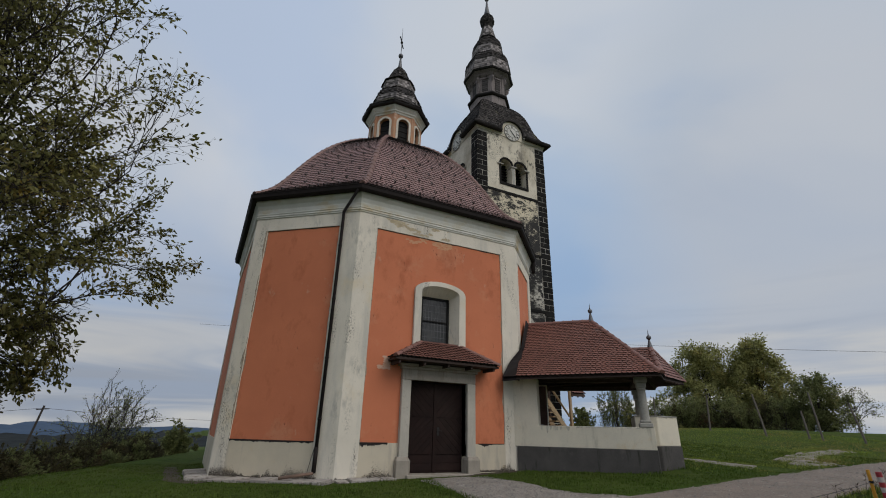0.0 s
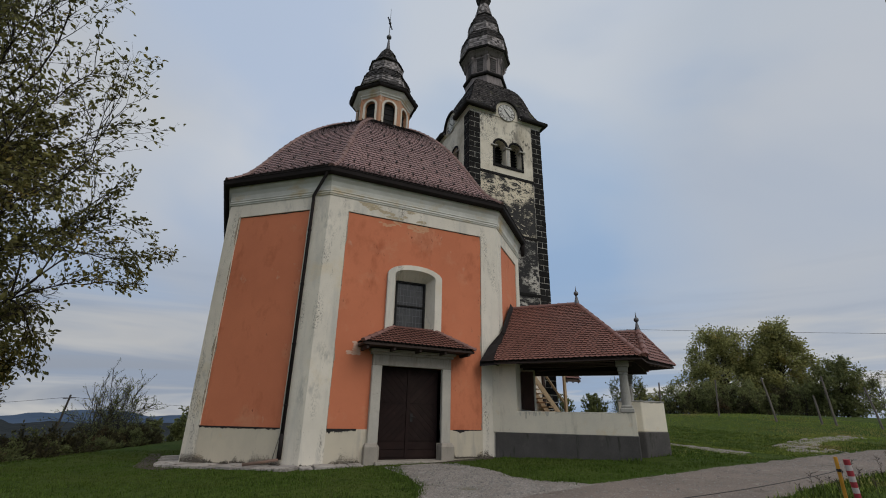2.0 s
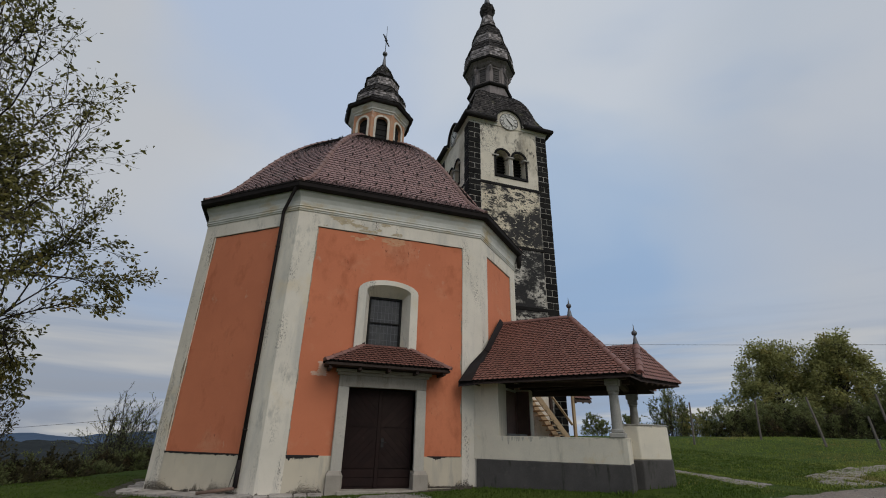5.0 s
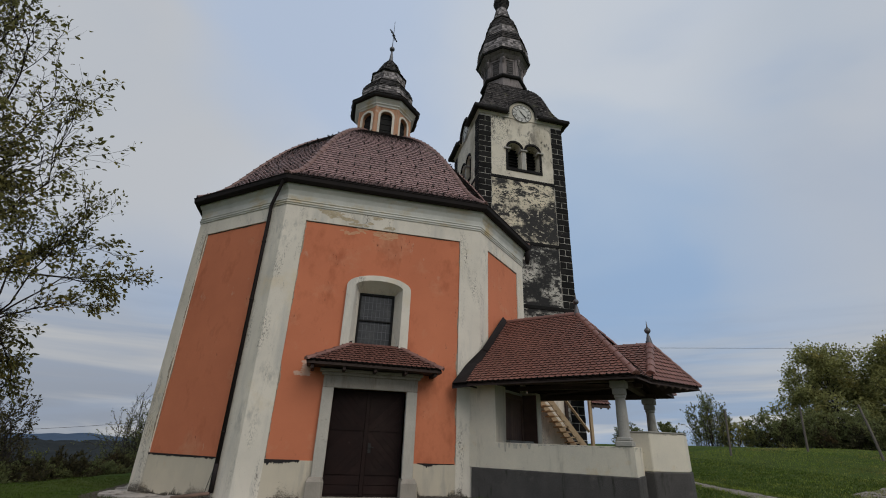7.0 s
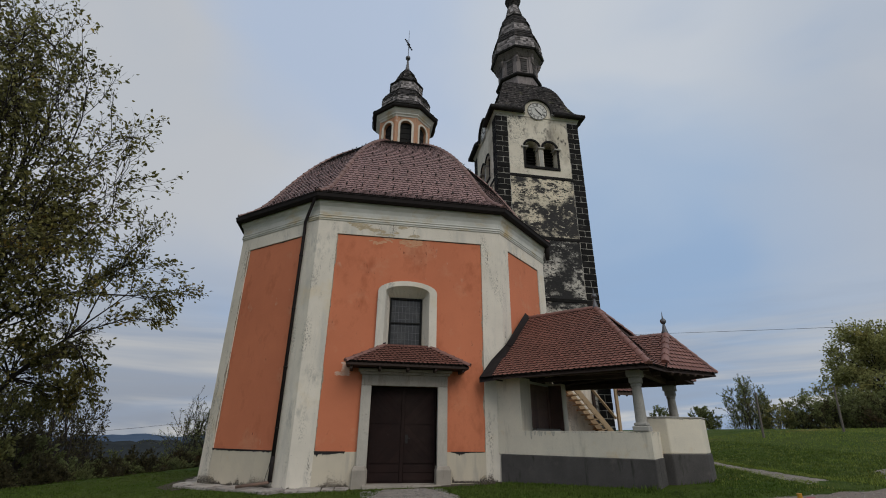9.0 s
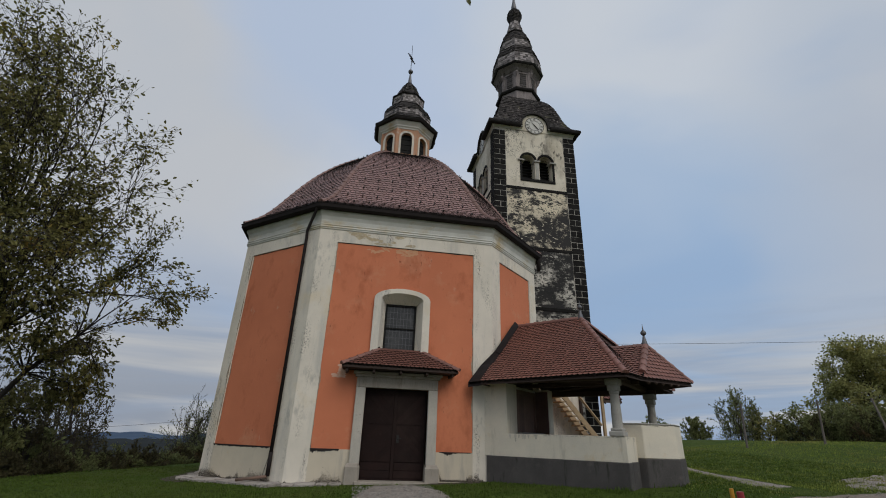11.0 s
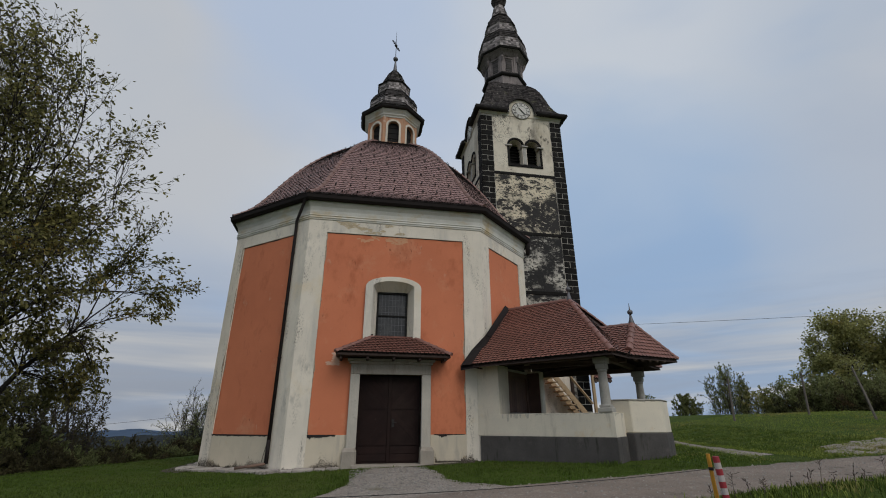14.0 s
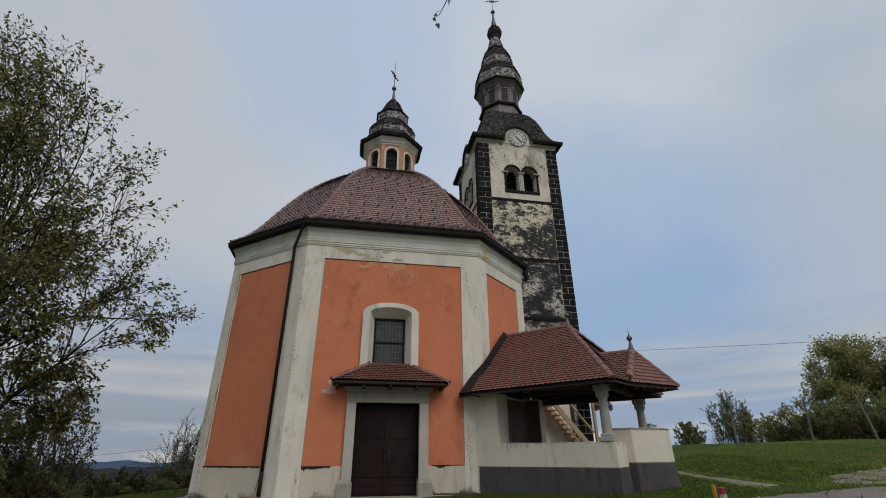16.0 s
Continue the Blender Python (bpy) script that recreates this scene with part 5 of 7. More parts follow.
# clock under a round eyebrow dormer, front and left
for i in (0, 3):
    fc = TF[i]
    c = 2.54 if i == 0 else fc.length / 2
    zc = 19.40
    g = Geo()
    arc = [(c + 0.80 * math.cos(math.pi * k / 20), zc + 0.80 * math.sin(math.pi * k / 20)) for k in range(21)]
    loop = [(c + 0.80, 18.95)] + arc + [(c - 0.80, 18.95)]
    g.prism([fc(s, z, -0.6) for s, z in loop], fc.n * 0.63)
    dormer = part("dormer_wall", g, M_TOWER_TOP, tower, "cream plaster clock gable")
    g = Geo()
    arch_band(g, fc, c, 0.80, 0.90, 19.10, zc, -1.1, 0.17, 0.80, 0.90, 20)
    part("dormer_roof", g, M_DARK, tower, "dark curved eyebrow eaves over the clock")
    g = Geo()
    g.prism([fc(c + 0.60 * math.cos(2 * math.pi * k / 40), zc + 0.60 * math.sin(2 * math.pi * k / 40), 0.025) for k in range(40)], fc.n * 0.03)
    dial = part("clock_dial", g, M_DIAL, tower, "pale round clock dial with roman numerals")
    for r0, r1 in ((0.565, 0.60), (0.345, 0.365)):
        g = Geo()
        g.rings([[fc(c + r * math.cos(2 * math.pi * k / 40), zc + r * math.sin(2 * math.pi * k / 40), d) for k in range(40)] for r, d in ((r0, 0.055), (r0, 0.063), (r1, 0.063), (r1, 0.055))])
        part("dial_ring", g, M_BLACK, dial)
    strokes = {"I": [((0, 0), (0, 1))], "V": [((-0.5, 1), (0, 0)), ((0.5, 1), (0, 0))], "X": [((-0.5, 0), (0.5, 1)), ((0.5, 0), (-0.5, 1))]}
    for hour, text in enumerate(("XII", "I", "II", "III", "IIII", "V", "VI", "VII", "VIII", "IX", "X", "XI")):
        ang = math.pi / 2 - hour * math.pi / 6
        g = Geo()
        wid = [0.035 if ch == "I" else 0.075 for ch in text]
        x = -sum(wid) / 2
        for ch, w_ in zip(text, wid):
            for (a0, b0), (a1, b1) in strokes[ch]:
                pts = []
                for a_, b_ in ((a0, b0), (a1, b1)):
                    u_ = x + w_ / 2 + a_ * w_ * 0.75
                    rr = 0.395 + b_ * 0.14
                    pts.append((c + rr * math.cos(ang) + u_ * math.sin(ang), zc + rr * math.sin(ang) - u_ * math.cos(ang)))
                (s0, z0_), (s1, z1_) = pts
                dx, dz = s1 - s0, z1_ - z0_
                ln_ = math.hypot(dx, dz)
                px, pz = -dz / ln_ * 0.009, dx / ln_ * 0.009
                g.prism([fc(s0 + px, z0_ + pz, 0.056), fc(s1 + px, z1_ + pz, 0.056), fc(s1 - px, z1_ - pz, 0.056), fc(s0 - px, z0_ - pz, 0.056)], fc.n * 0.006)
            x += w_
        part("numeral", g, M_BLACK, dial)
    for ang, ln_, wd in ((math.radians(128), 0.30, 0.02), (math.radians(-48), 0.40, 0.04)):
        g = Geo()
        dx, dz = math.cos(ang), math.sin(ang)
        prof = [(-0.12, 0.02), (0.0, 0.03), (ln_ * 0.7, wd), (ln_, 0.004)]
        loop = [(c + dx * a_ - dz * b_, zc + dz * a_ + dx * b_) for a_, b_ in prof] + [(c + dx * a_ + dz * b_, zc + dz * a_ - dx * b_) for a_, b_ in reversed(prof)]
        g.prism([fc(s, z, 0.07) for s, z in loop], fc.n * 0.008)
        part("clock_hand", g, M_BLACK, dial, "black clock hand")

# octagonal wooden drum with shutters
g = Geo()
g.lathe(TC, [(1.27, 22.5), (1.25, 23.22), (1.20, 23.30)], 8)
part("drum_base", g, M_GREYWOOD, tower, "weathered boarded drum base")
g = Geo()
g.lathe(TC, [(1.20, 23.20), (1.36, 23.24), (1.42, 23.32), (1.40, 23.42), (1.18, 23.58)], 8)
part("drum_ledge", g, M_DARK, tower, "dark projecting ledge at the foot of the drum")
g = Geo()
g.lathe(TC, [(1.17, 23.5), (1.17, 25.3)], 8)
part("drum", g, M_GREYWOOD, tower, "weathered grey boarded octagonal drum")
DR = 1.17
dk = DR / math.cos(math.pi / 8)
dcorn = [(TC[0] + dk * math.cos(math.pi / 8 + math.pi / 4 * k - math.pi * 0.75), TC[1] + dk * math.sin(math.pi / 8 + math.pi / 4 * k - math.pi * 0.75)) for k in range(8)]
for k in range(8):
    fc = Face(dcorn[k], dcorn[(k + 1) % 8])
    L = fc.length
    g = Geo()
    fc.box(g, L / 2 - 0.21, L / 2 + 0.21, 23.70, 24.73, 0.0, 0.012)
    shutter = part("shutter", g, M_LOUVRE, tower, "dark slatted shutter")
    for q in range(6):
        g = Geo()
        fc.box(g, L / 2 - 0.20, L / 2 + 0.20, 23.72 + q * 0.17, 23.72 + q * 0.17 + 0.14, 0.010, 0.03 + 0.012 * (q % 2))
        part("slat", g, M_SLAT, shutter, "darkened wooden slat")
    g = Geo()
    fc.box(g, -0.03, 0.14, 23.62, 25.1, -0.02, 0.05)
    fc.box(g, L - 0.14, L + 0.03, 23.62, 25.1, -0.02, 0.05)
    fc.box(g, L / 2 - 0.26, L / 2 + 0.26, 24.76, 24.84, -0.02, 0.06)
    part("corner_post", g, M_GREYWOOD, tower, "grey wooden corner post")
    m = fc.e
    g = Geo()
    g.tube([fc(0, 24.5, 0.07), fc(0, 24.72, 0.17), fc(0, 24.9, 0.14), fc(0, 25.02, 0.28)], [0.05, 0.09, 0.07, 0.09], 8)
    part("bracket", g, M_GREYWOOD, tower, "carved wooden scroll bracket")
g = Geo()
g.lathe(TC, [(1.18, 24.95), (1.24, 25.0), (1.38, 25.16), (1.54, 25.28), (1.56, 25.33)], 8, cap_top=False, cap_bottom=False)
part("soffit", g, M_GREYWOOD, tower, "grey boarded soffit")
g = Geo()
g.lathe(TC, [(1.45, 25.30), (1.62, 25.31), (1.66, 25.38), (1.64, 25.50), (1.45, 25.52)], 8)
part("drum_eave_board", g, M_DARK, tower, "dark eaves board of the spire")
for nm, mt, prof, sd in (
    ("spire_bulge", M_SHINGLE, [(1.65, 25.46), (1.59, 25.75), (1.555, 26.2), (1.52, 26.5)], 13),
    ("spire_shoulder", M_SHINGLE_DARK, [(1.55, 26.46), (1.47, 26.85), (1.30, 27.2), (1.10, 27.42), (1.05, 27.46)], 14),
    ("spire_bulge", M_SHINGLE, [(1.14, 27.42), (1.09, 27.8), (1.05, 28.3)], 15),
    ("spire_shoulder", M_SHINGLE_DARK, [(1.075, 28.26), (0.98, 28.75), (0.82, 29.12), (0.62, 29.42)], 16),
    ("spire_neck", M_SHINGLE, [(0.60, 29.5), (0.57, 29.8), (0.45, 30.3), (0.36, 30.75)], 17),
):
    shingled(nm, TC, prof, 8, mt, tower, "grey weathered shingle band of the spire" if mt == M_SHINGLE else "dark mossy shingle shoulder of the spire", 0.19, 0.19, sd)
g = Geo()
g.lathe(TC, [(0.61, 29.40), (0.68, 29.44), (0.67, 29.52), (0.58, 29.54)], 8)
part("ledge_board", g, M_DARK, tower)
shingled("onion", TC, [(0.36, 30.7), (0.33, 30.9), (0.40, 31.1), (0.49, 31.35), (0.50, 31.6), (0.44, 31.85), (0.30, 32.05), (0.24, 32.15)], 8, M_SHINGLE_DARK, tower, "dark shingled onion knob", 0.12, 0.12, 14)
g = Geo()
g.lathe(TC, [(0.26, 32.05), (0.20, 32.5), (0.10, 33.2), (0.05, 33.85)], 12)
part("spike", g, M_LEAD, tower, "grey-green metal spike", smooth=True)
g = Geo()
g.sphere((*TC, 33.98), 0.17, 14, 9)
part("ball", g, M_LEAD, tower, "grey metal ball", smooth=True)
iron_cross(TC, 34.12, 1.1, tower, -0.2)

# ---- shed roof and timber stair before the tower ----
annex = thing("stair_annex", (14.6, 18.5, 1.0), "white plastered annex with a dark lean-to roof before the tower", "annex")
g = Geo()
g.box(12.6, 15.62, 18.9, 19.29, 0.2, 4.9)
part("wall", g, M_WHITE, annex, "white plastered wall", bevel=0.01)
g = Geo()
g.prism([Vector(p) for p in ((16.35, 19.29, 4.83), (17.2, 19.29, 4.83), (17.2, 17.9, 3.50), (16.35, 17.9, 3.50))], (0, 0, 0.09))
part("lean_to_roof", g, M_BEAM, annex, "dark brown boarded lean-to roof")
lean = bpy.data.objects["lean_to_roof"]
random.seed(33)
lay_tiles([(Vector((16.35, 17.9 + 1.39 * k / 12, 3.605 + 1.33 * k / 12)), Vector((17.2, 17.9 + 1.39 * k / 12, 3.605 + 1.33 * k / 12))) for k in range(13)], 0.178, lean, M_TILE_CANOPY, 0)
for x in (16.42, 16.78, 17.12):
    g = Geo()
    g.tube([(x, 19.2, 4.68), (x, 17.95, 3.48)], 0.05, 4)
    part("rafter", g, M_TIMBER, annex)
stair = thing("wooden_stair", (15.6, 18.2, 1.2), "new pine stair with open treads climbing the tower wall", "stair")
SA, SB = Vector((16.66, 18.0, 1.1)), Vector((14.05, 18.0, 4.2))
for dy in (-0.02, 0.78):
    g = Geo()
    d = (SB - SA).normalized()
    up = Vector((-d.z, 0, d.x)) if d.x > 0 else Vector((d.z, 0, -d.x))
    g.prism([SA + up * 0.11, SB + up * 0.11, SB - up * 0.11, SA - up * 0.11], (0, 0.05, 0))
    ob = part("stringer", g, M_PINE, stair, "pale pine stair stringer")
    ob.location.y += dy
for k in range(16):
    p = SA.lerp(SB, (k + 0.5) / 16)
    g = Geo()
    g.box(p.x - 0.15, p.x + 0.13, 17.98, 18.82, p.z - 0.26, p.z - 0.215)
    part("tread", g, M_PINE, stair)
g = Geo()
g.box(16.24, 16.36, 17.96, 18.08, 0.9, 4.5)
part("post", g, M_PINE, stair, "pale pine post", bevel=0.006)
g = Geo()
g.box(15.62, 15.74, 18.80, 18.92, 0.9, 5.0)
part("post", g, M_TIMBER, stair, "dark timber post", bevel=0.006)
g = Geo()
g.tube([(16.15, 17.98, 2.55), (15.0, 17.98, 3.95)], 0.06, 4)
part("brace", g, M_PINE, stair, "pale pine diagonal brace")


# ---- porch on the right-hand diagonal wall ----
PO, PU, PV = Vector((9.9, 13.35, 0)), Vector((0.70711, -0.70711, 0)), Vector((0.70711, 0.70711, 0))


def P(u, v, z):
    return PO + PU * u + PV * v + Vector((0, 0, z))


def pbox(g, u0, u1, v0, v1, z0, z1):
    p = [P(u, v, z) for z in (z0, z1) for v in (v0, v1) for u in (u0, u1)]
    return g.add(p, [(0, 2, 3, 1), (4, 5, 7, 6), (0, 1, 5, 4), (2, 6, 7, 3), (0, 4, 6, 2), (1, 3, 7, 5)])


porch = thing("church_porch", P(2.0, 1.7, 0.7), "open porch with cream parapets, dark plinth and red-brown tiled roof", "porch")
PV0, PV1, PU1 = -0.22, 3.66, 4.10
for nm, mt, lb, boxes in (
    ("parapet", M_CREAM, "cream plastered parapet wall", [(0.55, PU1, PV1 - 0.36, PV1, 1.36, 2.0)]),
    ("parapet", M_CREAM, "cream plastered parapet wall", [(PU1 - 0.36, PU1, PV0 + 0.36, 0.92, 1.37, 2.0)]),
    ("side_wall", M_CREAM, "white plastered end of the porch wall", [(-0.3, 0.575, PV0 + 0.355, PV0 + 0.74, 1.36, 3.52)]),
    ("side_wall", M_CREAM, "white plastered end of the porch wall", [(-0.3, 0.55, PV1 - 0.40, PV1, 1.36, 3.62)]),
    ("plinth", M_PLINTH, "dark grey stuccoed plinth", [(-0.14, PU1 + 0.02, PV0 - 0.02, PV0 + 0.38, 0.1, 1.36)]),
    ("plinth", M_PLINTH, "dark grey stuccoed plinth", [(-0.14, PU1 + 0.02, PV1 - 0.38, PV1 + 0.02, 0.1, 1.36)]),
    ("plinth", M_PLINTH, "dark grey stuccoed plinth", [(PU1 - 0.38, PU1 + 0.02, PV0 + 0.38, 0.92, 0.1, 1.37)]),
    ("floor", M_SLAB, "grey stone porch floor", [(-0.1, PU1 - 0.3, PV0 + 0.3, PV1 - 0.3, 0.4, 0.85)]),
):
    g = Geo()
    for b in boxes:
        pbox(g, *b)
    part(nm, g, mt, porch, lb, bevel=0.002 if nm in ("parapet", "side_wall") else 0.02)
g = Geo()
g.prism([P(u, PV0, z) for u, z in ((-0.3, 1.36), (PU1, 1.36), (PU1, 2.0), (0.58, 2.0), (0.58, 3.52), (-0.3, 3.52))], P(0, 0.36, 0) - P(0, 0, 0))
part("parapet", g, M_CREAM, porch, "cream plastered parapet rising into the end of the porch wall", bevel=0.008)
# canted end of the porch wall
CANT = [(3.62, 0.86), (4.31, 0.84), (5.02, 1.66), (5.02, 2.62), (3.62, 2.62)]


def canted(grow, z0, z1):
    g = Geo()
    mid_u, mid_v = 4.3, 1.75
    g.prism([P(u + math.copysign(grow, u - mid_u), v + math.copysign(grow, v - mid_v), z0) for u, v in CANT], (0, 0, z1 - z0))
    return g


part("flank_wall", canted(0.0, 1.46, 2.35), M_CREAM, porch, "cream plastered canted end of the porch wall", bevel=0.02)
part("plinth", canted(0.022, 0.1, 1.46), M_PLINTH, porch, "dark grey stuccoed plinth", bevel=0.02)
part("coping", canted(0.018, 2.35, 2.385), M_STONE, porch, "grey weathered coping", bevel=0.012)


def column(u, v, base_z, top_z):
    c = P(u, v, 0)
    g = Geo()
    pbox(g, u - 0.20, u + 0.20, v - 0.20, v + 0.20, base_z, base_z + 0.13)
    pbox(g, u - 0.16, u + 0.16, v - 0.16, v + 0.16, base_z + 0.13, base_z + 0.21)
    part("column_base", g, M_STONE, porch, "chipped limestone column base", bevel=0.02)
    g = Geo()
    zs = base_z + 0.2
    g.lathe((c.x, c.y), [(0.145, zs), (0.14, zs + 0.05), (0.135, zs + 0.4), (0.12, top_z - 0.42), (0.14, top_z - 0.40), (0.14, top_z - 0.36), (0.12, top_z - 0.33)], 20)
    part("column_shaft", g, M_STONE, porch, "round limestone column shaft", smooth=False)
    g = Geo()
    pbox(g, u - 0.15, u + 0.15, v - 0.15, v + 0.15, top_z - 0.34, top_z - 0.18)
    pbox(g, u - 0.19, u + 0.19, v - 0.19, v + 0.19, top_z - 0.18, top_z)
    part("capital", g, M_STONE, porch, "square limestone capital", bevel=0.02)


column(3.88, -0.05, 2.0, 3.52)
column(4.03, 3.84, 2.0, 3.44)

# timber frame of the roof
for u0, u1, v0, v1, z0, z1 in ((0.3, 4.25, -0.14, 0.06, 3.50, 3.68), (0.3, 4.25, 3.74, 3.92, 3.42, 3.58), (3.80, 3.98, -0.2, 3.9, 3.50, 3.66), (0.3, 4.2, 1.62, 1.78, 3.54, 3.66)):
    g = Geo()
    pbox(g, u0, u1, v0, v1, z0, z1)
    part("beam", g, M_BEAM, porch, "dark stained roof beam", bevel=0.01)

RZ = 5.76
MAIN = {"a": Vector((9.30, 12.74, 3.46)), "c": P(4.44, -0.86, 3.52), "r0": Vector((11.22, 14.56, RZ)), "r1": P(2.57, 1.66, RZ), "d": P(4.76, 4.12, 3.52), "e": P(0.0, 4.1, 3.50)}
MAIN["m"] = MAIN["c"].lerp(MAIN["d"], 0.72)
BAY = {"l": P(4.62, 0.15, 3.51), "r": P(5.56, 2.45, 3.56), "p": P(4.53, 1.72, 4.68), "k": P(3.45, 1.75, 4.68)}
g = Geo()
low = Vector((0, 0, -0.055))
K = ["a", "c", "r0", "r1", "d", "e"]
pts = [MAIN[k] for k in K]
g.add(pts + [BAY["k"], MAIN["m"]], [(0, 1, 3, 2), (1, 6, 3), (6, 4, 3), (4, 5, 2, 3), (6, 7, 4)])
b = [BAY[k] for k in ("l", "r", "p", "k")] + [MAIN["c"], MAIN["m"]]
g.add(b, [(4, 0, 3), (0, 2, 3), (0, 1, 2), (1, 5, 3, 2)])
deck = Geo()
lo = [MAIN["a"], MAIN["c"], BAY["l"], BAY["r"], MAIN["m"], MAIN["d"], MAIN["e"]]
deck.add([p + Vector((0, 0, -0.012)) for p in lo] + [p + low for p in lo], [(k, k + 7, (k + 1) % 7 + 7, (k + 1) % 7) for k in range(7)])
deck.add([p + low for p in pts + [BAY["k"], MAIN["m"]]], [(2, 3, 1, 0), (3, 6, 1), (3, 4, 6), (3, 2, 5, 4), (4, 7, 6)])
deck.add([p + low for p in b], [(3, 0, 4), (3, 2, 0), (2, 1, 0), (2, 3, 5, 1)])
proof = part("porch_roof", g, M_TIMBER, porch, "hipped porch roof of red-brown beaver-tail tiles")
part("eaves_boarding", deck, M_TIMBER, porch, "dark boarded eaves")


def field(a, b, c, d, step, w, singles):
    """Tiles on the slope with eave a-b and top d-c."""
    n = max(1, round((((c + d) - (a + b)) / 2).length / step))
    lay_tiles([(a.lerp(d, k / n), b.lerp(c, k / n)) for k in range(n + 1)], w, proof, M_TILE_RED, singles)


random.seed(21)
field(MAIN["a"], MAIN["c"], MAIN["r1"], MAIN["r0"], 0.120, 0.156, 300)
n = 18
hip = MAIN["c"].lerp(MAIN["r1"], (4.68 - 3.52) / (RZ - 3.52))
field(MAIN["c"], BAY["l"], BAY["k"], hip, 0.14, 0.178, 0)
field(hip, BAY["k"], MAIN["r1"] + PV * 0.02, MAIN["r1"], 0.14, 0.178, 0)
field(BAY["l"], BAY["l"] + PV * 0.05, BAY["p"], BAY["k"], 0.14, 0.178, 0)
field(BAY["l"], BAY["r"], BAY["p"] + PV * 0.02, BAY["p"], 0.14, 0.178, 0)
up = Vector((0, 0, 0.03))
ridge_tiles([MAIN["c"] + up, MAIN["r1"] + up], 0.105, proof, M_HIP, 0.36)
ridge_tiles([MAIN["d"] + up, MAIN["r1"] + up], 0.105, proof, M_HIP, 0.36)
ridge_tiles([MAIN["r0"] + up, MAIN["r1"] + up], 0.105, proof, M_HIP, 0.36)
ridge_tiles([BAY["k"] + up, BAY["p"] + up], 0.075, proof, M_RIDGE, 0.33)
ridge_tiles([BAY["p"].lerp(BAY["l"], 0.86) + up, BAY["p"] + up], 0.115, proof, M_HIP, 0.36)
ridge_tiles([BAY["r"] + up, BAY["p"] + up], 0.10, proof, M_HIP, 0.36)
# dark verge against the church wall
g = Geo()
outer = [Vector((8.98, 13.10, 3.42)), Vector((9.42, 13.24, 3.98)), Vector((9.93, 13.26, 4.50)), Vector((11.08, 14.42, 5.88))]
inner = [MAIN["a"].lerp(MAIN["r0"], t) for t in (0.0, 0.22, 0.45, 1.0)]
th = Vector((0, 0, -0.07))
g.rings([[p + Vector((0, 0, 0.09)) for p in outer], [p + Vector((0, 0, 0.06)) + PU * 0.1 for p in inner], [p + th + PU * 0.1 for p in inner], [p + th for p in outer], [p + Vector((0, 0, 0.09)) for p in outer]], closed=False)
part("verge_flashing", g, M_METAL, porch, "dark sheet metal verge against the church wall")


def finial(p, z0, name="finial"):
    g = Geo()
    g.lathe((p.x, p.y), [(0.13, z0 - 0.14), (0.085, z0 + 0.06), (0.04, z0 + 0.26), (0.03, z0 + 0.32)], 10)
    g.sphere((p.x, p.y, z0 + 0.40), 0.088, 12, 8)
    g.tube([(p.x, p.y, z0 + 0.46), (p.x, p.y, z0 + 0.52), (p.x, p.y, z0 + 0.70)], [0.035, 0.02, 0.004], 8)
    part(name, g, M_LEAD, porch, "dark metal finial with a ball and spike", smooth=True)


finial(MAIN["r1"], RZ + 0.05)
finial(BAY["p"], 4.72)

# door and wall behind the porch
side_door = thing("side_door", P(0.05, 1.85, 0.85), "dark brown plank side door under the porch", "door")
fr = NF[1]
s0 = 0.95
g = Geo()
fr.box(g, s0, s0 + 2.1, 0.85, 3.35, -0.05, 0.02)
leaf = part("door_leaf", g, M_DOOR_B, side_door, "brown plank door leaf")
for k in range(12):
    g = Geo()
    fr.box(g, s0 + 0.02 + k * 0.172, s0 + 0.02 + k * 0.172 + 0.164, 0.87, 3.33, 0.018, 0.036)
    part("plank", g, M_DOOR_B, leaf, bevel=0.004)
g = Geo()
fr.box(g, s0 - 0.16, s0, 0.85, 3.5, -0.05, 0.06)
fr.box(g, s0 + 2.1, s0 + 2.26, 0.85, 3.5, -0.05, 0.06)
fr.box(g, s0, s0 + 2.1, 3.35, 3.5, -0.05, 0.06)
part("door_frame", g, M_DOOR_B, side_door, "brown wooden door frame", bevel=0.01)
g = Geo()
fr.box(g, 0.0, fr.length - 0.2, 0.3, 3.6, -0.04, 0.012)
part("porch_back_wall", g, M_GREYWHITE, porch, "whitewashed back wall inside the porch")
# boarding on the inner end wall, stone ledge and rafters under the eaves
g = Geo()
pbox(g, -0.05, 0.53, PV1 - 0.43, PV1 - 0.404, 1.0, 3.55)
part("wall_boarding", g, M_DOOR_B, porch, "brown boarding on the inner end wall")
g = Geo()
pbox(g, 0.0, 0.42, 1.2, 3.2, 1.98, 2.08)
part("stone_ledge", g, M_STONE, porch, "grey stone ledge below the side door", bevel=0.012)
for k in range(7):
    t = 0.10 + 0.14 * k
    g = Geo()
    lo, hi = MAIN["a"].lerp(MAIN["c"], t), MAIN["r0"].lerp(MAIN["r1"], t)
    g.tube([lo.lerp(hi, 0.16) + Vector((0, 0, -0.10)), hi + Vector((0, 0, -0.14))], 0.05, 4)
    part("rafter", g, M_BEAM, porch)
    g = Geo()
    lo, hi = MAIN["e"].lerp(MAIN["d"], t), MAIN["r0"].lerp(MAIN["r1"], t)
    g.tube([lo.lerp(hi, 0.16) + Vector((0, 0, -0.10)), hi + Vector((0, 0, -0.14))], 0.05, 4)
    part("rafter", g, M_BEAM, porch)
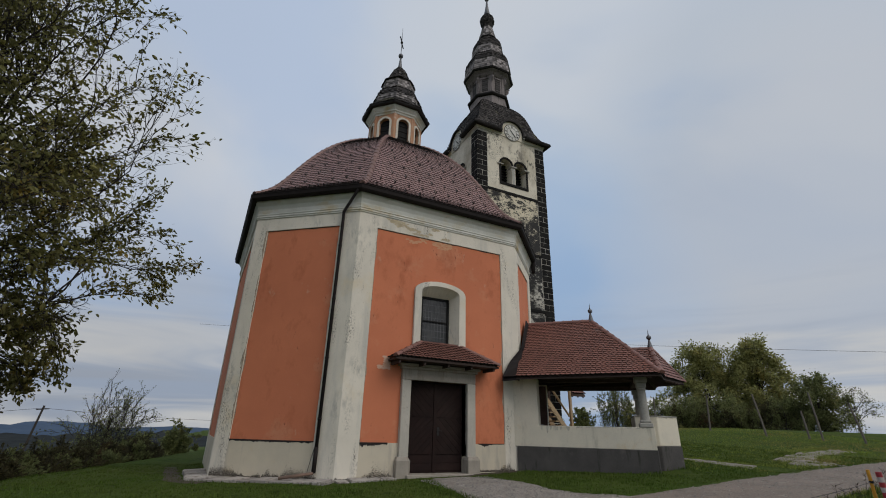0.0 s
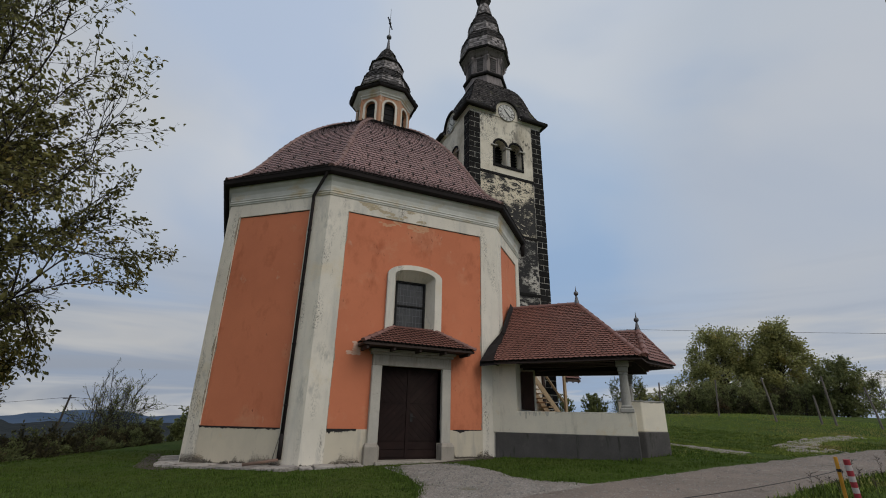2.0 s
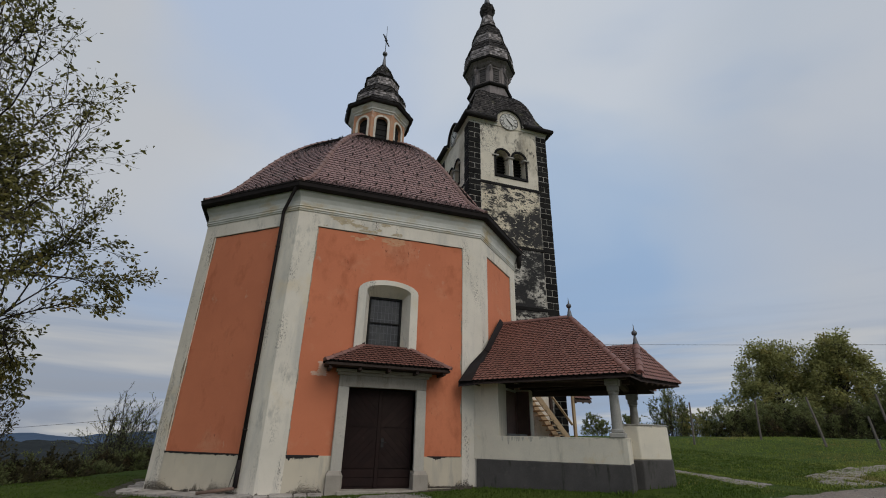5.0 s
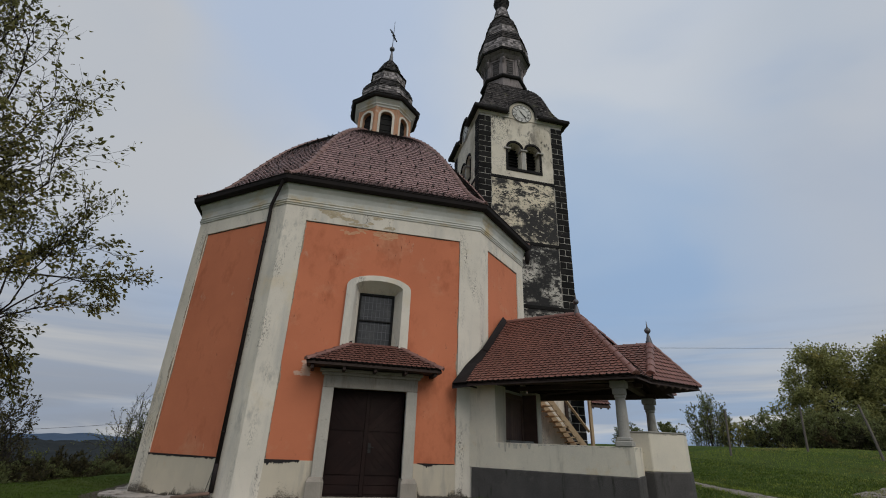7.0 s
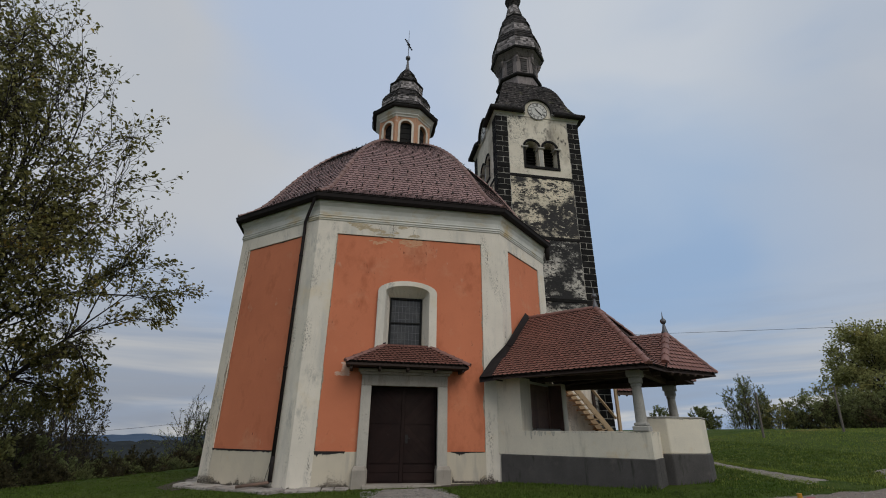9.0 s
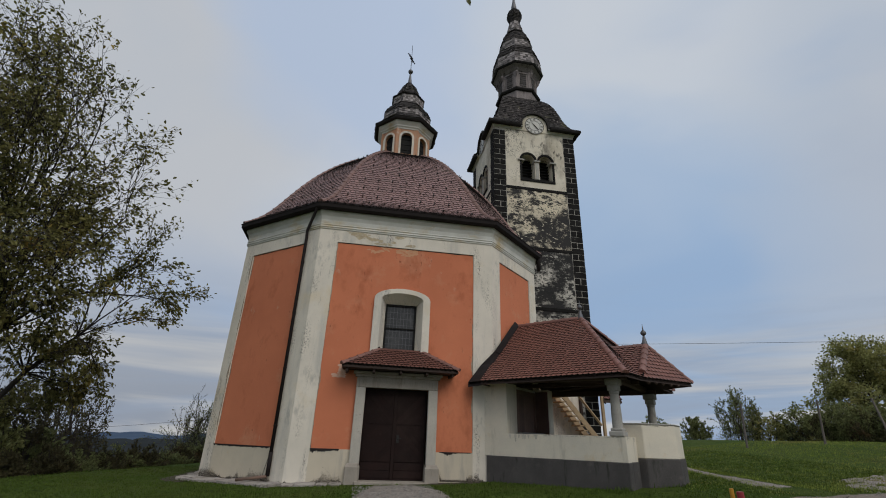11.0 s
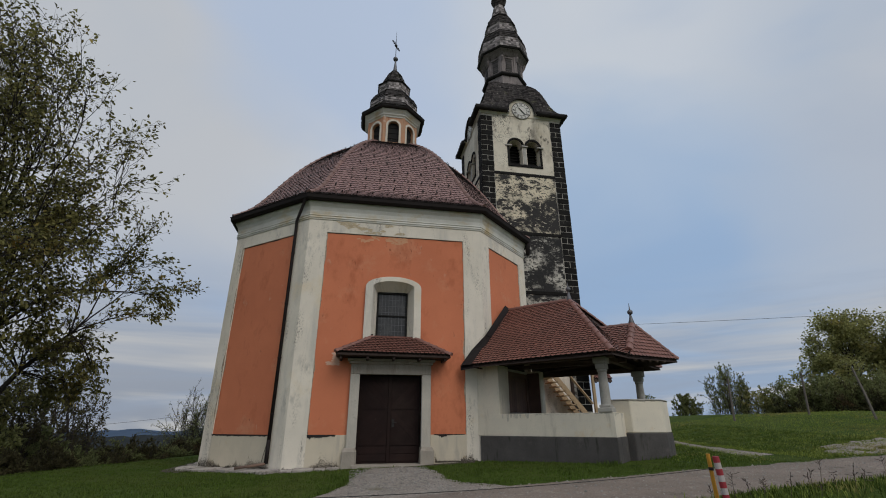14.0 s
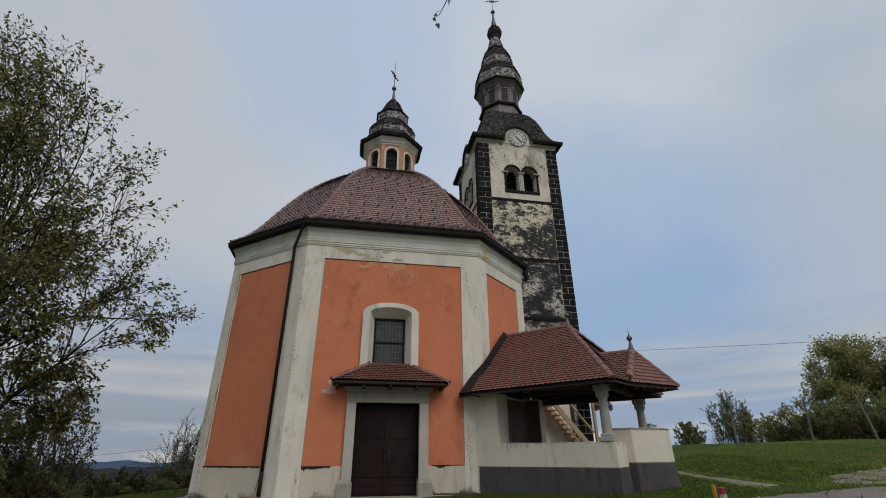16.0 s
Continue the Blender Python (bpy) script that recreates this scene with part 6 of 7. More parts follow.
for k in range(5):
    g = Geo()
    g.tube([BAY["l"].lerp(BAY["r"], 0.12 + 0.15 * k) + Vector((0, 0, -0.09)), BAY["k"].lerp(BAY["p"], 0.75) + Vector((0, 0, -0.14))], 0.045, 4)
    part("rafter", g, M_BEAM, porch)
for u0, v0, u1, v1 in ((0.7, -0.03, 3.9, 1.7), (0.7, 3.45, 3.9, 1.7)):
    g = Geo()
    g.tube([P(u0, v0, 3.60), P(u1, v1, 3.62)], 0.055, 4)
    part("brace", g, M_BEAM, porch)
ridge_tiles([MAIN["d"].lerp(MAIN["m"], 0.02) + up, MAIN["m"] + up * 0.5], 0.05, proof, M_RIDGE, 0.33)
# added dark sheet that hides the orange wall up in the roof space
g = Geo()
fr.box(g, 0.55, 3.05, 3.6, 4.33, -0.03, 0.014)
part("gable_boarding", g, M_TIMBER, porch, "added dark panel covering the wall over the side door")


# ---- trees and shrubs ----
class Plant:
    """Grows a tapered wooden skeleton and its leaves."""

    def __init__(self, seed, leaf=0.10, sides=5, droop=0.25, fluff=0.0, stretch=1.0):
        self.r = random.Random(seed)
        self.wood, self.leaves = Geo(), Geo()
        self.leaf, self.sides, self.droop, self.fluff, self.stretch = leaf, sides, droop, fluff, stretch
        self.far = False

    def rv(self, k=1.0):
        return Vector((self.r.gauss(0, k), self.r.gauss(0, k), self.r.gauss(0, k)))

    def blade(self, p, d):
        d = (d + self.rv(0.5) + Vector((0, 0, -self.droop * 2))).normalized()
        side = d.cross(self.rv()).normalized()
        s = self.leaf * self.r.uniform(0.65, 1.3)
        up = d.cross(side) * s * 0.10
        if self.far:
            self.leaves.add([p, p + d * s * 0.5 + side * s * 0.27 + up, p + d * s, p + d * s * 0.5 - side * s * 0.27 + up], [(0, 1, 2), (0, 2, 3)])
            return
        # oval blade, folded along its rib and curling at the tip
        m, q = p + d * s * 0.32, p + d * s * 0.70 - up * 0.5
        self.leaves.add([p, m + side * s * 0.24 + up, q + side * s * 0.20 + up, p + d * s - up * 2.0, q - side * s * 0.20 + up, m - side * s * 0.24 + up, m, q],
                        [(0, 1, 6), (1, 2, 7, 6), (2, 3, 7), (0, 6, 5), (6, 7, 4, 5), (7, 3, 4)])

    def line(self, p, q, bend, n):
        """A wavering line from p to q that sags or arches by bend."""
        d = q - p
        out = []
        w = self.rv(0.085 * d.length)
        for k in range(n + 1):
            t = k / n
            out.append(p + d * t + (w + Vector((0, 0, bend))) * (4 * t * (1 - t)) + self.rv(0.020 * d.length) * (1 if 0 < k < n else 0))
        return out

    def twig(self, p, d, length, r, leaves):
        q = p + d * length + Vector((0, 0, -self.droop * length * 0.3))
        pts = self.line(p, q, 0.02 * length, 2)
        if self.far:
            self.wood.tube([p, q], [r, r * 0.4], 3, False)
        else:
            self.wood.tube(pts, [r, r * 0.7, r * 0.35], 3, False)
        for _ in range(leaves):
            t = self.r.uniform(0.2, 1.05)
            k = pts[1].lerp(pts[2], (t - 0.5) * 2) if t > 0.5 else pts[0].lerp(pts[1], t * 2)
            self.blade(k + self.rv(self.fluff), d)

    def limb(self, p, q, r0, r1, subs, twigs, leaves, bend=0.0, level=0, start=0.25, spread=0.9):
        n = 6
        pts = self.line(Vector(p), Vector(q), bend, n)
        self.wood.tube(pts, [r0 + (r1 - r0) * k / n for k in range(n + 1)], self.sides if level == 0 else 4, False)
        L = (Vector(q) - Vector(p)).length
        for s in range(subs):
            t = start + (1 - start) * (s + self.r.random()) / subs
            k = min(int(t * n), n - 1)
            b = pts[k].lerp(pts[k + 1], t * n - k)
            d = (pts[k + 1] - pts[k]).normalized()
            d = (d + self.rv(spread * 0.6) * spread + Vector((0, 0, 0.15))).normalized()
            ln_ = L * self.r.uniform(0.22, 0.42) * (1.15 - 0.5 * t)
            if level == 0:
                self.limb(b, b + d * ln_, max(r0 * 0.35 * (1 - 0.5 * t), 0.012), 0.006, max(3, twigs), twigs, leaves, 0.03 * ln_, 1, 0.15, spread)
            else:
                self.twig(b, d, max(ln_ * self.stretch, 0.22), 0.006, leaves)
        self.twig(pts[-1], (pts[-1] - pts[-2]).normalized(), max(0.25, L * 0.10), 0.008, leaves + 1)

    def finish(self, name, at, bark, leaf_mat, label, category, group=""):
        ob = thing(name, at, label, category, group)
        if category == "bush":
            part("brushwood", self.wood, bark, ob, smooth=True, normals=False, kind="stuff")
        else:
            part("trunk", self.wood, bark, ob, smooth=True, normals=False)
        if self.leaves.v:
            part("foliage" if category == "bush" else "crown", self.leaves, leaf_mat, ob, normals=False, kind="stuff" if category == "bush" else "")
        return ob


# large tree beside the church
tp = Plant(7, leaf=0.148, fluff=0.09, stretch=1.5, droop=0.32)
root = Vector((-7.5, 16.7, ground(-7.5, 16.7) - 0.3))
fork = Vector((-6.75, 16.6, 1.6))
tp.wood.tube([root, root.lerp(fork, 0.45) + Vector((0.08, 0, 0)), fork], [0.22, 0.16, 0.135], 12, False)
f2 = Vector((-5.75, 16.4, 3.4))
tp.wood.tube([fork, fork.lerp(f2, 0.5) + Vector((-0.04, 0, 0.05)), f2], [0.105, 0.09, 0.075], 9, False)
f3 = Vector((-6.9, 15.9, 4.4))
tp.wood.tube([fork, fork.lerp(f3, 0.5) + Vector((-0.15, 0, 0)), f3], [0.12, 0.11, 0.10], 9, False)
f4 = Vector((-6.8, 14.6, 8.2))
tp.wood.tube([f3, f3.lerp(f4, 0.5), f4], [0.10, 0.085, 0.07], 8, False)
f5 = Vector((-4.55, 16.4, 4.7))
tp.wood.tube([f2, f2.lerp(f5, 0.5) + Vector((0, 0, 0.08)), f5], [0.070, 0.060, 0.05], 7, False)
second = Vector((-7.9, 17.2, ground(-7.9, 17.2) - 0.3))
tp.wood.tube([second, second.lerp(f3, 0.5) + Vector((0.12, 0, 0)), f3 + Vector((0.1, 0.1, 0.4))], [0.15, 0.12, 0.08], 9, False)
# airy outer limbs
for base, tip, bend in ((f5, (-1.9, 16.6, 5.6), 0.3), (f5, (-2.6, 15.6, 8.3), 0.4), (f3, (-2.4, 12.9, 10.2), 0.6), (f3, (-2.3, 12.8, 9.4), 0.5),
                        (f4, (-2.9, 13.0, 11.4), 0.3), (f4, (-3.2, 10.6, 11.5), 0.3), (f4, (-4.1, 10.6, 12.7), 0.2), (f4, (-5.3, 11.2, 13.6), 0.1), (f4, (-5.8, 12.6, 14.8), 0.0),
                        (f4, (-7.4, 13.6, 15.6), 0.0), (f4, (-7.5, 12.0, 15.4), 0.1), (f4, (-7.1, 12.5, 15.3), 0.0), (f4, (-6.2, 11.5, 13.2), 0.1), (f4, (-8.6, 12.4, 16.3), 0.1),
                        (f4, (-4.0, 10.2, 10.6), 0.3), (f3, (-2.9, 14.0, 6.2), 0.4), (f4, (-5.6, 12.5, 13.5), 0.1), (f4, (-9.0, 13.0, 15.2), 0.1), (f3, (-3.2, 12.5, 9.2), 0.4)):
    d = Vector(tip) - base
    tp.limb(base, base + d * 0.92, 0.030, 0.006, 12, 6, 3, bend, 0, 0.22, 0.8)
# dense inner and lower crown
inner = [(f2, (-4.4, 14.4, 5.6)), (f3, (-4.2, 13.6, 6.6)), (f3, (-5.6, 13.6, 5.0)), (f3, (-4.1, 12.0, 6.6)), (f3, (-3.4, 13.0, 7.0)), (f3, (-4.3, 12.5, 5.2)), (f2, (-3.6, 13.5, 5.6)),
         (f2, (-4.9, 13.6, 4.3)), (f2, (-4.7, 14.9, 4.4)), (f2, (-4.2, 17.4, 4.6)), (f2, (-4.2, 15.6, 4.1)), (f3, (-6.2, 14.6, 4.6)),
         (f5, (-4.1, 18.0, 3.1)), (f5, (-5.2, 17.6, 8.8)), (f5, (-4.2, 17.8, 10.6)), (f3, (-3.4, 11.4, 9.0))]
for k in range(22):
    z = 5.2 + 8.6 * (k + tp.r.random()) / 22
    side = 0.5 * max(0.0, z - 10.5)
    inner.append((f3 if z < 9.5 else f4, (tp.r.uniform(-8.6, -3.9 - side), tp.r.uniform(11.2, 14.6), z)))
for base, tip in inner:
    d = Vector(tip) - base
    tp.limb(base, base + d * 0.95, 0.034, 0.007, 12, 7, 4, 0.3, 0, 0.25, 1.0)
# bare grey twigs between the lower limbs
for q in ((-3.7, 15.6, 4.3), (-4.0, 15.2, 3.7), (-4.3, 15.4, 4.9), (-3.6, 16.2, 4.9)):
    tp.limb(f5, q, 0.022, 0.005, 10, 6, 0, 0.1, 0, 0.3, 0.9)
# one level arm reaching out over the meadow, with its side shoots
arm = [f3, Vector((-5.9, 16.1, 5.7)), Vector((-4.7, 16.4, 6.35)), Vector((-3.2, 16.8, 6.45))]
tp.wood.tube(arm, [0.07, 0.055, 0.040, 0.025], 7, False)
for base, q in ((arm[3], (-1.37, 17.25, 6.95)), (arm[2], (-2.2, 16.9, 7.5)), (arm[3], (-2.0, 17.1, 6.1)), (arm[2], (-3.0, 16.3, 7.6))):
    tp.limb(base, q, 0.018, 0.005, 10, 6, 3, 0.1, 0, 0.1, 0.8)
# leafy boughs high on the near side
for q in ((-4.2, 14.2, 8.9), (-4.5, 14.5, 8.3), (-3.9, 14.9, 8.5), (-4.4, 14.0, 9.6), (-5.0, 13.6, 10.4)):
    tp.limb(f4.lerp(f3, 0.4), q, 0.028, 0.006, 12, 7, 5, 0.3, 0, 0.3, 1.0)
# leafy low boughs between the fork and the undergrowth
for base, q in ((f2, (-5.6, 18.1, 2.6)), (fork, (-6.3, 18.5, 2.4)), (fork, (-6.9, 18.6, 3.2)), (f2, (-4.9, 18.1, 2.9)), (f2, (-4.5, 18.3, 2.8)), (f2, (-4.8, 18.5, 3.4))):
    tp.limb(base, q, 0.026, 0.006, 11, 6, 4, 0.15, 0, 0.25, 1.0)
for q in ((-5.6, 16.9, 3.9), (-5.2, 16.4, 3.4), (-6.0, 16.6, 4.6), (-5.0, 17.0, 5.0)):
    tp.limb(f2 if q[2] < 4.0 else f5, q, 0.020, 0.005, 10, 6, 0, 0.1, 0, 0.25, 1.0)
tp.finish("tree", root, M_BARK, M_LEAF, "large half-bare deciduous tree with yellowing green leaves", "tree")

def bush(name, at, w, h, stems, leaf, density, seed, mat, label, lean=0.0, subs=5, droop=0.1, group="", thin=1.0, fluff=0.03):
    pl = Plant(seed, leaf=leaf, droop=droop, fluff=fluff)
    c = Vector((at[0], at[1], ground(at[0], at[1]) - 0.15))
    pl.far = at[0] > 25 or at[1] > 21
    for k in range(stems):
        a = pl.r.uniform(0, 2 * math.pi)
        rr = math.sqrt(pl.r.random()) * w * 0.5
        hh = h * (1 - 0.45 * (rr / (w * 0.5)) ** 2) * pl.r.uniform(0.72, 1.0)
        base = c + Vector((math.cos(a) * rr * 0.75, math.sin(a) * rr * 0.75, 0))
        top = c + Vector((math.cos(a) * rr + lean * hh, math.sin(a) * rr, hh))
        pl.limb(base, top, 0.012 * h * thin, 0.005, subs, 5, density, 0.0, 0, 0.03, 0.8)
    # leafy skirt down to the ground
    for k in range(stems * 5):
        a, q = pl.r.uniform(0, 2 * math.pi), math.sqrt(pl.r.random()) * w * 0.48
        x, y = at[0] + math.cos(a) * q, at[1] + math.sin(a) * q
        b = Vector((x, y, ground(x, y) + h * 0.22 * pl.r.random() ** 2))
        pl.twig(b, Vector((math.cos(a) * 0.5, math.sin(a) * 0.5, pl.r.uniform(0.2, 0.9))).normalized(), 0.10 * h + 0.12, 0.006, density)
    return pl.finish(name, c, M_BARK, mat, label, "bush", group)


def fan_shrub(at, w, h, stems, seed, label):
    """Thin shoots that spread like a fan from one foot, with tiny leaves."""
    pl = Plant(seed, leaf=0.075, droop=0.0, fluff=0.03)
    c = Vector((at[0], at[1], ground(*at) - 0.1))
    for k in range(stems):
        a = pl.r.uniform(0, 2 * math.pi)
        q = pl.r.random() ** 0.7
        hh = h * (1 - 0.62 * q) * pl.r.uniform(0.75, 1.0)
        base = c + pl.rv(0.12) * Vector((1, 1, 0))
        tip = c + Vector((math.cos(a) * q * w * 0.5, math.sin(a) * q * w * 0.5, hh))
        pl.limb(base, tip, 0.014, 0.004, 9, 4, 3, 0.32 * q * hh, 0, 0.25, 0.8)
    for k in range(120):
        a, q = pl.r.uniform(0, 2 * math.pi), math.sqrt(pl.r.random())
        b = c + Vector((math.cos(a) * q * w * 0.36, math.sin(a) * q * w * 0.36, 0))
        pl.limb(b, b + Vector((pl.r.gauss(0, 0.4), pl.r.gauss(0, 0.4), h * 0.42 * (1 - 0.5 * q) * pl.r.uniform(0.5, 1))), 0.010, 0.004, 4, 4, 5, 0.0, 0, 0.2, 1.0)
    return pl.finish("shrub", c, M_BARK, M_LEAF_B, label, "bush")


fan_shrub((-3.9, 30.0), 5.4, 4.9, 34, 31, "tall sparse shrub with arching thin shoots at the slope's edge")
bush("shrub", (-4.1, 30.2), 1.3, 6.4, 3, 0.06, 3, 35, M_LEAF_B, "tall bare shoots rising from the shrub", subs=7, droop=0.0, thin=0.4)
bush("bush", (-7.6, 18.9), 1.9, 3.3, 20, 0.13, 10, 32, M_LEAF_Y, "leafy young tree with yellow-green leaves beside the meadow")
bush("bush", (-9.0, 19.6), 3.0, 3.6, 26, 0.13, 11, 36, M_LEAF_B, "dense dark green bush under the large tree")
bush("bush", (-7.3, 15.4), 1.6, 1.5, 18, 0.11, 10, 37, M_LEAF, "low leafy bush under the large tree")
bush("bush", (-8.3, 17.4), 2.4, 4.2, 26, 0.115, 10, 38, M_LEAF, "tall leafy undergrowth round the foot of the large tree")
bush("bush", (-9.4, 16.2), 3.0, 5.0, 28, 0.115, 10, 39, M_LEAF_B, "tall dense undergrowth beside the large tree")
bush("bush", (-9.4, 18.6), 3.6, 4.2, 20, 0.15, 8, 33, M_LEAF_B, "dense green bush beside the meadow")
for at, w, h, seed in (((-9.3, 27.0), 3.6, 7.0, 61), ((-11.2, 23.0), 4.2, 7.0, 62), ((-8.6, 21.4), 2.6, 4.8, 63), ((-10.9, 29.5), 3.6, 5.6, 64), ((-9.6, 19.0), 2.8, 4.8, 65)):
    bush("thicket_bush", at, w, h, 26, 0.14, 6, seed, M_LEAF_D, "tall dark thicket with brown twigs at the slope's edge", group="thicket behind the large tree", fluff=0.08)
bush("bush", (-0.8, 40.5), 2.2, 3.2, 22, 0.18, 11, 34, M_LEAF_B, "small dark evergreen bush behind the church")
bush("bush", (-3.2, 41.0), 1.3, 3.2, 12, 0.18, 11, 134, M_LEAF_B, "small dark evergreen bush behind the church")
for k, (x, y, w, h) in enumerate(((-5.9, 12.7, 1.8, 1.3), (-6.7, 13.6, 2.0, 1.7), (-5.7, 14.2, 1.5, 1.3), (-7.5, 12.3, 2.0, 1.6), (-6.2, 11.3, 1.6, 1.1), (-7.9, 14.8, 2.2, 2.2), (-6.6, 15.6, 1.5, 1.5))):
    bush("weed_clump", (x, y), w, h, 20, 0.12, 9, 180 + k, M_LEAF_D if k % 2 else M_LEAF_B, "rough dark weeds under the large tree", group="weeds under the large tree")
random.seed(77)
for k in range(20):
    t = k / 19
    x, y = -6.4 + 4.9 * t + random.uniform(-0.3, 0.3), 14.2 + 15.0 * t + random.uniform(-0.3, 0.3)
    bush("bramble", (x - 0.5, y), 2.1, random.uniform(1.0, 1.5) if k < 6 else random.uniform(0.8, 1.35), 15, 0.10, 9, 200 + k, M_LEAF_B if k % 3 == 1 else M_LEAF_D, "low tangled bramble along the edge of the meadow", group="brambles along the slope")
for k in range(18):
    x, y = random.uniform(-16, -7.0), random.uniform(18, 46)
    bush("thicket_bush", (x, y), 4.0, random.uniform(1.3, 2.3), 12, 0.19, 9, 240 + k, M_LEAF_B if k % 2 else M_LEAF_D, "rough scrub bush on the falling slope", group="scrub on the slope")

# walnut trees and scrub beyond the meadow
def far_tree(name, at, w, h, seed, mat, label, leaf=0.31, limbs=54, low=0.04, leaves=5):
    pl = Plant(seed, leaf=leaf, droop=0.1, fluff=leaf * 0.9, stretch=1.35)
    c = Vector((at[0], at[1], ground(*at) - 0.4))
    pl.far = True
    fk = c + Vector((0, 0, h * 0.16))
    pl.wood.tube([c, fk], [0.024 * h, 0.018 * h], 8, False)
    for k in range(limbs):
        a = 2 * math.pi * (k * 0.618 + pl.r.uniform(-0.08, 0.08))
        t = (k + 0.5) / limbs
        z = h * (low + (0.97 - low) * t)
        rad = w * 0.5 * math.sin(math.pi * min(1.0, 0.24 + 0.72 * t)) ** 0.7 * pl.r.uniform(0.6, 1.08)
        pl.limb(fk + Vector((0, 0, h * 0.45 * t)), c + Vector((math.cos(a) * rad, math.sin(a) * rad, z)), 0.006 * h, 0.012, 9, 8, leaves, 0.05 * h, 0, 0.25, 1.0)
    return pl.finish(name, c, M_BARK, mat, label, "tree")


far_tree("walnut_tree", (58.8, 39.4), 10.8, 11.3, 51, M_LEAF_Y, "round walnut tree turning yellow beyond the meadow")
far_tree("walnut_tree", (62.0, 34.4), 7.4, 11.6, 52, M_LEAF_Y, "tall walnut tree turning yellow beyond the meadow")
far_tree("tree", (54.6, 25.1), 5.0, 5.7, 53, M_LEAF_B, "low dark fruit tree beyond the meadow", 0.22, 30)
far_tree("tree", (57.0, 23.2), 4.5, 4.6, 56, M_LEAF_B, "sparse half-bare fruit tree beyond the meadow", 0.14, 14, 0.3, 1)
random.seed(78)
for k in range(13):
    t = k / 12
    x, y = 46.2 + 7.8 * t + random.uniform(-0.8, 0.8), 37.8 - 11.8 * t + random.uniform(-0.8, 0.8)
    bush("hedge_bush", (x, y), 4.2, random.uniform(2.3, 3.6), 15, 0.2, 6, 300 + k, M_LEAF_D if k % 4 == 1 else M_LEAF_B, "dark overgrown hedge bush behind the meadow", group="hedge behind the meadow", fluff=0.12)
bush("shrub", (43.2, 40.4), 3.8, 5.2, 40, 0.14, 5, 41, M_LEAF_B, "tall loose upright shrub at the end of the hedge", subs=7, droop=0.0, thin=0.5)
bush("shrub", (39.4, 42.0), 2.6, 2.5, 20, 0.16, 8, 42, M_LEAF_B, "low yellowing shrub behind the crest of the meadow")
bush("shrub", (36.4, 44.0), 3.0, 2.4, 14, 0.16, 7, 43, M_LEAF_B, "low shrub behind the crest of the meadow")
bush("shrub", (44.6, 38.6), 3.2, 2.6, 16, 0.16, 7, 44, M_LEAF_Y, "low yellowing shrub at the end of the hedge")

# a tree behind the viewer, of which one drooping twig reaches into view
ot = Plant(17, leaf=0.13)
o0 = Vector((10.5, -7.0, ground(10.5, -7.0) - 0.2))
o1, o2 = Vector((10.2, -6.4, 6.0)), Vector((7.4, -1.2, 7.0))
ot.wood.tube([o0, o0.lerp(o1, 0.5) + Vector((0.1, 0, 0)), o1], [0.26, 0.21, 0.16], 10, False)
ot.wood.tube([o1, o1.lerp(o2, 0.5) + Vector((0, 0, 0.5)), o2, Vector((6.25, 0.70, 5.40)), Vector((6.10, 0.83, 5.06))], [0.11, 0.06, 0.02, 0.006, 0.003], 7, False)
ot.leaf = 0.06
ot.twig(Vector((6.10, 0.83, 5.12)), Vector((-0.15, 0.0, -0.98)), 0.15, 0.003, 3)
ot.twig(Vector((6.17, 0.78, 5.26)), Vector((0.3, 0.0, -0.7)), 0.10, 0.003, 2)
ot.leaf = 0.13
for q in ((12.5, -9.5, 11.0), (8.5, -10.0, 10.5), (13.5, -5.0, 9.5), (10.0, -4.0, 12.5)):
    ot.limb(o1, q, 0.08, 0.012, 8, 5, 5, 0.3)
ot.finish("tree", o0, M_BARK, M_LEAF, "roadside tree with one thin branch reaching over the road", "tree")

M_POST = material("old_dark_post_wood", (0.175, 0.152, 0.132), (0.115, 0.100, 0.088), 3.0, 30, 0.25, 0.9, 0.5, 0.01, (), stretch=(3, 3, 0.5))
# leaning trellis posts on the crest
for k, ((bx, by), (tx, ty, tz)) in enumerate((((29.74, 16.63), (29.58, 16.89, 4.24)), ((30.68, 14.92), (30.64, 15.0, 3.28)),
                                             ((30.94, 14.4), (30.88, 14.52, 4.28)), ((31.68, 12.79), (31.57, 13.05, 3.65)), ((26.3, 21.4), (26.39, 21.31, 4.10)), ((30.15, 20.36), (30.26, 20.24, 4.4)),
                                             ((33.0, 10.2), (32.9, 10.5, 3.8)))):
    g = Geo()
    gz = ground(bx, by)
    g.tube([(bx, by, gz - 0.3), ((bx + tx) / 2 + 0.01, (by + ty) / 2, (gz + tz) / 2), (tx, ty, tz)], [0.058, 0.052, 0.045], 7)
    tagged(part("fence_post", g, M_POST), "weathered grey wooden trellis post standing crooked in the grass", "post", "posts on the crest")

# overhead cable and leaning pole in the valley
g = Geo()
A, B = Vector((34.7, 39.1, 11.25)), Vector((57.8, 20.3, 9.85))
d = B - A
pts = []
for k in range(25):
    t = -1.6 + 5.2 * k / 24
    pts.append(A + d * t + Vector((0, 0, 0.25 * ((t - 0.5) ** 2 - 0.25))))
g.tube(pts, 0.016, 5)
tagged(part("overhead_cable", g, M_BLACK), "thin black overhead cable above the meadow", "cable")
pole = thing("power_pole", (-18.8, 77.4, ground(-18.8, 77.4)), "leaning wooden power pole in the valley", "pole")
g = Geo()
g.tube([(-19.4, 77.4, ground(-19.4, 77.4) - 0.5), (-17.95, 77.46, 3.6)], [0.16, 0.12], 8)
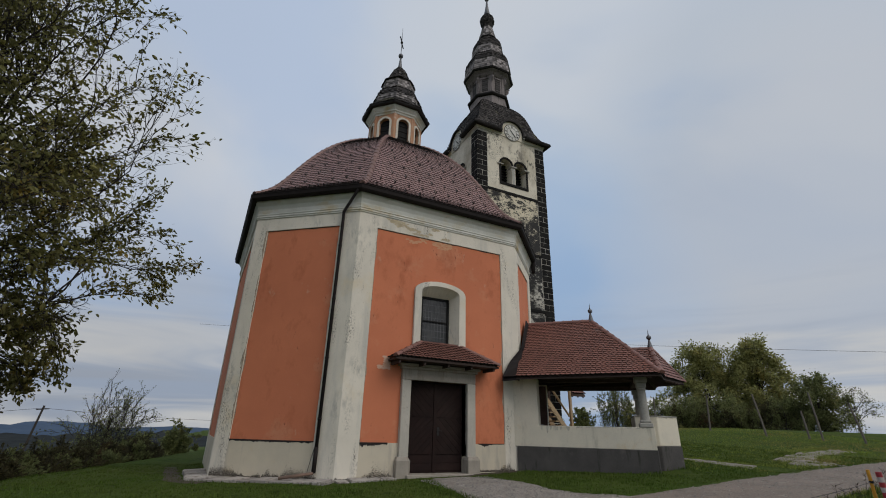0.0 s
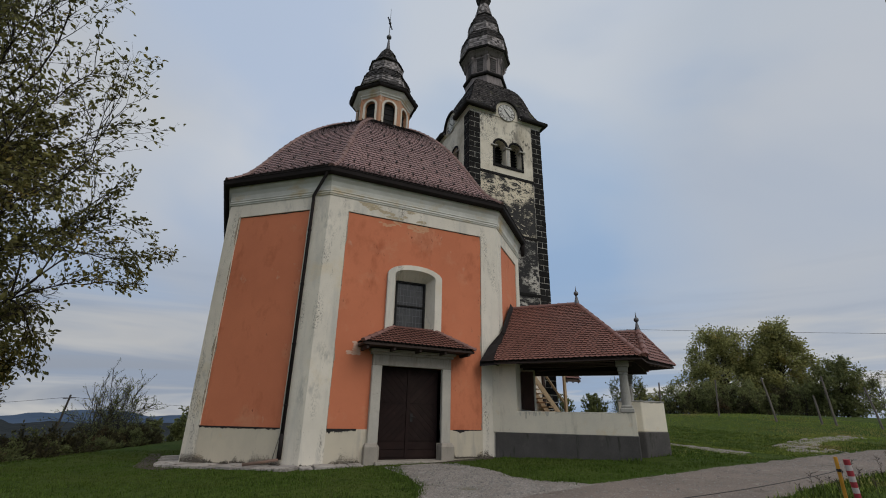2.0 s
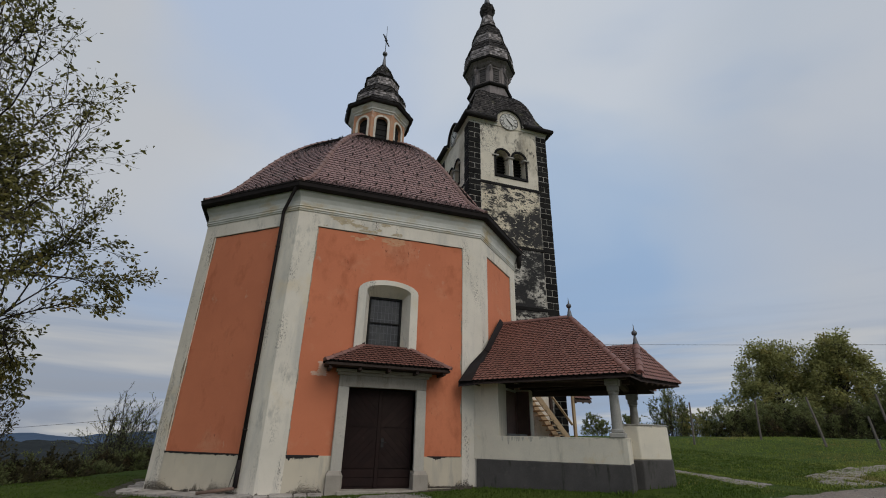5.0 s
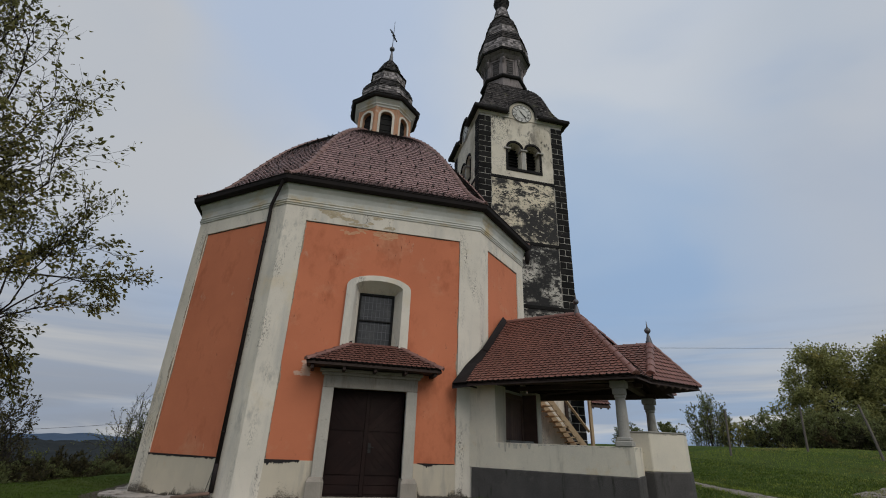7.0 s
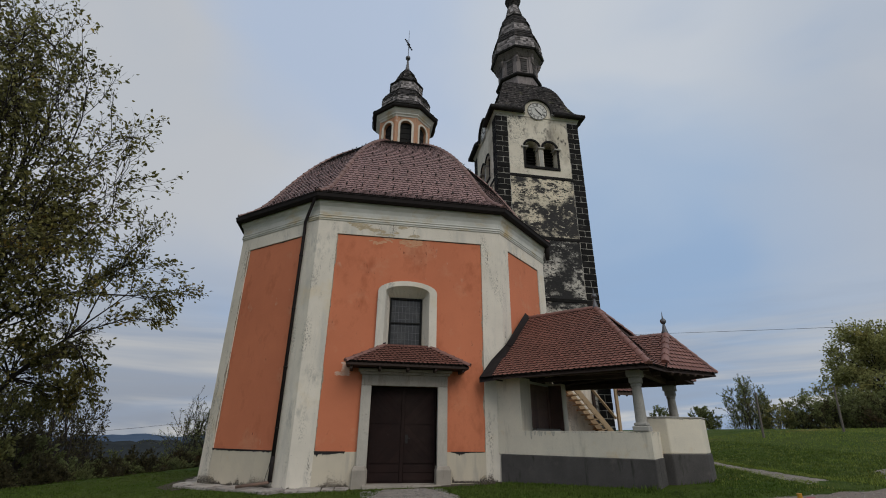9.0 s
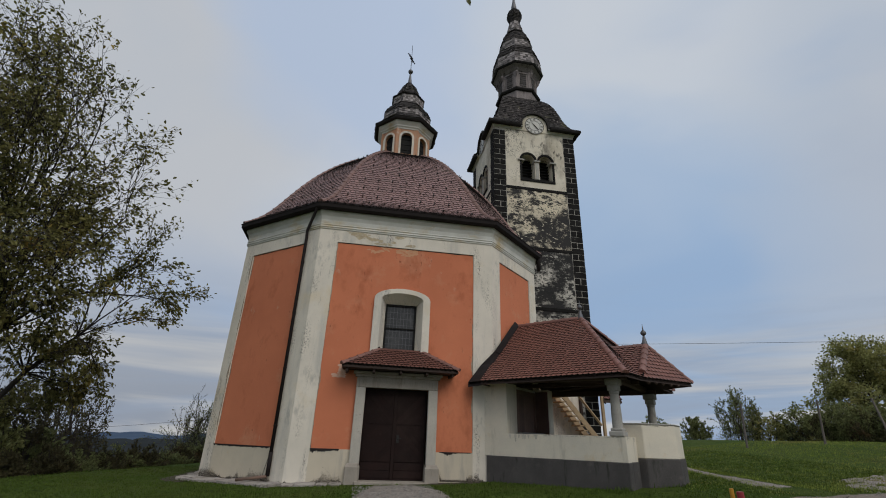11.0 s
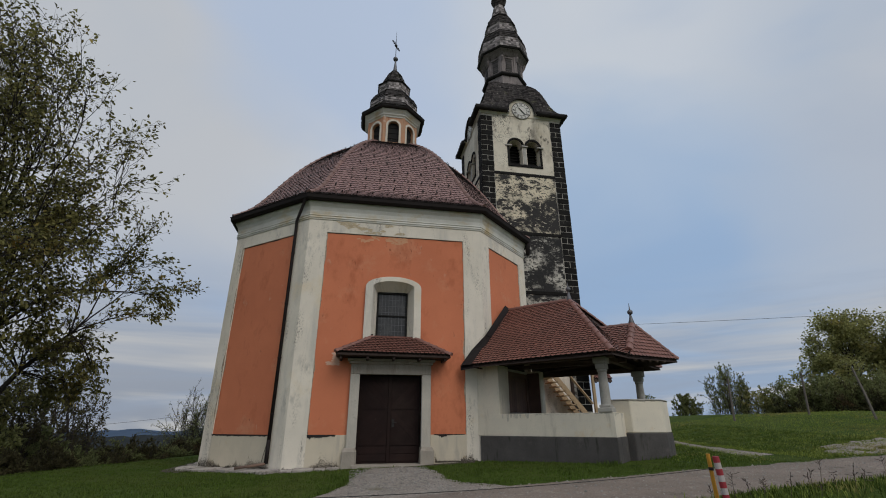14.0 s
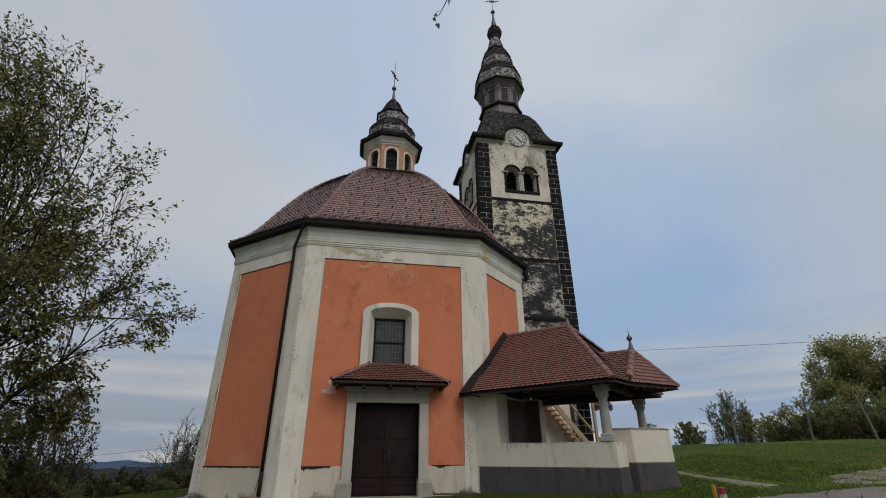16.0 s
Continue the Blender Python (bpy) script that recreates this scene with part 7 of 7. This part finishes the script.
part("shaft", g, M_BARK, pole)
g = Geo()
g.tube([(-18.6, 77.2, 3.1), (-17.4, 77.7, 3.25)], 0.06, 4)
part("crossarm", g, M_BARK, pole)
g = Geo()
for q in ((-60.0, 66.0, 0.6), (30.0, 96.0, 3.6)):
    p0 = Vector((-18.0, 77.46, 3.3))
    q = Vector(q)
    g.tube([p0.lerp(q, k / 10) + Vector((0, 0, -1.0 * 4 * (k / 10) * (1 - k / 10))) for k in range(11)], 0.02, 4)
part("wire", g, M_BLACK, pole)

# ---- distance ----
def far_strip(name, az0, az1, r0, r1, base, height, mat, seed, label, n=160, rows=6, rough=1.0, vary=0.75):
    g = Geo()
    for j in range(rows + 1):
        for k in range(n + 1):
            az = radians(az0 + (az1 - az0) * k / n)
            t = j / rows
            r = r0 + (r1 - r0) * t
            x, y = math.sin(az) * r, math.cos(az) * r
            f = noise.fractal((az * 7 * rough, seed, t * 0.8), 0.9, 2.0, 5)
            z = base + (height * (0.55 + vary * f) + height * 0.05 * noise.noise((az * 160 * rough, seed, 0))) * t ** 0.8
            g.v.append((x, y, z))
    g.f = [(j * (n + 1) + k, j * (n + 1) + k + 1, (j + 1) * (n + 1) + k + 1, (j + 1) * (n + 1) + k) for j in range(rows) for k in range(n)]
    tagged(part(name, g, mat, smooth=True, normals=False), label, "hills", kind="structure")


far_strip("backdrop_hills", -75, 75, 2400, 3600, -75, 96, M_HILL, 1.7, "long wooded hills on the horizon, painted haze-blue", vary=0.52)
far_strip("backdrop_valley", -75, 60, 260, 1300, -30, 11, M_PLAIN, 5.1, "dark wooded valley floor in the distance", rough=3.0)
far_strip("backdrop_ridge", -75, 60, 1350, 2300, -75, 48, M_PLAIN, 9.4, "dark wooded ridge in the distance", rough=2.0)


# ---- small things near the church ----
# paving slabs along the foot of the left and front walls
def slabs(fc, s0, s1, w, seed):
    r = random.Random(seed)
    s = s0
    while s < s1:
        e = min(s + r.uniform(0.28, 0.62), s1)
        g = Geo()
        z = max(0.425, ground(*fc((s + e) / 2, 0, 0.2).xy) + 0.075) + r.uniform(-0.014, 0.014)
        lo = min(ground(*fc(s, 0, w).xy), ground(*fc(e, 0, w).xy))
        wj = w + r.uniform(-0.05, 0.05)
        p = [fc(s + 0.014, z, 0.0), fc(e - 0.014, z + r.uniform(-0.008, 0.008), 0.0), fc(e - 0.014, z - 0.025 + r.uniform(-0.01, 0.01), wj + r.uniform(-0.04, 0.04)), fc(s + 0.014, z - 0.025, wj)]
        g.prism([q - Vector((0, 0, 0.3)) for q in p], (0, 0, 0.3))
        part("paving_slab", g, M_SLAB, apron, bevel=0.012)
        s = e


drape("soil_strip", [(-0.75, 20.5), (-0.5, 15.6), (0.3, 14.7)], [(-0.2, 20.5), (0.1, 15.7), (0.75, 14.95)], M_SOIL, 0.012, "strip of bare dark soil beside the paving slabs", "soil", cols=4, wob=0.08)
drape("soil_strip", [(7.2, 12.8), (8.2, 12.9), (9.75, 12.95)], [(7.2, 13.45), (8.2, 13.45), (9.75, 13.45)], M_SOIL, 0.012, "strip of bare dark soil at the foot of the front wall", "soil", cols=6, wob=0.08)
apron = thing("paving_apron", (2.0, 14.2, 0.4), "strip of pale stone slabs along the foot of the church wall", "paving", kind="structure")
slabs(NF[7], -0.25, NF[7].length + 0.1, 0.62, 3)
slabs(NF[0], 0.0, DOOR[0] - 0.42, 0.42, 4)
slabs(NF[6], NF[6].length - 2.5, NF[6].length + 0.2, 0.6, 5)

M_CLAY = material("brown_clay_pipe", (0.24, 0.155, 0.115), (0.17, 0.115, 0.09), 4.0, 40, 0.2, 0.8, 0.3, 0.006, ())
# clay drainpipe end lying on the slabs
g = Geo()
f7 = NF[7]
a, b = f7(s_p, 0.62, 0.10), f7(s_p - 0.75, 0.50, 0.55)
g.tube([f7(s_p, 0.70, 0.075), a, b], [0.042, 0.042, 0.042], 10)
tagged(part("drainpipe", g, M_CLAY, smooth=True), "short brown clay drainpipe lying on the paving slabs", "pipe")
g = Geo()
g.tube([f7(s_p - 0.03, 1.42, 0.05), f7(s_p - 0.12, 1.0, 0.07), f7(s_p - 0.2, 0.5, 0.12)], 0.008, 5)
tagged(part("earthing_wire", g, M_BLACK), "thin dark earthing wire beside the downpipe", "wire")

# dirt and black mould creeping up the foot of the white walls
def specks(fc, a, b, z0, hgt, mat, depth, per_metre, seed, nm, label):
    """Countless tiny flecks on a wall, crowding towards its foot in uneven swells."""
    rr = random.Random(seed)
    g = Geo()
    for _ in range(int((b - a) * per_metre)):
        s = rr.uniform(a + 0.03, b - 0.03)
        swell = max(0.10, 0.36 + 1.2 * noise.noise((s * 1.3, seed * 3.7, 1.0)) + 0.7 * noise.noise((s * 5.0, seed, 5.0)) + 0.35 * noise.noise((s * 19.0, seed, 2.0)))
        z = z0 + hgt * swell * abs(rr.gauss(0, 0.42))
        r0 = rr.uniform(0.002, 0.0075)
        t0 = rr.uniform(0, 6.28)
        k = depth + rr.uniform(0.0, 0.0012)
        g.add([fc(s + r0 * 1.3 * math.cos(t0 + 1.2566 * q), z + r0 * math.sin(t0 + 1.2566 * q), k) for q in range(5)], [(0, 1, 2, 3, 4)])
    part(nm, g, mat, church, label, normals=False, kind="stuff")


for fi, spans in ((0, ((0.0, 1.68, 0.26), (4.52, 5.95, 0.46))), (7, ((0.0, 3.9, 0.26),))):
    for si, (a, b, hgt) in enumerate(spans):
        specks(NF[fi], a, b, 0.60 if a > 4 else 0.46 if fi == 0 else 0.43, hgt, M_MOULD_SHADE, 0.0035, 3000, fi * 10 + si + 1, "mould_stain", "black mould and splashed dirt at the foot of the wall")

def flakes(fc, a, b, z0, z1, mat, depth, count, seed, label):
    """Small ragged scabs of broken plaster or paint, gathered in drifts."""
    rr = random.Random(seed)
    g = Geo()
    done = 0
    while done < count:
        s, z = rr.uniform(a, b), rr.uniform(z0, z1)
        if noise.noise((s * 1.1, z * 3.2, seed)) + 0.6 * noise.noise((s * 4.0, z * 8.0, seed)) < 0.12:
            continue
        r0 = rr.uniform(0.008, 0.034)
        k = depth + rr.uniform(0.0, 0.0015)
        g.add([fc(s + r0 * rr.uniform(1.2, 2.6) * math.cos(0.898 * q), z + r0 * rr.uniform(0.5, 1.0) * math.sin(0.898 * q), k) for q in range(7)], [tuple(range(7))])
        done += 1
    part("flaking", g, mat, church, label, normals=False, kind="stuff")


M_FLAKE = material("tan_flaking_plaster", (0.52, 0.43, 0.29), (0.40, 0.33, 0.23), 6.0, 50, 0.2, 0.93, 0.3, 0.01, ())
M_FADED = material("faded_orange_paint", (0.60, 0.34, 0.20), (0.56, 0.28, 0.16), 5.0, 50, 0.15, 0.93, 0.3, 0.01, ())
flakes(NF[0], 0.75, 3.4, 8.12, 8.50, M_FLAKE, 0.003, 300, 3, "tan scabs of flaking plaster below the cornice")
flakes(NF[0], 1.0, 3.5, 7.78, 8.04, M_FADED, -0.0315, 260, 5, "faded flaking paint at the head of the panel")

# pale scuffed paint beside the canopy
M_MEND = material("scuffed_pale_plaster", (0.60, 0.41, 0.32), (0.59, 0.33, 0.22), 9.0, 50, 0.12, 0.93, 0.3, 0.01, ())
flakes(NF[0], 1.02, 1.42, 3.48, 3.98, M_MEND, -0.0315, 170, 9, "pale scuffed patch in the orange paint")

# dark run-off streaks below the tops of the parapets
M_DRIP = material("grey_runoff_stain", (0.40, 0.375, 0.31), (0.52, 0.485, 0.41), 5.0, 40, 0.25, 0.95, 0.2, 0.01, ())
for (u0, v0), (u1, v1), top, nrm in (((0.6, PV0), (PU1, PV0), 1.985, -PV), ((PU1, PV0), (PU1, 0.82), 1.985, PU), ((4.33, 0.86), (5.0, 1.63), 2.345, (PU - PV) * 0.70711)):
    g = Geo()
    ln_ = math.hypot(u1 - u0, v1 - v0)
    rr = random.Random(int(ln_ * 100))
    a = P(u0, v0, 0)
    e = (P(u1, v1, 0) - a) / ln_
    s = 0.05
    while s < ln_ - 0.06:
        w = rr.uniform(0.02, 0.13)
        h = 0.015 + 0.42 * max(0.0, noise.noise((s * 1.7, top * 7, u0))) * rr.uniform(0.3, 1.0)
        z0, z1 = top, top - h
        k = nrm * 0.0045
        g.add([a + e * s + k + Vector((0, 0, z0)), a + e * (s + w) + k + Vector((0, 0, z0)), a + e * (s + w * 0.7) + k + Vector((0, 0, z1)), a + e * (s + w * 0.3) + k + Vector((0, 0, z1 - 0.01))], [(0, 1, 2, 3)])
        s += w * rr.choice((0.7, 0.9, 1.4, 2.6))
    part("runoff_stain", g, M_DRIP, porch, "grey run-off streaks below the parapet top", normals=False, kind="stuff")

# two marker posts by the road
mz = ground(10.6, 4.45)
g = Geo()
g.tube([(10.56, 4.36, mz - 0.2), (10.53, 4.35, 1.31)], 0.026, 10)
tagged(part("marker_post", g, M_MARK_Y), "thin yellow marker post at the roadside", "post")
mark = thing("marker_post", (10.60, 4.2, mz), "red and white banded plastic marker post at the roadside", "post")
base, tip = Vector((10.60, 4.20, mz - 0.2)), Vector((10.53, 4.21, 1.285))
nb = 13
for k in range(nb):
    g = Geo()
    g.tube([base.lerp(tip, k / nb), base.lerp(tip, (k + 1) / nb)], 0.043, 12)
    part("band", g, M_MARK_R if k % 2 == 0 else M_MARK_W, mark, "red painted band" if k % 2 == 0 else "white painted band")
def banded_post(base, tip, label):
    ob = thing("marker_post", base + Vector((0, 0, 0.2)), label, "post")
    n = 13
    for k in range(n):
        gb = Geo()
        gb.tube([base.lerp(tip, k / n), base.lerp(tip, (k + 1) / n)], 0.043, 12)
        part("band", gb, M_MARK_R if k % 2 == 0 else M_MARK_W, ob, "red painted band" if k % 2 == 0 else "white painted band")


banded_post(Vector((2.75, 3.40, ground(2.75, 3.4) - 0.2)), Vector((2.75, 3.40, 1.075)), "red and white banded plastic marker post on the road verge")
ca, cb = Vector((10.54, 4.35, 1.12)), Vector((2.75, 3.40, 1.05))
g = Geo()
g.tube([ca.lerp(cb, k / 16) - Vector((0, 0, 0.1 * 4 * (k / 16) * (1 - k / 16))) for k in range(17)], 0.004, 5)
g.tube([(10.54, 4.35, 1.10), (10.54, 4.35, 1.14)], 0.034, 10)
tagged(part("cord", g, M_BLACK), "thin dark cord tied between the marker posts", "cord")

# ---- grass ----
rg = random.Random(99)


def on_hard(x, y):
    """Inside the church, porch or paving."""
    if 13.25 <= y <= 25.6 and 0.7 <= x <= 12.6 and (x - 0.7) + (y - 13.35) * 1.15 > 2.9 and (12.6 - x) + (y - 13.35) > 2.6:
        return True
    for fc, s0, s1, w in ((NF[7], -0.3, NF[7].length + 0.1, 0.60), (NF[0], 0.0, NF[0].length, 0.42)):
        q = Vector((x, y, 0)) - fc(0, 0, 0)
        if s0 < q.dot(fc(1, 0, 0) - fc(0, 0, 0)) < s1 and 0 < q.dot(fc.n) < w:
            return True
    q = Vector((x, y, 0)) - PO
    u, v = q.dot(PU), q.dot(PV)
    return -0.5 < u < 5.1 and -0.26 < v < 3.75


def road_edge(x):
    pts = [(-12.0, 4.9), (0.0, 6.2), (6.0, 7.4), (8.4, 7.95), (10.4, 8.2), (13.2, 8.5), (16.0, 8.75), (19.0, 8.88), (26.0, 9.0), (40.0, 8.8)]
    for (a, b), (c, d) in zip(pts, pts[1:]):
        if x <= c:
            return b + (d - b) * (x - a) / (c - a)
    return 6.0


def road_low(x):
    pts = [(-12.0, 1.6), (0.0, 2.9), (6.0, 4.3), (9.5, 5.35), (12.0, 5.82), (14.2, 6.15), (17.0, 6.5), (26.0, 6.2), (40.0, 5.5)]
    for (a, b), (c, d) in zip(pts, pts[1:]):
        if x <= c:
            return b + (d - b) * (x - a) / (c - a)
    return 2.5


def off_grass(x, y):
    if road_low(x) - 0.05 < y < road_edge(x) + 0.08:
        return True
    if 7.0 < y < 12.25:
        wide = 0.16 * noise.noise((x * 2, y * 2, 5.0)) + rg.gauss(-0.03, 0.07)
        if 5.5 + 0.16 * max(0.0, y - 10.3) - 0.5 * max(0.0, 9.2 - y) - wide < x < 7.85 - 0.2 * max(0.0, y - 10.8) + 0.8 * max(0.0, 8.8 - y) + wide:
            return True
    if 9.0 < y < 16.0 and 16.42 + 0.235 * (y - 9.3) < x < 17.5 + 0.11 * (y - 9.3) + 0.02 * (y - 9.3) ** 2 * 0.5:
        return rg.random() > 0.12
    return on_hard(x, y)


g = Geo()


def tuft(x, y, h, n=5, wide=0.05):
    z = ground(x, y)
    for _ in range(n):
        a = rg.uniform(0, 2 * math.pi)
        bx, by = x + rg.gauss(0, wide), y + rg.gauss(0, wide)
        hh = h * rg.uniform(0.5, 1.3)
        lx, ly = math.cos(a) * hh * 0.5, math.sin(a) * hh * 0.5
        w = 0.006 + 0.03 * hh
        px, py = -math.sin(a) * w, math.cos(a) * w
        g.add([(bx - px, by - py, z - 0.01), (bx + px, by + py, z - 0.01), (bx + lx * 0.4 + px * 0.6, by + ly * 0.4 + py * 0.6, z + hh * 0.65), (bx + lx, by + ly, z + hh), (bx + lx * 0.4 - px * 0.6, by + ly * 0.4 - py * 0.6, z + hh * 0.65)],
              [(0, 1, 2, 4), (4, 2, 3)])


count = 0
while count < 26000:
    x, y = rg.uniform(-6, 24), rg.uniform(7.0, 22.0)
    if rg.random() > 1.15 - 0.045 * (y - 7) or off_grass(x, y):
        continue
    tuft(x, y, 0.036 + 0.02 * noise.noise((x * 0.8, y * 0.8, 0)), 4)
    count += 1
for _ in range(1500):
    x, y = rg.uniform(-4, 16), rg.uniform(8.4, 13.2)
    if not off_grass(x, y) and noise.noise((x * 1.1, y * 1.1, 6.0)) > 0.08:
        tuft(x, y, rg.uniform(0.05, 0.085), 5, 0.05)
# rough verge on the near side of the road, and weeds against the porch
for _ in range(1500):
    x = rg.uniform(9.0, 20.0)
    y = road_low(x) - abs(rg.gauss(0, 0.7)) - 0.05
    tuft(x, y, rg.uniform(0.04, 0.10), 4, 0.06)
for _ in range(380):
    u = rg.uniform(0.0, 5.2)
    q = P(u, -0.28 - abs(rg.gauss(0, 0.28)), 0) if u < 4.1 else P(u, 1.66 - abs(rg.gauss(0, 0.35)), 0)
    tuft(q.x, q.y, rg.uniform(0.03, 0.08) * (1.5 if u > 3.6 else 0.8), 4, 0.05)
for _ in range(900):
    y = rg.uniform(7.6, 12.2)
    if rg.random() < 0.5:
        x = 5.5 + 0.16 * max(0.0, y - 10.3) - 0.5 * max(0.0, 9.2 - y) + rg.gauss(0.02, 0.10)
    else:
        x = 7.85 - 0.2 * max(0.0, y - 10.8) + 0.8 * max(0.0, 8.8 - y) + rg.gauss(-0.02, 0.10)
    if y > road_edge(x):
        tuft(x, y, rg.uniform(0.025, 0.075), 4, 0.05)
for _ in range(46):
    s = rg.uniform(8.3, 9.8)
    tuft(s, 13.0 - abs(rg.gauss(0, 0.12)), rg.uniform(0.03, 0.07), 4, 0.04)
tagged(part("grass", g, M_BLADE, normals=False), "short green meadow grass with taller weeds on the verge", "grass", kind="stuff")
g = Geo()
count = 0
while count < 13000:
    x = 13.0 + 22.0 * rg.random() ** 1.3
    y = rg.uniform(9.0, 25.0)
    if off_grass(x, y) or x < 13.0 + max(0.0, 12.0 - y) * 0.6 + 2.5 * noise.noise((y * 0.5, 2.0, 0)):
        continue
    tuft(x, y, 0.034 + 0.02 * noise.noise((x * 0.5, y * 0.5, 4.0)) + 0.0015 * (x - 13), 3, 0.08)
    count += 1
for _ in range(700):
    x = rg.uniform(9.0, 20.0)
    y = road_low(x) - abs(rg.gauss(0, 0.6)) - 0.02
    tuft(x, y, rg.uniform(0.04, 0.12), 3, 0.06)
# grass creeping over the edges of the footpath and the track
for _ in range(900):
    y = rg.uniform(9.8, 15.9)
    x = (16.4 + 0.235 * (y - 9.3) if rg.random() < 0.5 else 17.52 + 0.17 * (y - 9.6)) + rg.gauss(0, 0.09)
    tuft(x, y, rg.uniform(0.03, 0.07), 3, 0.05)
for _ in range(2600):
    x = rg.uniform(17.6, 27.0)
    mid_y = 9.2 + 2.7 * smooth(17.6, 25.0, x)
    y = mid_y + rg.choice((-1, -0.4, 0.3, 1)) * 0.75 + rg.gauss(0, 0.25)
    if y > road_edge(x) + 0.15:
        tuft(x, y, rg.uniform(0.03, 0.08), 3, 0.06)
tagged(part("grass", g, M_BLADE_BRIGHT, normals=False), "longer, brighter yellowish grass on the rising crest of the meadow", "grass", kind="stuff")

# dry seed stalks on the verge
g = Geo()
for _ in range(34):
    x = rg.uniform(11.0, 16.5) if rg.random() < 0.7 else rg.uniform(16.0, 19.0)
    y = road_low(x) - rg.uniform(0.0, 0.9)
    z = ground(x, y)
    hh = rg.uniform(0.18, 0.42)
    lean = Vector((rg.gauss(0, 0.12), rg.gauss(0, 0.12), 1)) * hh
    b = Vector((x, y, z))
    g.tube([b, b + lean], [0.005, 0.003], 3, False)
    for _ in range(10):
        t = rg.uniform(0.45, 1.0)
        c = b + lean * t
        d = Vector((rg.gauss(0, 0.035), rg.gauss(0, 0.035), rg.uniform(0.0, 0.05)))
        g.tube([c, c + d, c + d * 1.5], [0.002, 0.006, 0.002], 3, False)
M_DRY = material("dry_seed_stalk", (0.075, 0.055, 0.045), (0.055, 0.04, 0.034), 5, 30, 0.2, 0.9, 0.0, 0.01, ())
tagged(part("dry_weeds", g, M_DRY, normals=False), "dry brown seed stalks on the road verge", "weeds", kind="stuff")

# loose stones on the road and apron
g = Geo()
for _ in range(5200):
    if rg.random() < 0.45:
        y = rg.uniform(7.6, 12.2)
        x = rg.uniform(5.6, 7.7)
        lift = 0.035
    else:
        x = rg.uniform(2, 22)
        y = rg.uniform(road_low(x) + 0.1, road_edge(x) - 0.05)
        lift = 0.02
    s = rg.uniform(0.008, 0.03) * (1.8 if rg.random() < 0.06 else 1.0)
    z = ground(x, y) + lift
    v = [Vector((rg.uniform(0.6, 1) * a, rg.uniform(0.6, 1) * b, rg.uniform(0.4, 0.8) * c)) * s for a, b, c in ((1, 0, 0), (-1, 0, 0), (0, 1, 0), (0, -1, 0), (0, 0, 1), (0, 0, -0.5))]
    g.add([p + Vector((x, y, z)) for p in v], [(0, 2, 4), (2, 1, 4), (1, 3, 4), (3, 0, 4), (2, 0, 5), (1, 2, 5), (3, 1, 5), (0, 3, 5)])
M_PEBBLE = material("loose_pebble", (0.27, 0.25, 0.225), (0.18, 0.17, 0.155), 6, 40, 0.2, 0.9, 0.2, 0.004, (), island=0.35)
tagged(part("pebbles", g, M_PEBBLE, normals=False), "loose grey pebbles on the gravel road and apron", "gravel", kind="stuff")
